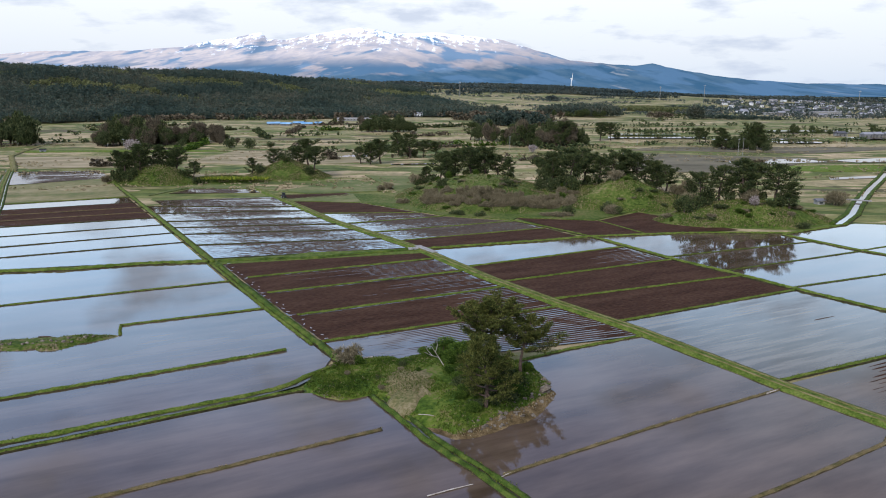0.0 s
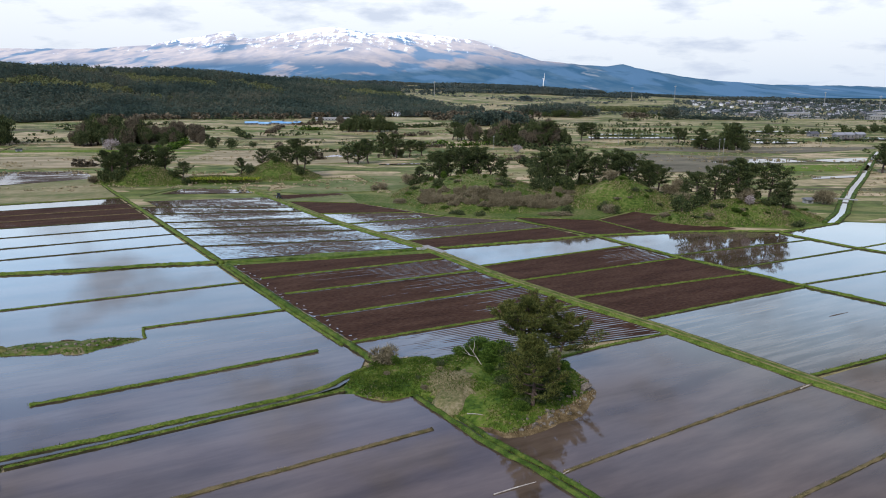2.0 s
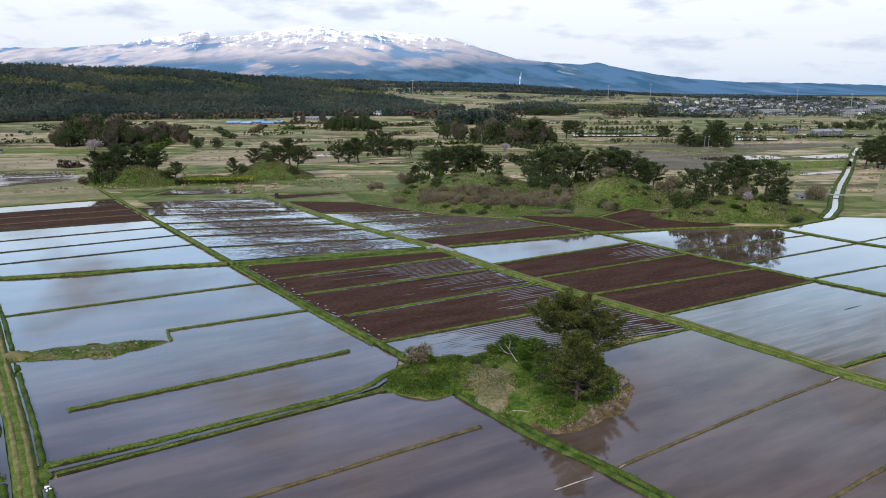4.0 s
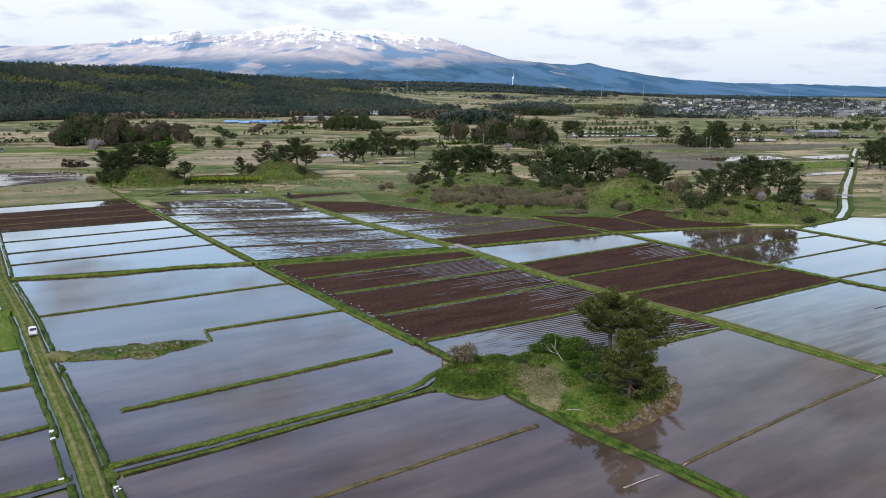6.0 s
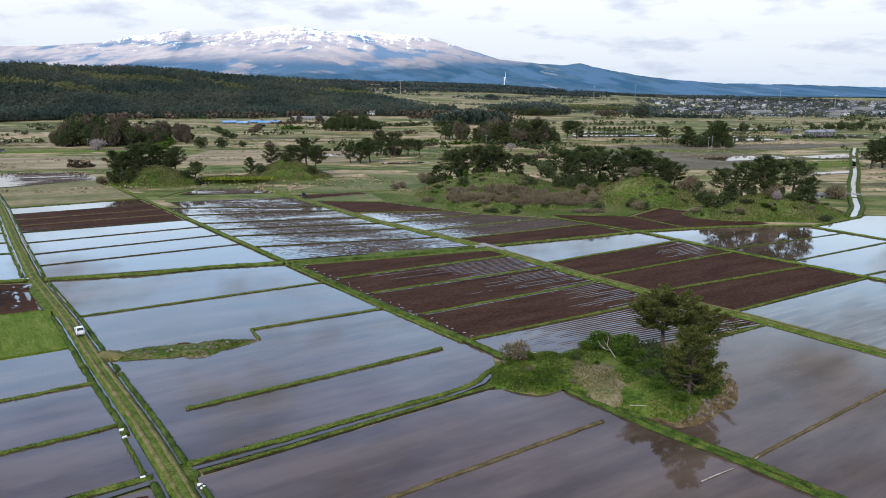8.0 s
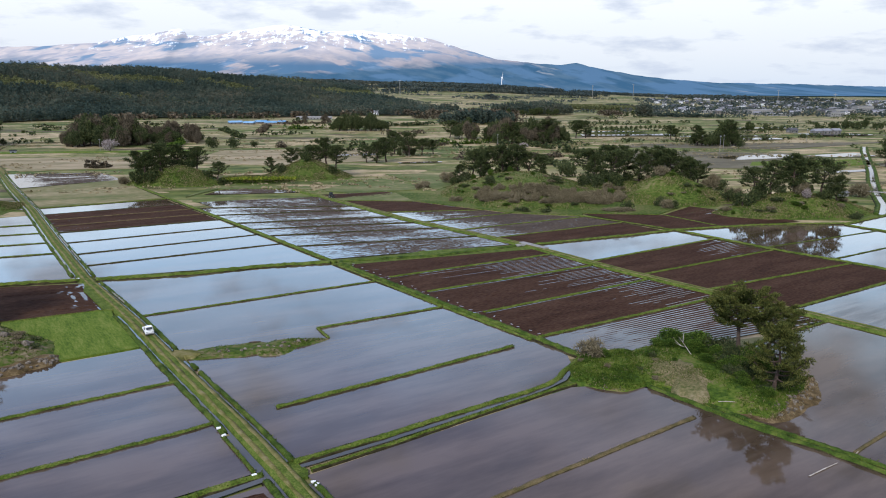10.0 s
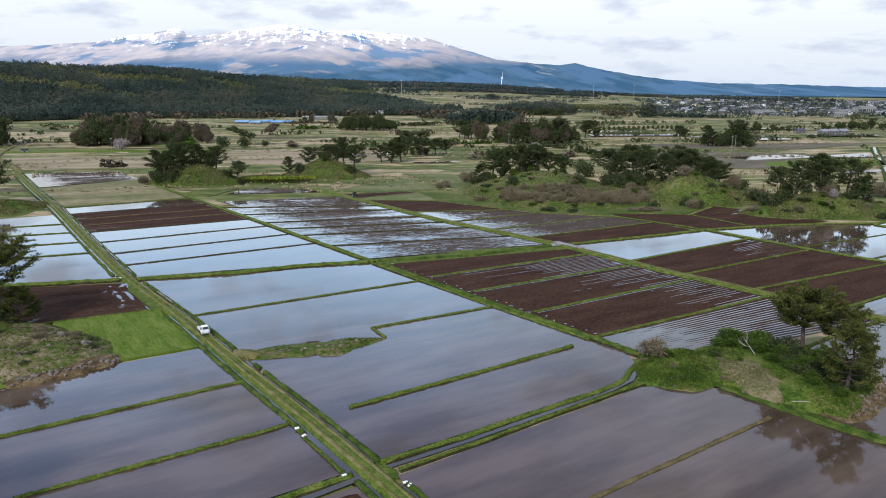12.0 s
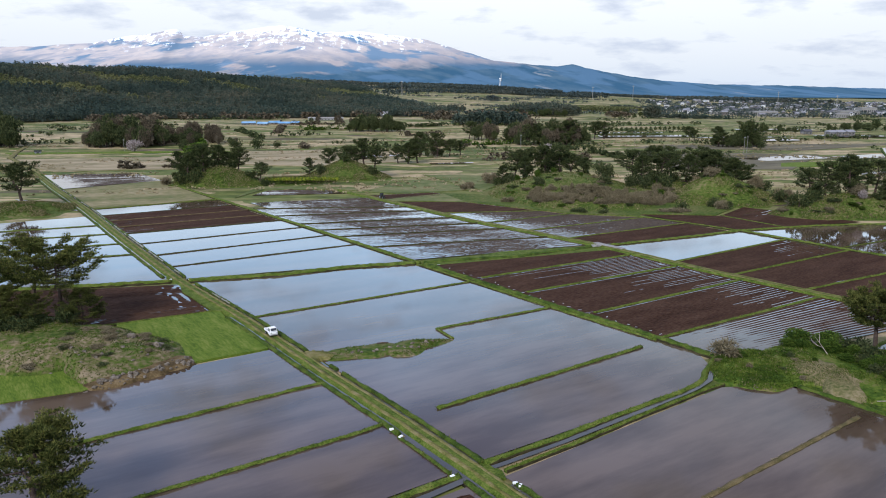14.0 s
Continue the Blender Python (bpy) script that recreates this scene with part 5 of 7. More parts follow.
def tree_crown(seed, tufts=1300, size=0.085, thin=0.35, lobes=16):
    """A tall leafy crown: one metre high, about one metre in radius, with an uneven outline."""
    rng = np.random.default_rng(seed)
    V = []
    for i in range(lobes):
        d = rng.normal(0, 1, 3)
        d /= np.linalg.norm(d)
        c = np.array([d[0] * 0.62, d[1] * 0.62, 0.56 + d[2] * 0.30]) * (1, 1, 1)
        r = 0.24 + 0.16 * rng.random()
        q = rng.normal(0, 1, (tufts // lobes, 3))
        q /= np.linalg.norm(q, axis=1)[:, None]
        q *= rng.random((len(q), 1)) ** 0.3
        V.append(spikes(c + q * (r, r, r * 0.55), q + (0, 0, 0.4), size, size * thin, 3, 0.6, rng))
    return np.vstack(V)


PINES = []
for i, kw in enumerate((dict(lean=0.08, bare=0.28, reach=0.40, umbrella=0.8), dict(lean=0.20, bare=0.34, reach=0.46, forks=2, fork_z=0.28), dict(lean=0.14, bare=0.36, reach=0.44), dict(lean=0.05, bare=0.12, reach=0.36, umbrella=0.3))):
    (wv, wf), cv = pine_meshes(20 + i, limbs=20, twigs=4, clump=0.075, tufts=11, blades=3, size=0.050, per_twig=1, **kw)
    PINES.append((mesh_np("trunk", wv, wf, MAT["bark"], True), mesh_np("crown", cv, tri_faces(cv), MAT["needles_far"])))
NEAR_PINES = []
for i, kw in enumerate((dict(lean=0.06, bare=0.50, reach=0.58, limbs=30, forks=3, fork_z=0.44), dict(lean=0.16, bare=0.16, reach=0.46, limbs=24, umbrella=0.25), dict(lean=0.14, bare=0.42, reach=0.48, limbs=20, umbrella=0.8),
                        dict(lean=0.10, bare=0.54, reach=0.56, limbs=17, umbrella=0.9, flat=0.24), dict(lean=0.12, bare=0.14, reach=0.54, limbs=26, umbrella=0.25, flat=0.26))):
    (wv, wf), cv = pine_meshes(40 + i, twigs=6, clump=0.040, tufts=13, blades=4, size=0.030, per_twig=2, twig_wood=True, **kw)
    NEAR_PINES.append((mesh_np("trunk", wv, wf, MAT["bark"], True), mesh_np("crown", cv, tri_faces(cv), MAT["needles"])))
BUSHES = {}
for key, mat, seeds in (("leaf", "leaves", (1, 2, 3)), ("bare", "brush", (4, 5)), ("blossom", "blossom", (6,)), ("pine", "needles_far", (8, 9))):
    BUSHES[key] = [mesh_np("crown", v, tri_faces(v), MAT[mat]) for v in (bush_mesh(s, 480, 0.13) if key != "bare" else bush_mesh(s, 760, 0.26, thin=0.08, lobes=18, lobe=0.22) for s in seeds)]


for key, mat, seeds in (("leaf", "leaves", (31, 32, 33)), ("bare", "bare", (34, 35)), ("pine", "needles_far", (36, 37)), ("blossom", "blossom", (38,))):
    BUSHES[key + "_tree"] = [mesh_np("crown", v, tri_faces(v), MAT[mat]) for v in (tree_crown(s, 900, 0.095) if key != "bare" else tree_crown(s, 1500, 0.13, 0.12) for s in seeds)]
BUSHES["fresh"] = [mesh_np("crown", v, tri_faces(v), MAT["fresh"]) for v in (bush_mesh(s, 1500, 0.085) for s in (51, 52, 53))]


def pine(x, y, z, h, kind=0, turn=0.0, near=False, wide=1.12, label="dark green black pine with bent trunk and layered crown", group="pines on the hillocks"):
    t, c = (NEAR_PINES if near else PINES)[kind]
    ob = tagged(new("pine_tree"), label, "tree", group)
    ob.matrix_world = Matrix.LocRotScale((x, y, z - 0.3), Euler((0, 0, radians(turn))), (h * wide, h * wide, h))
    under(new("trunk", t), ob)
    under(new("crown", c), ob)
    return ob


STEM_V, STEM_F = tube([(0, 0, -0.1), (0.03, 0.02, 0.3), (0.0, 0.05, 0.6)], [0.07, 0.05, 0.02], 6)
STEM = mesh_np("stem", STEM_V, STEM_F, MAT["bark"], True)


def bush(x, y, z, r, h, kind="leaf", variant=0, label="rounded green shrub", name="shrub", group="shrubs"):
    ob = tagged(new(name), label, "tree" if name.endswith("tree") else "shrub", group)
    ob.matrix_world = Matrix.LocRotScale((x, y, z - 0.1), Euler((0, 0, variant * 1.7)), (r, r, h))
    if name.endswith("tree") and kind + "_tree" in BUSHES:
        kind += "_tree"
    under(new("stem", STEM), ob)
    under(new("crown", BUSHES[kind][variant % len(BUSHES[kind])]), ob)
    return ob


MOUND_TREES = []
for ob in scene.objects:
    if ob.name.startswith(("hillock", "islet", "dry_patch")):
        MOUND_TREES.append(BVHTree.FromPolygons([v.co.copy() for v in ob.data.vertices], [p.vertices[:] for p in ob.data.polygons]))


def drop(x, y):
    """Height of the highest hillock or ground under a place."""
    best = float(land(x, y))
    for tree in MOUND_TREES:
        place = tree.ray_cast(Vector((x, y, 100)), Vector((0, 0, -1)))[0]
        if place is not None:
            best = max(best, place.z)
    return best


# pines of the islet
pine(4.7, 113.0, drop(4.7, 113.0), 12.0, 0, 40, True, wide=1.0, label="tall black pine with forked limbs on the islet", group="pines of the islet")
pine(3.8, 98.5, drop(3.8, 98.5), 11.6, 1, 250, True, wide=0.86, label="dense leaning black pine at the islet's stony edge", group="pines of the islet")
pine(9.6, 111.4, drop(9.6, 111.4), 9.6, 2, 80, True, wide=1.05, label="smaller black pine beside the tall one on the islet", group="pines of the islet")
# pines of the west mound
for x, y, h, k, a in ((-146.5, 143, 15, 3, 200), (-141.5, 142, 13.5, 3, 60), (-151, 138, 8, 4, 10), (-137, 141, 7.5, 4, 80), (-145, 139, 6.5, 4, 190), (-157, 147, 12, 3, 140)):
    pine(x, y, drop(x, y), h, k, a, True, label="dark pine on the stony west hillock", group="pines of the west hillock")
pine(-116, 73, 0, 12.4, 4, 10, True, wide=1.15, label="pine whose crown rises beside the paddies", group="pines of the west hillock")
pine(-222, 300, drop(-222, 300), 16, 1, 30, False)
# pines on the middle mounds: x, y, height, kind
for x, y, h, k in ((-173, 373, 14, 3), (-165, 362, 12, 3), (-155, 378, 13, 0), (-176, 366, 13, 1), (-168, 370, 14, 0), (-160, 374, 14, 3), (-150, 372, 12, 0), (-138, 362, 9, 2), (-172, 360, 11, 3),
                   (-117, 394, 9, 3), (-107, 402, 11, 0), (-95, 412, 14, 2), (-88, 404, 16, 1), (-82, 392, 13, 0),
                   (-19, 354, 10, 3), (-12, 358, 14, 2), (-5, 362, 15, 0), (3, 357, 15, 2), (10, 355, 15, 0), (17, 358, 13, 1), (-9, 350, 11, 3), (7, 364, 14, 1), (21, 352, 10, 3),
                   (42, 340, 16, 2), (39, 320, 13, 3), (46, 315, 14, 0), (53, 321, 15, 1), (59, 317, 13, 3), (50, 328, 15, 2), (66, 326, 14, 0), (72, 331, 16, 1), (79, 329, 15, 2), (88, 338, 15, 0), (86, 325, 13, 3), (92, 330, 12, 1),
                   (88, 268, 12, 2), (95, 270, 14, 0), (102, 266, 15, 3), (108, 271, 14, 0), (115, 268, 14, 2), (118, 263, 10, 3)):
    pine(x, y, drop(x, y), h, k, (x * 37) % 360)

# ---- distant woods ----


def wood(name, xs, ys, hs, rs, label, cone=0.6, leaves=34, mat="forest", seed=5, leaf=0.75):
    """Many trees in one mesh; cone 1: pointed, 0: round."""
    rng = np.random.default_rng(seed)
    n = len(xs)
    zs = land(xs, ys)
    base = np.stack([xs, ys, zs], 1)
    u = rng.random((n, leaves)) ** 0.8
    rad = rs[:, None] * (cone * (1.05 - u) + (1 - cone) * np.sqrt(np.clip(1 - (2 * u - 0.9) ** 2, 0.05, 1))) * (0.6 + 0.5 * rng.random((n, leaves)))
    a = rng.random((n, leaves)) * 6.283
    C = np.stack([rad * np.cos(a), rad * np.sin(a), hs[:, None] * (0.12 + 0.86 * u)], -1) + base[:, None]
    D = np.stack([np.cos(a), np.sin(a), 0.7 - 0.5 * (1 - u)], -1)
    C, D = C.reshape(-1, 3), D.reshape(-1, 3)
    S = np.repeat(rs, leaves)[:, None]
    side = np.cross(D, rng.normal(0, 1, D.shape))
    side /= np.linalg.norm(side, axis=1)[:, None] + 1e-9
    V = np.stack([C + side * S * leaf * 0.56, C - side * S * leaf * 0.56, C + D * S * leaf], 1).reshape(-1, 3)
    return tagged(new(name, mesh_np(name, V, tri_faces(V), MAT[mat])), label, "woods", kind="stuff")


def scatter(n, x0, x1, y0, y1, keep, seed):
    rng = np.random.default_rng(seed)
    x, y = x0 + (x1 - x0) * rng.random(n), y0 + (y1 - y0) * rng.random(n)
    k = keep(x, y, rng.random(n))
    return x[k], y[k], rng


def spring_stand(x, y):
    return ((fbm(x - 50, y * 1.3, 170, 3) > 0.60) | (fbm(x + 70, y * 1.5, 150, 3) < 0.36)) & (y > 1240 + 0.1 * x)


def on_hill(x, y, r):
    foot = np.interp(x, [-1200, -600, -300, 0, 300], [740, 840, 1030, 1130, 1180])
    return (y > foot + 150 * (fbm(x, y, 110, 3) - 0.5)) & (y < 1900) & (x < 60 - 0.25 * (y - 1100))


hx, hy = np.meshgrid(np.arange(-1400, 160, 14.0), np.arange(720, 1920, 14.0), indexing="ij")
HF = grid_faces(hx.shape[0], hx.shape[1])
inside = on_hill(hx, hy, hx).ravel()
# one dark sheet over the hill, so gaps between crowns look dark
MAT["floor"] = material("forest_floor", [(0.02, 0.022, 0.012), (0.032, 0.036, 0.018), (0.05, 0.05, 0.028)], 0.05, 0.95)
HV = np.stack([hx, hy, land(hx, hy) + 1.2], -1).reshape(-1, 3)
tagged(new("forest_floor", mesh_np("forest_floor", HV, HF[inside[HF].all(1)], MAT["floor"], True)), "dark forest-floor sheet filling gaps between the trees", "undergrowth", kind="stuff")
fx, fy, rg = scatter(46000, -1350, 150, 720, 1900, lambda x, y, r: on_hill(x, y, r) & ~spring_stand(x, y), 3)
wood("forest", fx, fy, 9 + 7 * rg.random(len(fx)) ** 1.5, 2.3 + 1.9 * rg.random(len(fx)), "dark mixed forest covering the low hill", 0.45, 24, leaf=0.55)
fx, fy, rg = scatter(30000, -1350, 150, 760, 1900, lambda x, y, r: on_hill(x, y, r) & spring_stand(x, y) & (fbm(x, y, 46, 2) > 0.30), 8)
wood("forest_spring", fx, fy, 5 + 5 * rg.random(len(fx)), 2.2 + 2.2 * rg.random(len(fx)), "light green broadleaved trees among the forest", 0.1, 30, "light_wood", leaf=0.55)
fx, fy, rg = scatter(2600, -900, 150, 780, 1250, lambda x, y, r: (np.abs(y - np.interp(x, [-1200, -600, -300, 0, 300], [735, 835, 1020, 1115, 1170])) < 22) & (fbm(x, y, 50, 2) > 0.42), 9)
wood("forest_edge", fx, fy, 5 + 4 * rg.random(len(fx)), 3.0 + 2.0 * rg.random(len(fx)), "leafless brown trees along the forest's foot", 0.1, 26, "bare")
# scrub and copses out on the plain and the middle hills


def copses(x, y, r):
    town = (x > 0.33 * y) & (y > 1080) & (y < 2100)
    return (fbm(x * 0.4 + 400, y * 1.3, 150, 3) > np.where(town, 0.66, 0.63)) & ~on_hill(x, y, r) & (y > 2250)


fx, fy, rg = scatter(24000, -500, 1500, 2200, 3400, copses, 12)
wood("far_woods", fx, fy, 7 + 6 * rg.random(len(fx)), 3.4 + 2.6 * rg.random(len(fx)), "dark woods scattered over the far plain and hills", 0.3, 16, "forest_far")
fx, fy, rg = scatter(9000, -700, 900, 560, 1300, lambda x, y, r: (fbm(x * 0.5, y + 200, 40, 3) > 0.66), 13)
wood("scrub", fx, fy, 1.5 + 3.0 * rg.random(len(fx)), 1.4 + 1.6 * rg.random(len(fx)), "low scrub along the edges of the plain's fields", 0.1, 14, "leaves")
fx, fy, rg = scatter(5200, -150, 700, 1080, 2300, lambda x, y, r: (fbm(x * 0.5 + 30, y, 60, 3) > 0.60) & ~on_hill(x, y, r), 19)
wood("field_scrub", fx, fy, 2.5 + 3.5 * rg.random(len(fx)), 1.6 + 1.6 * rg.random(len(fx)), "dark scrub along the edges of far fields", 0.1, 18, "forest_far")
sr = np.random.default_rng(55)
for cx, cy, rx, ry, n_, h, rad, cone, mat, lab in ((180, 1172, 66, 42, 520, 19, 2.6, 0.75, "forest", "dense dark conifer stand on the plain"), (346, 1110, 14, 10, 60, 23, 2.6, 0.6, "forest", "tall dark clump of trees on the plain"),
                                                   (390, 2650, 200, 80, 1500, 24, 3.6, 0.7, "forest_far", "long dark conifer belt on the far rise"), (372, 1510, 95, 90, 700, 9, 2.8, 0.1, "light_wood", "light green woods on a low rise"),
                                                   (430, 1500, 40, 20, 160, 12, 2.6, 0.4, "forest", "dark copse on a low rise"), (54, 1305, 20, 12, 70, 13, 2.4, 0.3, "forest", "dark copse among green fields"), (240, 2057, 18, 12, 50, 14, 3.0, 0.3, "forest_far", "small dark copse among far fields"),
                                                   (300, 1140, 26, 8, 50, 8, 2.2, 0.2, "bare", "leafless brown copse on the plain"), (420, 1130, 60, 10, 110, 7, 2.2, 0.2, "forest", "low dark hedge before the town"), (40, 1010, 60, 14, 120, 7, 2.2, 0.2, "bare", "leafless brown thicket on the plain"),
                                                   (55, 880, 46, 16, 170, 17, 2.8, 0.3, "forest", "dark mixed grove on the plain"), (70, 905, 50, 12, 110, 15, 2.6, 0.1, "bare", "leafless brown grove on the plain")):
    a_, q_ = sr.random(n_) * 6.283, np.sqrt(sr.random(n_))
    wood("tree_stand", cx + rx * q_ * np.cos(a_), cy + ry * q_ * np.sin(a_), h * (0.6 + 0.5 * sr.random(n_)) * (1.05 - 0.3 * q_ ** 2), rad * (0.8 + 0.5 * sr.random(n_)), lab, cone, 26, mat)
hr = np.random.default_rng(77)
for mat, n_lines, lab in (("leaves", 30, "green hedge shrubs along the plain's field edges"), ("bare", 26, "leafless brown scrub along the plain's field edges"), ("fresh", 8, "fresh green scrub along the plain's field edges")):
    hxs, hys = [], []
    for i in range(n_lines):
        y0 = 400 + 720 * hr.random() ** 0.9
        x0, ln, an = -0.55 * y0 + 1.15 * y0 * hr.random(), 20 + 110 * hr.random(), radians((12, 12, 105)[i % 3] + 8 * hr.normal())
        t_ = hr.random(int(ln * 0.55)) * ln
        hxs.append(x0 + t_ * math.cos(an) + hr.normal(0, 1.6, len(t_)))
        hys.append(y0 + t_ * math.sin(an) + hr.normal(0, 1.6, len(t_)))
    fx, fy = np.concatenate(hxs), np.concatenate(hys)
    ok = (fy > 395) & (fy < 900) & (fx < 90 + 0.05 * fy)
    fx, fy = fx[ok], fy[ok]
    wood("hedge_scrub", fx, fy, 1.0 + 4.2 * hr.random(len(fx)) ** 2, 1.0 + 1.5 * hr.random(len(fx)), lab, 0.1, 30, mat)
fx, fy, rg = scatter(13000, -420, 420, 330, 900, lambda x, y, r: (fbm(x * 0.3 + 90, y, 24, 3) > 0.57) & (np.abs(x - 20) > 0.45 * (400 - y)), 14)
wood("reeds", fx, fy, 0.3 + 0.6 * rg.random(len(fx)), 0.6 + 0.8 * rg.random(len(fx)), "tussocks of dead reed over the plain", 0.2, 8, "reed")

fx, fy, rg = scatter(5200, 330, 1500, 1130, 2300, lambda x, y, r: (x > 0.32 * y) & (x < 0.74 * y) & (fbm(x, y, 40, 2) > 0.5), 15)
wood("town_trees", fx, fy, 4 + 5 * rg.random(len(fx)), 2.2 + 2.2 * rg.random(len(fx)), "garden trees between the houses of the town", 0.2, 14, "forest_far")

# ---- groves, hedges, single trees on the plain ----


def grove(cx, cy, rx, ry, n, hmin, hmax, kinds, seed, label, group):
    rng = np.random.default_rng(seed)
    for i in range(n):
        a, q = rng.random() * 6.283, math.sqrt(rng.random())
        x, y = cx + rx * q * math.cos(a), cy + ry * q * math.sin(a)
        h = (hmin * 0.55 + (hmax - hmin * 0.55) * rng.random()) * (1.1 - 0.6 * q * q)
        k = kinds[i % len(kinds)]
        if k == "black_pine":
            pine(x, y, float(land(x, y)), h, i % 4, float(rng.random() * 360), group=group)
        else:
            bush(x, y, float(land(x, y)), h * (0.36 + 0.24 * rng.random()), h * 0.95, k, i, label, "broadleaf_tree", group)


grove(-285, 620, 34, 26, 56, 14, 27, ("pine", "leaf", "bare", "leaf"), 1, "dark leafy tree with bare twigs in the grove", "trees of the plain's grove")
grove(-244, 646, 46, 24, 50, 10, 18, ("bare", "bare", "leaf"), 21, "dark leafy tree with bare twigs in the grove", "trees of the plain's grove")
bush(-262, 562, 0, 7, 9, "blossom", 0, "pale pink cherry tree in blossom", "cherry_tree", "cherry trees")
grove(-388, 612, 26, 22, 26, 16, 28, ("leaf", "pine"), 2, "dark leafy tree at the track's edge", "trees beside the track")
for x, y, r, h in ((-194, 592, 6.5, 8), (-176, 588, 6, 9), (-162, 600, 4, 5), (-232, 586, 5, 7)):
    bush(x, y, 0, r, h, "leaf", int(x), "round dark green thicket on the reed plain")
grove(-83, 776, 30, 10, 34, 13, 22, ("leaf", "leaf", "pine"), 3, "fresh green broadleaved tree of a grove", "trees of the green grove")
for x, y, h, k in ((5, 682, 16, 2), (126, 683, 17, 0), (136, 686, 16, 2), (-61, 466, 14, 3), (-55, 470, 16, 1), (-68, 468, 11, 0), (-49, 530, 17, 3), (-39, 510, 17, 0), (-30, 516, 12, 2), (-21, 523, 11, 1),
                   (212, 666, 13, 2), (218, 668, 10, 0), (255, 426, 18, 0), (266, 432, 20, 3), (276, 428, 17, 1), (262, 420, 12, 2)):
    pine(x, y, float(land(x, y)), h, k, (x * 53) % 360, group="pines of the plain")
grove(-44, 518, 14, 9, 7, 5, 9, ("bare", "leaf"), 31, "leafless brown tree beside pines", "trees of the plain")
grove(32, 672, 24, 12, 18, 14, 23, ("leaf", "bare", "pine"), 4, "dark tree of a mixed grove", "trees of the mixed grove")
grove(68, 630, 38, 22, 44, 15, 27, ("black_pine", "leaf", "pine", "black_pine", "leaf", "bare"), 5, "dark tree of a mixed grove", "trees of the mixed grove")
bush(52, 560, 0, 4, 6, "blossom", 0, "pale pink cherry tree in blossom", "cherry_tree", "cherry trees")
grove(222, 596, 20, 10, 20, 14, 25, ("black_pine", "pine", "leaf"), 6, "dark tree of a dense clump", "trees of the dense clump")
bush(240, 586, 0, 5, 7, "leaf", 1, "yellow-green shrub beside the clump")
grove(345, 774, 40, 8, 14, 7, 12, ("leaf", "pine"), 7, "dark tree of a field hedge", "trees of a field hedge")
grove(500, 820, 60, 10, 22, 8, 14, ("leaf", "pine"), 8, "dark tree near the town", "trees near the town")
grove(165, 1130, 50, 10, 16, 13, 18, ("pine",), 9, "dark conifer of a small wood", "trees of the small wood")
grove(330, 1150, 40, 14, 14, 9, 15, ("leaf", "pine"), 10, "dark tree of a far hedge", "trees of a far hedge")
grove(-140, 900, 60, 10, 16, 6, 11, ("leaf", "bare"), 11, "green tree beside farm sheds", "trees beside the sheds")
for i in range(17):
    x = 172 + i * 6.2
    bush(x, 775 + i * 2.0, float(land(x, 775 + i * 2)), 2.0, 4.8, "pine", i, "small round tree in a straight row", "row_tree", "row of trees")

# scrub on the hillocks
HL = "tangle of leafless brown brush on the hillock"
TWIGS = [np.array([v.co[:] for v in me.vertices]) for me in BUSHES["bare"]]
tangle = []
for i in range(170):
    x = -17 + 64 * random.random()
    y = 282 + 0.012 * (x - 12) ** 2 + 15 * random.random() ** 1.5
    r, h = 1.2 + 2.0 * random.random() ** 2, 1.4 + 2.2 * random.random()
    c, sn = r * math.cos(i * 1.7), r * math.sin(i * 1.7)
    tangle.append(TWIGS[i % 2] @ np.array([(c, sn, 0), (-sn, c, 0), (0, 0, h)]) + np.array([x, y, drop(x, y) - 0.4]))
tangle = np.vstack(tangle)
tagged(new("brush_thicket", mesh_np("brush_thicket", tangle, tri_faces(tangle), MAT["brush"])), "thicket of leafless brown brush along the hillocks", "brush", kind="stuff")
for i in range(210):
    x, y = -28 + 156 * random.random(), 252 + 76 * random.random()
    z = drop(x, y)
    if z > 0.6:
        bush(x, y, z, 1.0 + 1.6 * random.random(), 0.6 + 1.1 * random.random(), ("leaf", "fresh", "bare")[i % 3], i, ("low green scrub on the hillock", "low fresh green scrub on the hillock", HL)[i % 3], group="brush of the hillocks")
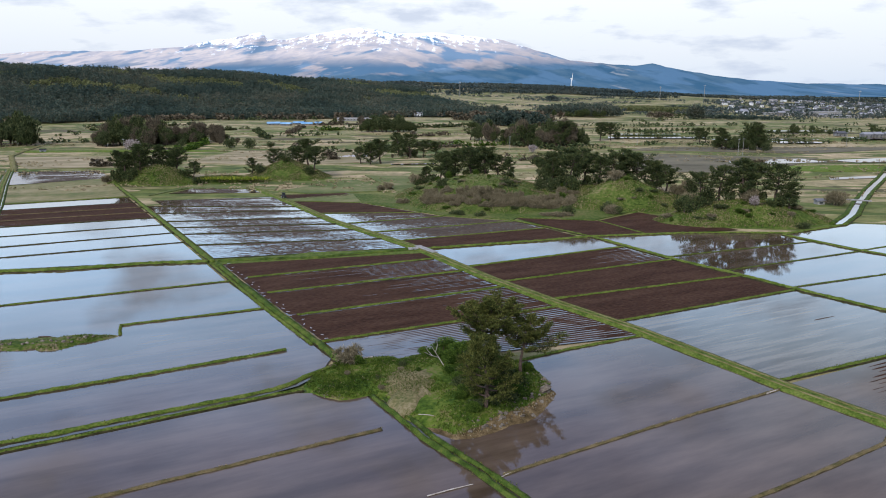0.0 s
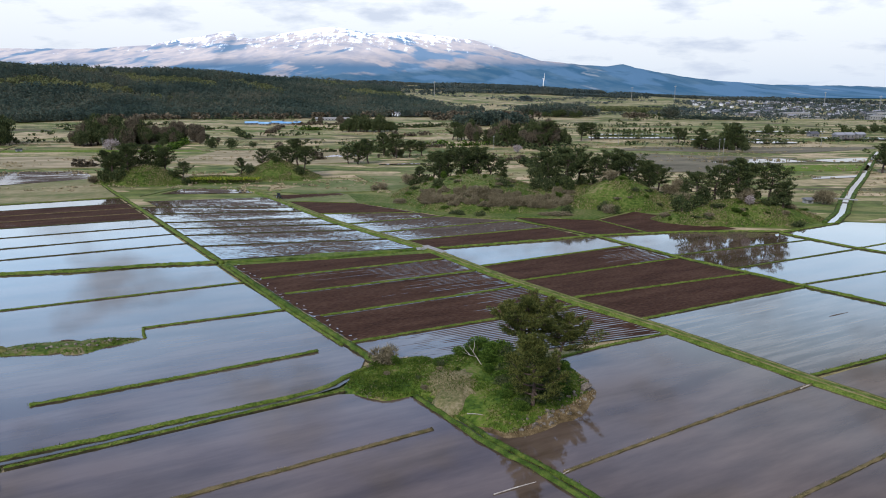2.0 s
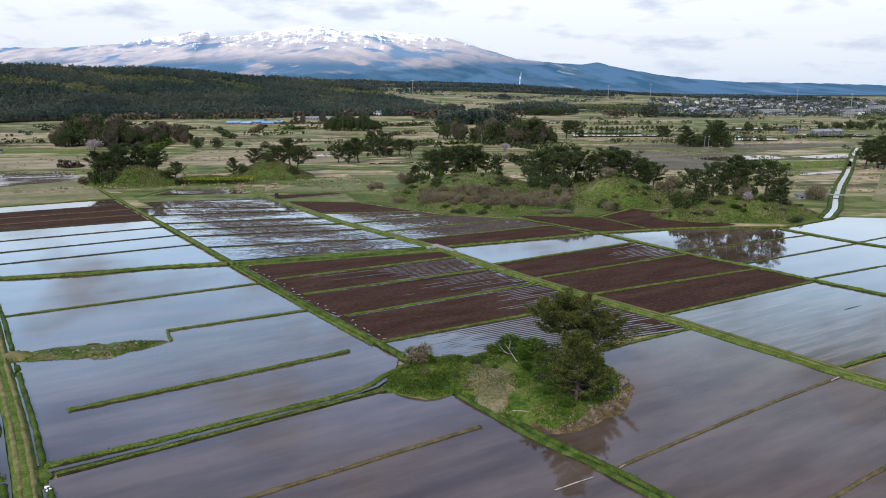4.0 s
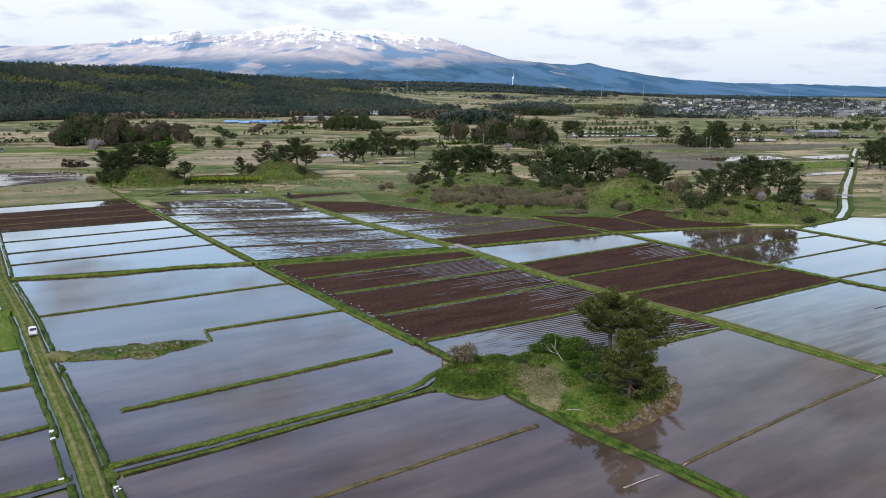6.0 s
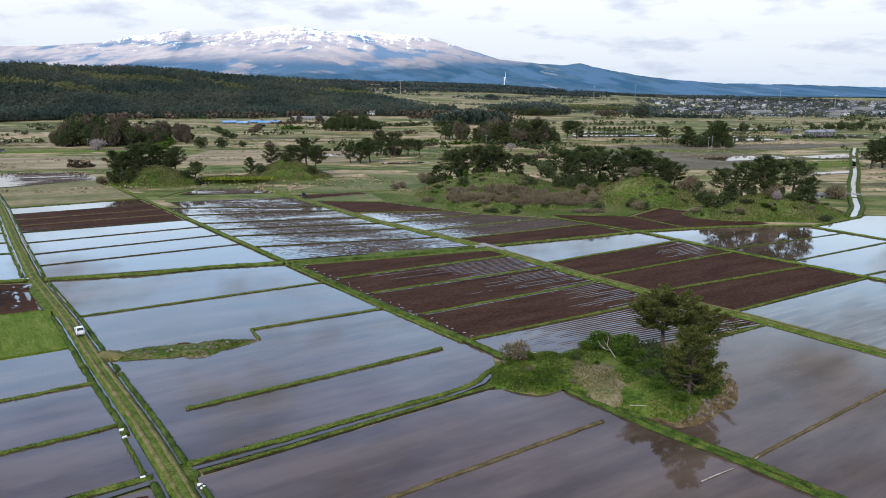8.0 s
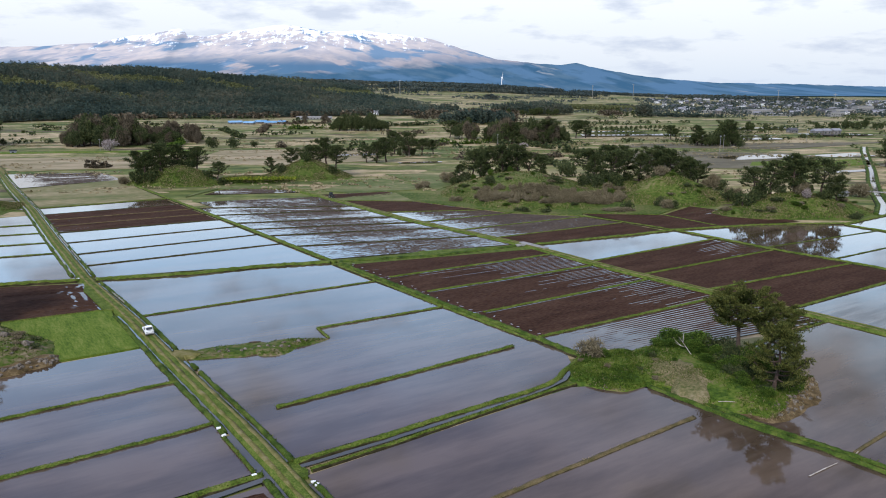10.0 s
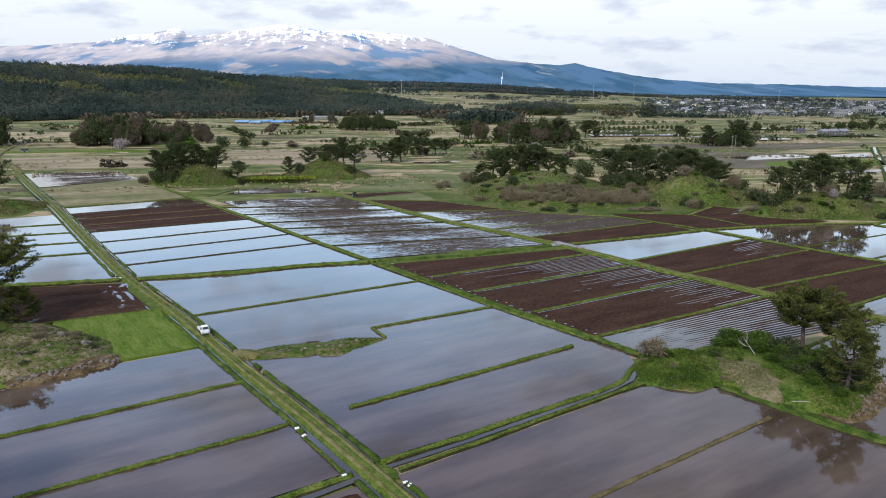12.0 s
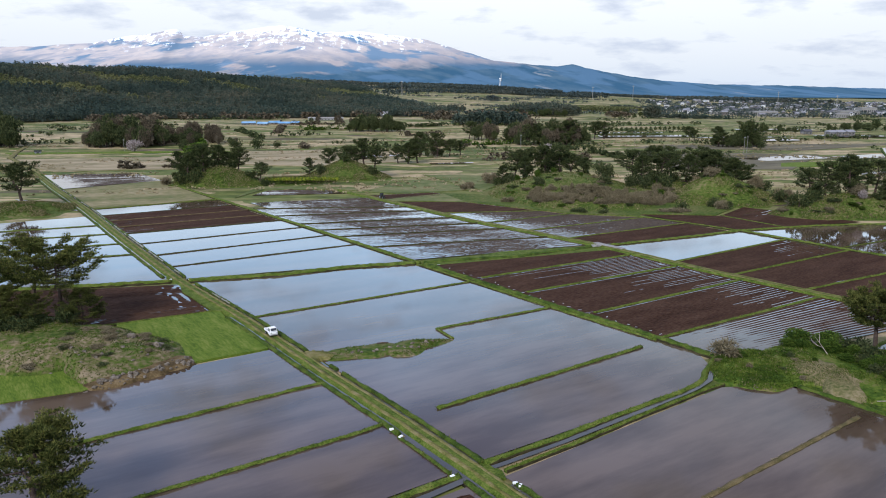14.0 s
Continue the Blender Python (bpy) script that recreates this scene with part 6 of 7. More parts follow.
for x, y, r, h, k in ((57, 277, 3.0, 4.0, "bare"), (59, 276, 2.6, 3.6, "leaf"), (-26, 300, 3, 2.5, "bare"), (43, 386, 6, 8, "leaf"), (34, 318, 4, 6, "leaf"), (88, 290, 4, 5.5, "leaf"), (92, 294, 4.5, 5.5, "bare"), (80, 262, 4.5, 5.5, "pine"),
                      (85, 264, 4, 5, "pine"), (104, 261, 2.6, 4.0, "blossom"), (104, 264, 4, 4, "bare"), (118, 250, 3.0, 2.6, "leaf"), (6, 270, 2.6, 2.2, "leaf"), (-4, 274, 2.4, 1.8, "leaf"), (40, 276, 3, 4, "leaf"),
                      (46, 311, 4.5, 6, "pine"), (38, 313, 4, 5, "leaf"), (-22, 350, 3, 4.5, "pine"), (-176, 358, 5, 6, "pine"), (-168, 356, 4.5, 6, "pine"), (-184, 364, 3.5, 4, "bare"), (155, 304, 5, 6.5, "bare"), (-40, 340, 2.5, 3, "bare"),
                      (-37, 345, 3, 3.5, "bare"), (-135, 360, 3.4, 4, "pine"), (112, 262, 3, 3.5, "pine"), (26, 290, 3, 2.5, "bare"), (62, 300, 4, 4, "bare"), (-10, 312, 3, 4, "leaf"), (18, 308, 3, 4, "leaf"),
                      (-7, 328, 2.4, 3.4, "fresh"), (6, 348, 2.4, 3.4, "fresh"), (-13, 346, 2.2, 3.0, "fresh"), (48, 405, 5.5, 7, "leaf"), (-24, 362, 4.5, 6, "bare"), (8, 293, 4.2, 4.2, "bare"), (41, 302, 2.0, 3.4, "fresh"), (62, 314, 4.2, 3.6, "bare"),
                      (66, 309, 3.4, 3.0, "bare"), (35, 271, 3.4, 1.9, "bare"), (39, 272, 3.0, 1.7, "bare"), (31, 272, 2.6, 1.6, "bare"), (-2, 272, 2.8, 2.2, "leaf"), (96, 326, 4.4, 5.0, "bare"), (104, 330, 3.8, 5.0, "leaf"), (106, 344, 4.6, 6, "bare"),
                      (87, 277, 3.6, 2.6, "leaf"), (92, 259, 3.2, 1.8, "leaf"), (99, 257, 3.0, 1.6, "fresh"), (134, 274, 3.0, 1.6, "bare"), (128, 268, 2.6, 1.4, "fresh"), (56, 283, 3.0, 4.2, "leaf")):
    bush(x, y, drop(x, y), r, h, k, int(abs(x)), {"bare": HL, "fresh": "yellow-green leafing shrub on a hillock", "leaf": "rounded green shrub on a hillock", "pine": "dark evergreen shrub below the pines", "blossom": "pale pink flowering shrub below pines"}[k], group="brush of the hillocks")
for i, (x, y) in enumerate([(-174, 364), (-166, 366), (-160, 370), (-152, 370), (-142, 362), (-110, 386), (-98, 392), (-84, 384), (-16, 353), (-6, 357), (2, 358), (10, 357), (18, 354), (41, 320), (47, 316), (54, 319), (68, 325), (76, 327), (84, 324), (90, 268), (98, 269), (105, 267), (112, 270), (116, 265)]):
    bush(x + random.gauss(0, 1), y + random.gauss(0, 1), drop(x, y), 3.0 + 1.6 * random.random(), 3.4 + 2.2 * random.random(), ("pine", "pine", "leaf")[i % 3], i, "dark evergreen undergrowth below the pines", group="brush of the hillocks")
fx, fy, rg = scatter(420, -136, -100, 372, 380, lambda x, y, r: r < 2, 21)
V = spikes(np.stack([fx, fy - 12, np.full(len(fx), 2.2)], 1), np.tile((0.0, 0.0, 1.0), (len(fx), 1)), 1.0, 0.35, 4, 0.6, rg)
tagged(new("rape_flowers", mesh_np("rape_flowers", V, tri_faces(V), MAT["yellow"])), "strip of yellow-green flowering plants", "flowers", kind="stuff")

# ---- the islet's own things ----
for x, y, r, h, k, lab in ((-19.3, 117.2, 3.0, 2.9, "bare", "leafless brown bush on the spit"), (-17, 116, 1.8, 1.6, "fresh", "low green bush on the spit"), (-21, 116.5, 1.6, 1.5, "fresh", "low green bush on the spit"),
                           (-0.5, 118.5, 4.0, 2.7, "fresh", "broad green bush behind the pines"), (3, 116, 3.2, 2.6, "leaf", "broad green bush behind the pines"), (1.5, 107, 2.6, 2.4, "fresh", "dense green bush under the pines"),
                           (4.5, 104, 3.0, 2.8, "fresh", "dense green bush under the pines"), (6.5, 107.5, 2.6, 2.6, "pine", "dark evergreen bush under the pines"), (1.0, 102.5, 1.8, 1.6, "fresh", "dense green bush under the pines"),
                           (8.5, 103, 2.2, 1.8, "fresh", "green bush above the stony shore"), (3.0, 110.5, 2.4, 2.6, "pine", "dark evergreen bush under the pines"), (-1.0, 115, 2.6, 2.6, "fresh", "broad green bush behind the pines"), (0.5, 112.5, 2.0, 2.0, "fresh", "broad green bush behind the pines"), (7.5, 111, 2.4, 2.4, "fresh", "broad green bush behind the pines"), (9.5, 107.5, 2.0, 1.6, "fresh", "green bush above the stony shore"), (2.6, 100.6, 1.6, 1.3, "fresh", "dense green bush under the pines")):
    bush(x, y, drop(x, y), r, h, k, int(abs(x * 3)), lab, group="bushes of the islet")

for x, y, r, h, k, lab in ((1.0, 103.0, 2.2, 1.7, "pine", "dark evergreen bush under the pines"), (3.4, 101.6, 2.2, 1.8, "pine", "dark evergreen bush under the pines"), (-0.6, 107.0, 2.3, 1.6, "fresh", "dense green bush under the pines"),
                           (5.6, 103.4, 2.4, 2.1, "pine", "dark evergreen bush under the pines"), (7.4, 101.2, 1.8, 1.3, "leaf", "dark leafy bush above the shore"), (1.4, 108.8, 2.4, 2.0, "pine", "dark evergreen bush under the pines"), (-1.2, 110.4, 2.0, 1.5, "fresh", "dense green bush under the pines"),
                           (0.2, 105.0, 1.9, 1.5, "leaf", "dark leafy bush under the pines"), (2.4, 98.4, 1.6, 1.2, "leaf", "dark leafy bush above the shore"), (-0.4, 100.6, 1.6, 1.1, "fresh", "low green bush on the islet"), (8.0, 105.6, 2.2, 1.9, "leaf", "dark leafy bush under the pines"),
                           (-5.2, 119.6, 2.6, 1.7, "fresh", "broad green bush behind the pines"), (-3.2, 121.5, 4.0, 2.3, "fresh", "broad green bush behind the pines"), (-6.0, 120.4, 2.0, 1.8, "fresh", "low green bush by the water"), 
                           
                           (1.6, 97.2, 1.8, 1.4, "fresh", "dense green bush under the pines"), (5.6, 100.6, 2.0, 1.6, "pine", "dark evergreen bush under the pines"), (2.6, 105.6, 2.4, 2.2, "pine", "dark evergreen bush under the pines"), (10.6, 113.6, 1.8, 1.4, "fresh", "green bush above the stony shore")):
    bush(x, y, drop(x, y), r, h, k, int(abs(x * 3)), lab, group="bushes of the islet")
for i in range(16):
    a = 6.283 * random.random()
    x, y = -3.5 + 9.5 * math.cos(a) * (0.8 + 0.25 * random.random()), 109 + 9.5 * math.sin(a) * (0.8 + 0.25 * random.random())
    if drop(x, y) > 0.5 and not (-12 < x < 2 and y < 112):
        bush(x, y, drop(x, y), 0.5 + 0.9 * random.random(), 0.4 + 0.8 * random.random(), ("fresh", "leaf", "bare", "fresh")[i % 4], i, ("low fresh green bush on the islet", "low dark green bush on the islet", "low brown brush on the islet", "low fresh green bush on the islet")[i % 4], group="bushes of the islet")
for i in range(14):
    x, y = -18 + 4.0 * random.gauss(0, 1), 112 + 4.2 * random.gauss(0, 1)
    if drop(x, y) > 0.4:
        bush(x, y, drop(x, y), 0.4 + 0.6 * random.random(), 0.3 + 0.5 * random.random(), ("fresh", "bare")[i % 3 == 2], i, ("low fresh green bush on the spit", "low brown brush on the spit")[i % 3 == 2], group="bushes of the islet")

for i in range(13):
    x, y = -158 + 20 * random.random(), 131 + 11 * random.random()
    if drop(x, y) > 0.3:
        bush(x, y, drop(x, y), 1.8 + 1.8 * random.random(), 2.2 + 2.4 * random.random(), ("pine", "leaf", "pine")[i % 3], i, ("dark evergreen undergrowth on the stony hillock", "dark leafy undergrowth on the stony hillock", "dark evergreen undergrowth on the stony hillock")[i % 3], group="brush of the stony hillock")

rock_meshes = []
for i in range(5):
    bm = bmesh.new()
    bmesh.ops.create_icosphere(bm, subdivisions=2, radius=1.0)
    for v in bm.verts:
        d = v.co.normalized()
        k = 0.75 + 0.5 * noise.noise(d * 1.7 + Vector((i * 9.1, 0, 0))) + 0.12 * noise.noise(d * 5 + Vector((0, i * 3.3, 0)))
        v.co = Vector((d.x * k * 1.2, d.y * k, d.z * k * 0.7))
    me = bpy.data.meshes.new("stone")
    bm.to_mesh(me)
    bm.free()
    me.materials.append(MAT["stone"])
    rock_meshes.append(me)


def stone(x, y, r, i, label="rough grey-brown stone on the grass", group="stones"):
    ob = tagged(new("stone", rock_meshes[i % 5]), label, "stone", group)
    ob.matrix_world = Matrix.LocRotScale((x, y, drop(x, y) + r * 0.15), Euler((random.random() * 0.6, random.random() * 0.6, random.random() * 6.3)), (r, r, r))
    return ob


def shore_stones(pts, n, rmin, rmax, spread, label):
    p = resample(pts, 0.2)
    for i in range(n):
        q = p[int(random.random() * (len(p) - 1))]
        stone(q[0] + random.gauss(0, spread), q[1] + random.gauss(0, spread), rmin + (rmax - rmin) * random.random() ** 2, i, label)


shore_stones([(1, 92.5), (6, 96.3), (11.5, 102.3), (13.6, 107), (12.3, 113)], 112, 0.10, 0.46, 0.9, "rough stone on the islet's washed-out shore")
stone(13.0, 106.2, 1.3, 1, "large dark boulder at the islet's shore")
stone(2.0, 111.6, 0.9, 2, "pale boulder under the pines")
shore_stones([(-24, 104.8), (-20, 103), (-15.5, 102.6), (-12.6, 104)], 16, 0.12, 0.28, 0.4, "small stone on the spit's rim")
shore_stones([(-112.4, 122.2), (-115.5, 118.6), (-119.4, 115.2), (-125.4, 110.9)], 84, 0.18, 0.6, 0.8, "rough stone in the hillock's shore wall")
shore_stones([(-116, 128), (-122, 121), (-130, 119), (-136, 122)], 24, 0.2, 0.5, 2.2, "rough stone lying on the hillock")
stone(-118.8, 127.0, 1.25, 0, "large pale boulder on the hillock")
stone(-124.5, 130.0, 1.0, 3, "large pale boulder on the hillock")
shore_stones([(-86, 123.2), (-80, 124.4), (-72, 127.5), (-69, 130.2)], 34, 0.16, 0.45, 0.7, "small stone on the narrow islet")
for i in range(20):
    x, y = -138 + 24 * random.random(), 117 + 18 * random.random()
    bush(x, y, drop(x, y), 0.8 + 0.9 * random.random(), 0.4 + 0.5 * random.random(), ("bare", "leaf", "bare")[i % 3], i, ("low brown brush on the stony hillock", "low green brush on the stony hillock")[i % 3 == 1], group="brush of the stony hillock")

# bleached dead tree and logs
MAT["dead"] = material("bleached_wood", [(0.22, 0.19, 0.16), (0.32, 0.28, 0.24), (0.44, 0.4, 0.35)], 2.0, 0.9)


def dead_tree(x, y, z):
    ob = tagged(new("dead_tree"), "bleached leafless dead tree leaning over grass", "tree")
    ob.location = (x, y, z)
    for pts, r in (([(0, 0, -0.2), (-1.0, 0.5, 1.3), (-2.2, 1.0, 3.0)], 0.085), ([(-0.9, 0.45, 1.2), (-2.2, 0.1, 1.7), (-3.4, -0.2, 2.4)], 0.055), ([(-1.5, 0.7, 2.0), (-1.2, 1.3, 3.0), (-1.3, 1.6, 3.8)], 0.06), ([(-2.0, 0.2, 1.6), (-2.8, 0.7, 2.3), (-3.2, 0.8, 3.0)], 0.05)):
        v, f = tube(pts, [r, r * 0.7, r * 0.25], 6)
        under(new("branch", mesh_np("branch", v, f, MAT["dead"], True)), ob)


dead_tree(-2.9, 113.4, drop(-2.9, 113.4))


def log(x0, y0, x1, y1, r, z=0.12, label="pale fallen trunk on the grass", mat="dead"):
    z0, z1 = drop(x0, y0) + z, drop(x1, y1) + z
    v, f = tube([(x0, y0, z0), ((x0 + x1) / 2, (y0 + y1) / 2, (z0 + z1) / 2 + 0.05), (x1, y1, z1)], [r, r * 0.9, r * 0.6], 7)
    tagged(new("log", mesh_np("log", v, f, MAT[mat], True)), label, "log", "logs")


log(-6.1, 96.4, -3.9, 95.7, 0.07)
log(47.7, 107.3, 51.0, 109.4, 0.14, 0.35, "pale plank at the end of a thin levee")
log(5.0, 80.9, 7.8, 83.2, 0.10, 0.35, "pale pipe at the end of a thin levee")
log(-3.8, 76.4, 1.6, 79.2, 0.09, 0.35, "pale pipe lying by the ditch bank")
log(-18.2, 118.6, -15.6, 119.2, 0.16)
log(-80.5, 128.0, -78.4, 128.5, 0.16, 0.1, "dark weathered log on the narrow islet", "bark")

# ---- vehicles, concrete, small works ----


def box(x0, x1, y0, y1, z0, z1, bevel=0.04):
    bm = bmesh.new()
    bmesh.ops.create_cube(bm, size=1)
    for v in bm.verts:
        v.co = Vector(((x0 + x1) / 2 + v.co.x * (x1 - x0), (y0 + y1) / 2 + v.co.y * (y1 - y0), (z0 + z1) / 2 + v.co.z * (z1 - z0)))
    if bevel:
        bmesh.ops.bevel(bm, geom=bm.edges[:], offset=bevel, segments=2, affect="EDGES")
    return bm


def wheel_of(ob, x, y, r, w):
    bm = bmesh.new()
    bmesh.ops.create_cone(bm, cap_ends=True, segments=20, radius1=r, radius2=r, depth=w, matrix=pose(x, y, r, 90, 0, 90))
    t = part("wheel", bm, MAT["dark"], ob, "black tyre")
    bm = bmesh.new()
    bmesh.ops.create_cone(bm, cap_ends=True, segments=16, radius1=r * 0.55, radius2=r * 0.5, depth=w + 0.03, matrix=pose(x, y, r, 90, 0, 90))
    part("rim", bm, MAT["steel"], t)


def kei_truck(m):
    ob = tagged(new("small_truck"), "small white pickup truck parked on the grass road", "truck")
    bm = box(-0.72, 0.72, -1.68, -0.35, 0.35, 1.0, 0.07)
    part("cab_base", bm, MAT["white"], ob)
    bm = box(-0.70, 0.70, -1.60, -0.38, 1.0, 1.76, 0.10)
    for v in bm.verts:
        if v.co.z > 1.4:
            v.co.x *= 0.86
            if v.co.y < -1.0:
                v.co.y += 0.38
    part("cab", bm, MAT["white"], ob)
    bm = bmesh.new()
    bm.faces.new([bm.verts.new(q) for q in ((-0.60, -1.615, 1.05), (0.60, -1.615, 1.05), (0.52, -1.315, 1.62), (-0.52, -1.315, 1.62))])
    part("windscreen", bm, MAT["glass"], ob)
    for s in (-1, 1):
        bm = bmesh.new()
        bm.faces.new([bm.verts.new(q) for q in ((s * 0.715, -1.40, 1.06), (s * 0.715, -0.50, 1.06), (s * 0.63, -0.55, 1.58), (s * 0.63, -1.15, 1.58))])
        part("side_window", bm, MAT["glass"], ob)
        part("headlight", box(s * 0.55 - 0.13, s * 0.55 + 0.13, -1.71, -1.66, 0.66, 0.82, 0.01), MAT["steel"], ob)
        part("side_board", box(s * 0.70 - 0.025, s * 0.70 + 0.025, -0.30, 1.66, 0.66, 0.98, 0.01), MAT["white"], ob)
        for y in (-1.15, 0.95):
            wheel_of(ob, s * 0.62, y, 0.27, 0.16)
    part("cargo_floor", box(-0.70, 0.70, -0.30, 1.66, 0.60, 0.66, 0.01), MAT["steel"], ob)
    part("tailboard", box(-0.70, 0.70, 1.63, 1.68, 0.66, 0.98, 0.01), MAT["white"], ob)
    part("cab_guard", box(-0.66, 0.66, -0.34, -0.30, 0.66, 1.55, 0.01), MAT["white"], ob)
    part("bumper", box(-0.70, 0.70, -1.74, -1.66, 0.36, 0.56, 0.02), MAT["concrete"], ob)
    part("chassis", box(-0.45, 0.45, -1.5, 1.6, 0.30, 0.60, 0.02), MAT["dark"], ob)
    ob.matrix_world = m
    return ob


kei_truck(pose(*LINE_L(134.4, 0.1), 0.50, 0, 0, 29))


def tractor(m):
    ob = tagged(new("tractor"), "small dark tractor standing on the farm road", "tractor")
    part("bonnet", box(-0.35, 0.35, -1.6, -0.2, 0.6, 1.25, 0.08), MAT["dark"], ob)
    part("cabin", box(-0.6, 0.6, -0.2, 1.1, 0.9, 2.1, 0.10), MAT["glass"], ob)
    part("roof", box(-0.68, 0.68, -0.3, 1.2, 2.1, 2.25, 0.05), MAT["dark"], ob)
    for s in (-1, 1):
        wheel_of(ob, s * 0.7, 0.6, 0.62, 0.34)
        wheel_of(ob, s * 0.55, -1.15, 0.36, 0.24)
    ob.matrix_world = m


tractor(pose(*LINE_R(309.5, 0.8), 0.48, 0, 0, 35))


def block(name, m, sx, sy, sz, mat, label, cat, group=""):
    bm = box(-sx / 2, sx / 2, -sy / 2, sy / 2, 0, sz, min(sx, sy, sz) * 0.12)
    me = bpy.data.meshes.new(name)
    bm.to_mesh(me)
    bm.free()
    me.materials.append(MAT[mat])
    ob = tagged(new(name, me), label, cat, group)
    ob.matrix_world = m
    return ob


block("slab_bridge", pose(-11.2, 208.7, 0.40, 0, 0, 32.5), 2.0, 11.0, 0.22, "concrete", "grey concrete slab bridging the ditch on the road", "bridge")
for x, y in ((-14.2, 209.4), (-15.8, 209.0)):
    block("culvert_block", pose(x, y, 0.2, 0, 0, 20), 1.4, 1.2, 0.6, "concrete", "grey concrete culvert head beside the road", "culvert", "culverts")
for x, y, a in ((-78.4, 93.9, 20), (-77.2, 91.7, 50), (-71.3, 81.0, 30), (-64.0, 78.9, 10), (-63.5, 78.3, 70), (-130.8, 177.8, 30), (-126.2, 177.6, 0)):
    block("water_gate", pose(x, y, 0.22, 0, 0, a), 0.6, 0.36, 0.22, "white", "white plastic water inlet at a paddy's corner", "water gate", "water gates")
# concrete flume edges along the upper road
y = 372.0
while y > 158:
    for o in (-2.45, 2.3):
        if random.random() < 0.72 and (y > 186 or (o > 0 and y < 172)):
            a, b_ = LINE_L(y, o), LINE_L(y - 4.2, o)
            ang = math.degrees(math.atan2(b_[1] - a[1], b_[0] - a[0]))
            block("flume_edge", pose((a[0] + b_[0]) / 2, (a[1] + b_[1]) / 2, 0.14, 0, 0, ang), math.dist(a, b_) * 0.94, 0.34, 0.30, "concrete", "pale concrete flume edge along the road", "flume", "flume edges")
    y -= 4.6
# white specks along the ploughed fields' margin, as thin steel slabs
for i in range(26):
    yy = 190 - i * 2.4 + random.gauss(0, 0.3)
    x, _ = LINE_M(yy, 3.0 + random.gauss(0, 0.5))
    block("water_puddle", pose(x, yy, 0.10, 0, 0, 30 * i), 0.5 + 0.4 * random.random(), 0.2, 0.03, "steel", "small shining speck at the ploughed margin", "puddle", "puddles")

# canal on the right
CANAL = [(133, 257), (150, 280), (168, 310), (195, 352), (230, 404), (275, 474), (318, 540), (345, 580)]
V, F = strip(CANAL, [(-1.15, 0.05), (1.15, 0.05)], 2.0, 0.45, 0)
tagged(new("canal", mesh_np("canal", V, F, MAT["water"])), "straight canal reflecting bright sky", "canal", kind="structure")
for o in (-1.7, 1.7):
    bank([(x + o, y - o * 0.62) for x, y in CANAL], 1.9, 0.6, "grass_dark", "field_bank", "dark grassy bank along the canal", "bank", 1.5)
block("foot_bridge", pose(168.5, 311, 0.7, 0, 0, -32), 9.5, 2.0, 0.35, "concrete", "small concrete bridge across the canal", "bridge")
bank([(-262, 410), (-290, 455), (-326, 510), (-345, 560), (-375, 650)], 4.0, 0.35, "track", "field_track", "pale dirt track running over the plain", "track", 3.0)

# ---- buildings ----


def house(x, y, w, d, h, roof_h, turn, roof="roof_grey", wall="wall", label="small house with a pitched roof", group="houses of the town", name="house"):
    ob = tagged(new(name), label, "house", group)
    ob.matrix_world = pose(x, y, float(land(x, y)) - 0.3, 0, 0, turn)
    part("wall", box(-w / 2, w / 2, -d / 2, d / 2, 0, h, 0), MAT[wall], ob)
    bm = bmesh.new()
    e = 0.5
    a = [bm.verts.new(q) for q in ((-w / 2 - e, -d / 2 - e, h), (w / 2 + e, -d / 2 - e, h), (w / 2 + e, d / 2 + e, h), (-w / 2 - e, d / 2 + e, h), (-w / 2 - e, 0, h + roof_h), (w / 2 + e, 0, h + roof_h))]
    for q in ((0, 1, 5, 4), (2, 3, 4, 5), (1, 2, 5), (3, 0, 4), (3, 2, 1, 0)):
        bm.faces.new([a[i] for i in q])
    part("roof", bm, MAT[roof], ob)
    n = max(1, int(w / 4))
    for i in range(n):
        cx = -w / 2 + (i + 0.5) * w / n
        part("window", box(cx - 0.8, cx + 0.8, -d / 2 - 0.05, -d / 2 + 0.05, h * 0.35, h * 0.7, 0), MAT["glass"], ob)
    return ob


for x, y, w, d, a in ((-232, 876, 15, 8, 22), (-214, 866, 12, 7, -12), (-203, 884, 14, 7, 30), (-190, 870, 13, 7, 4), (-178, 880, 9, 6, -20)):
    house(x, y, w, d, 2.2, 1.9, a, "blue_roof", "weathered", "low farm shed roofed with blue sheets", "farm sheds", "shed")
house(-150, 985, 46, 10, 2.6, 1.6, 3, "concrete", "concrete", "long pale greenhouse at the forest's foot", "greenhouses", "greenhouse")
house(-72, 1105, 12, 8, 4.5, 3, 10, "roof_grey", "white", "white farmhouse below the wooded hill", "farmhouses")
house(-88, 1110, 7, 6, 3.5, 2, 10, "roof_grey", "white", "small white outbuilding below the wooded hill", "farmhouses")
house(-325, 548, 4, 3, 2.0, 0.8, 20, "dark", "roof_grey", "small dark field shed on the plain", "farm sheds", "shed")
house(150, 307, 3.4, 2.6, 2.0, 0.8, 10, "roof_grey", "concrete", "small grey hut behind the hillock", "farm sheds", "shed")
rt = random.Random(4)
for i in range(300):
    y = 1240 + 1250 * rt.random()
    x = y * (0.33 + 0.37 * rt.random()) + 30
    w = 7 + 5 * rt.random()
    house(x, y, w, 6 + 2 * rt.random(), 4.0 + 2.0 * rt.random(), 2 + rt.random(), rt.random() * 180, label="small town house with a grey roof")
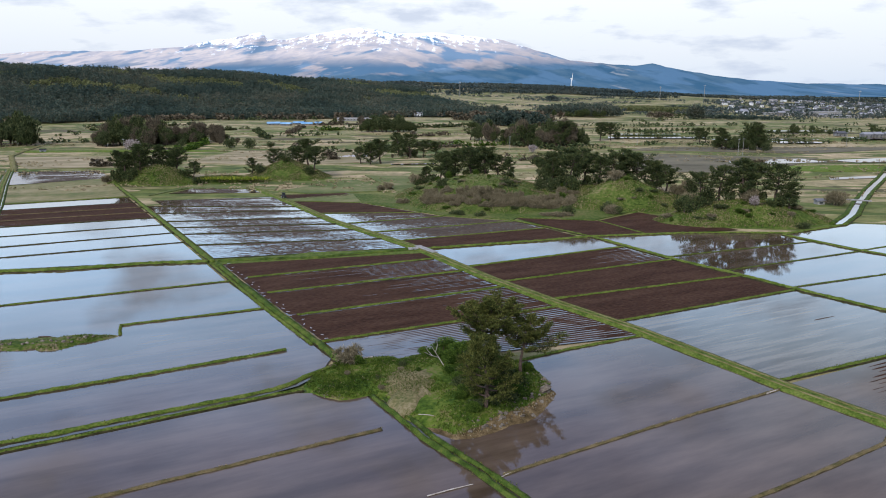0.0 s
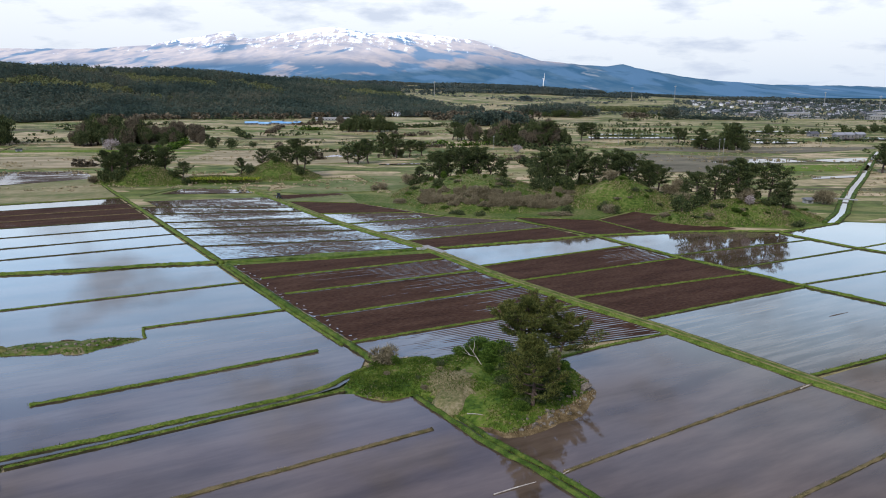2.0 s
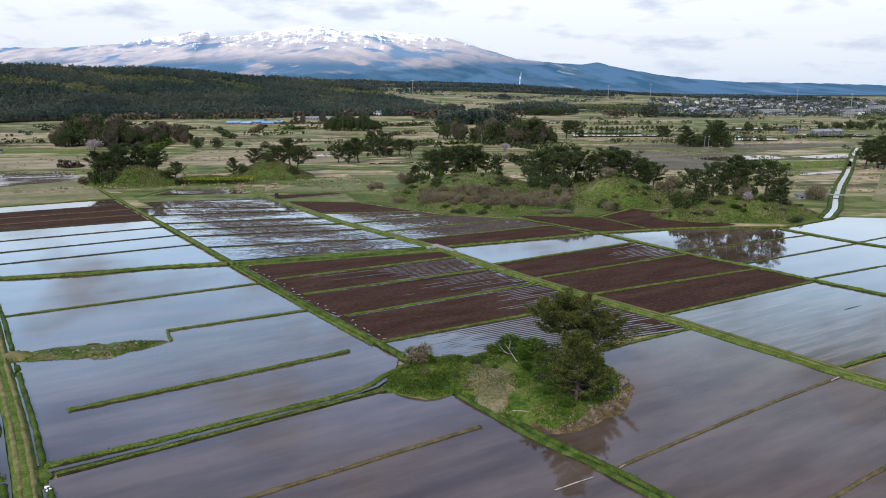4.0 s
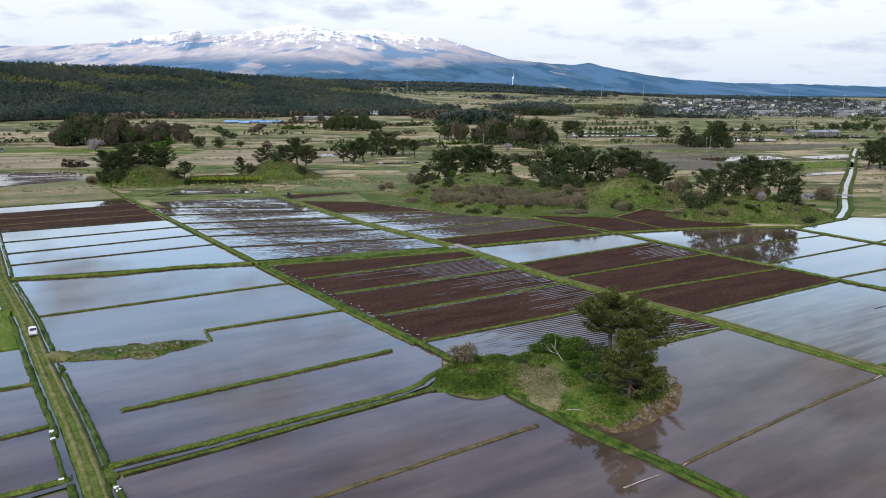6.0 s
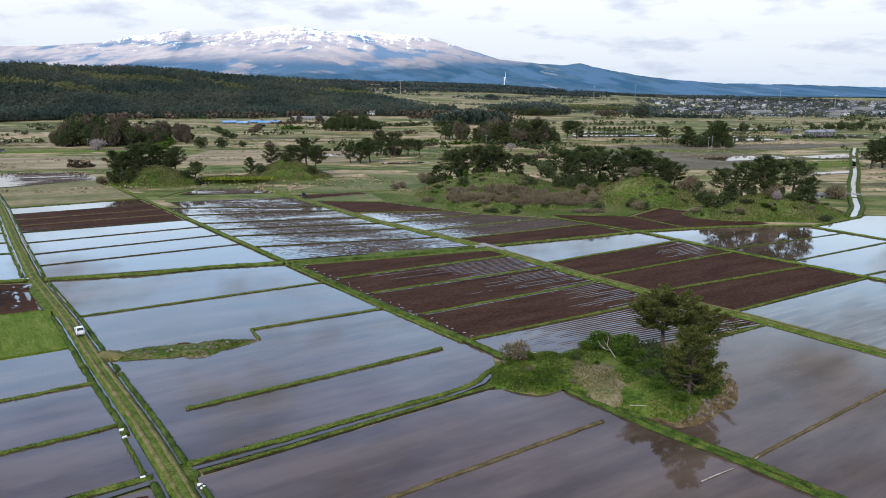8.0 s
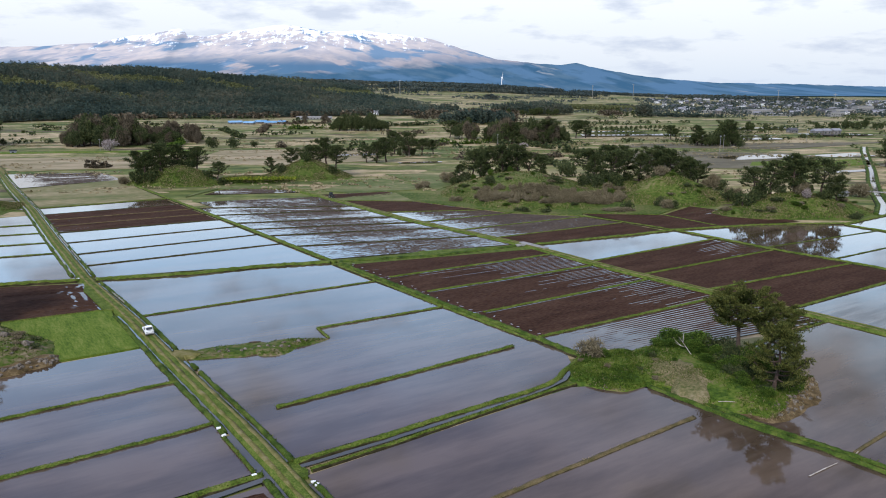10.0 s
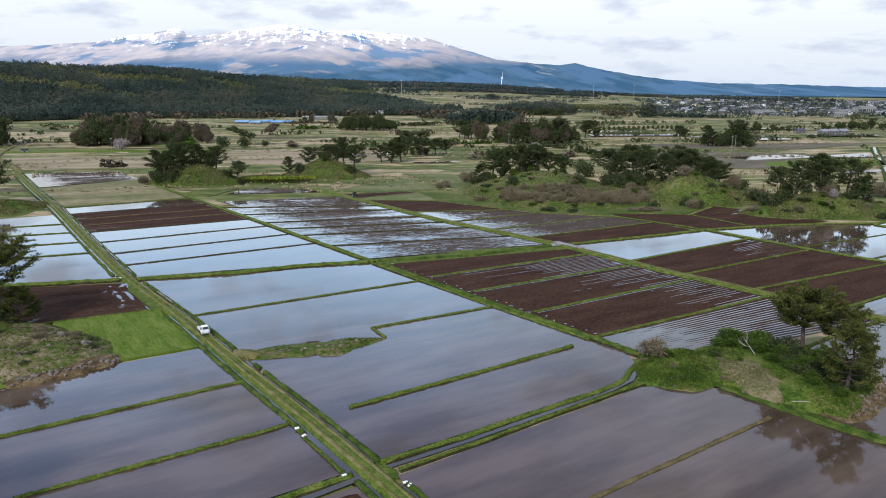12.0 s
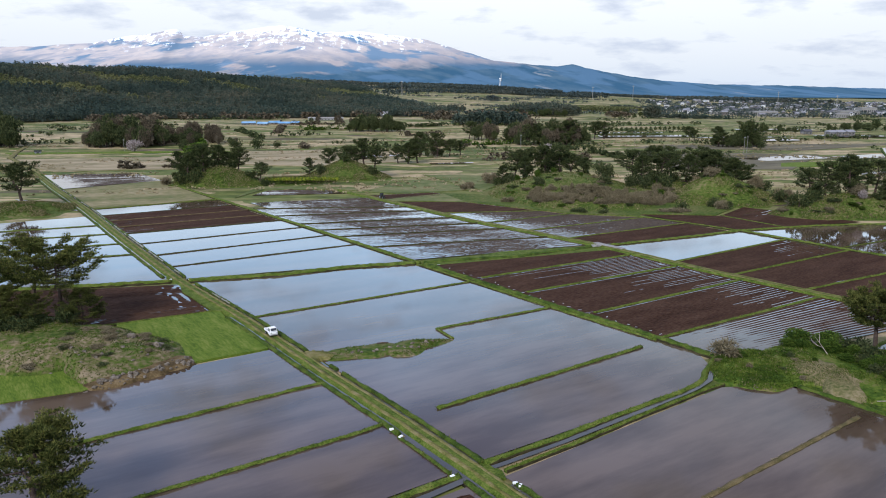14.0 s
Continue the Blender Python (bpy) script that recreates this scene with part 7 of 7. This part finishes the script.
for x, y, w, d, h in ((622, 1289, 46, 22, 8), (560, 1310, 70, 20, 4), (770, 1270, 40, 18, 9), (850, 1330, 34, 16, 13), (700, 1180, 26, 14, 7), (900, 1290, 30, 20, 11), (640, 1240, 60, 14, 4)):
    house(x, y, w, d, h, 1.0, 6, "concrete", "concrete", "large pale hall in the town", "large buildings of the town", "hall")
for x, y in ((400, 740), (412, 744), (426, 748), (380, 752)):
    house(x, y, 10, 7, 3.6, 2.2, 15, wall="weathered", label="farmhouse with a dark roof among trees", group="farmhouses")


def turbine(x, y, h):
    ob = tagged(new("wind_turbine"), "slim white wind turbine with three blades", "wind turbine")
    ob.location = (x, y, float(land(x, y)))
    ob.rotation_euler = (0, 0, radians(72))
    v, f = tube([(0, 0, -2), (0, 0, h / 2), (0, 0, h)], [2.0, 1.6, 1.1], 10)
    under(new("tower", mesh_np("tower", v, f, MAT["white"], True)), ob)
    part("nacelle", box(-1.5, 1.5, -4, 4, h - 1.2, h + 1.8, 0.3), MAT["white"], ob)
    for k in range(3):
        a = radians(92 + 120 * k)
        v, f = tube([(0, -4.5, h), (math.cos(a) * h * 0.25, -4.5, h + math.sin(a) * h * 0.25), (math.cos(a) * h * 0.5, -4.5, h + math.sin(a) * h * 0.5)], [0.8, 0.9, 0.25], 6)
        under(new("blade", mesh_np("blade", v, f, MAT["white"], True)), ob)


turbine(466, 3300, 50)


def pole(x, y, h, r=0.16, label="grey utility pole in a field", name="utility_pole"):
    ob = tagged(new(name), label, "pole", "poles")
    ob.location = (x, y, float(land(x, y)))
    v, f = tube([(0, 0, -0.5), (0, 0, h * 0.5), (0, 0, h)], [r, r * 0.85, r * 0.6], 7)
    under(new("shaft", mesh_np("shaft", v, f, MAT["concrete"], True)), ob)
    part("crossarm", box(-r * 5, r * 5, -r * 0.6, r * 0.6, h * 0.92, h * 0.92 + r, 0), MAT["steel"], ob)


for x, y, h in ((200, 538, 13), (206, 545, 13), (-272, 570, 9), (36, 590, 11), (-62, 480, 9), (330, 640, 12), (150, 640, 11)):
    pole(x, y, h)
for x, y, h in ((-17, 1990, 42), (771, 2411, 46), (600, 2300, 40), (1050, 2000, 44), (900, 1500, 36)):
    pole(x, y, h, 0.8, "tall pale mast on a far hill", "mast")
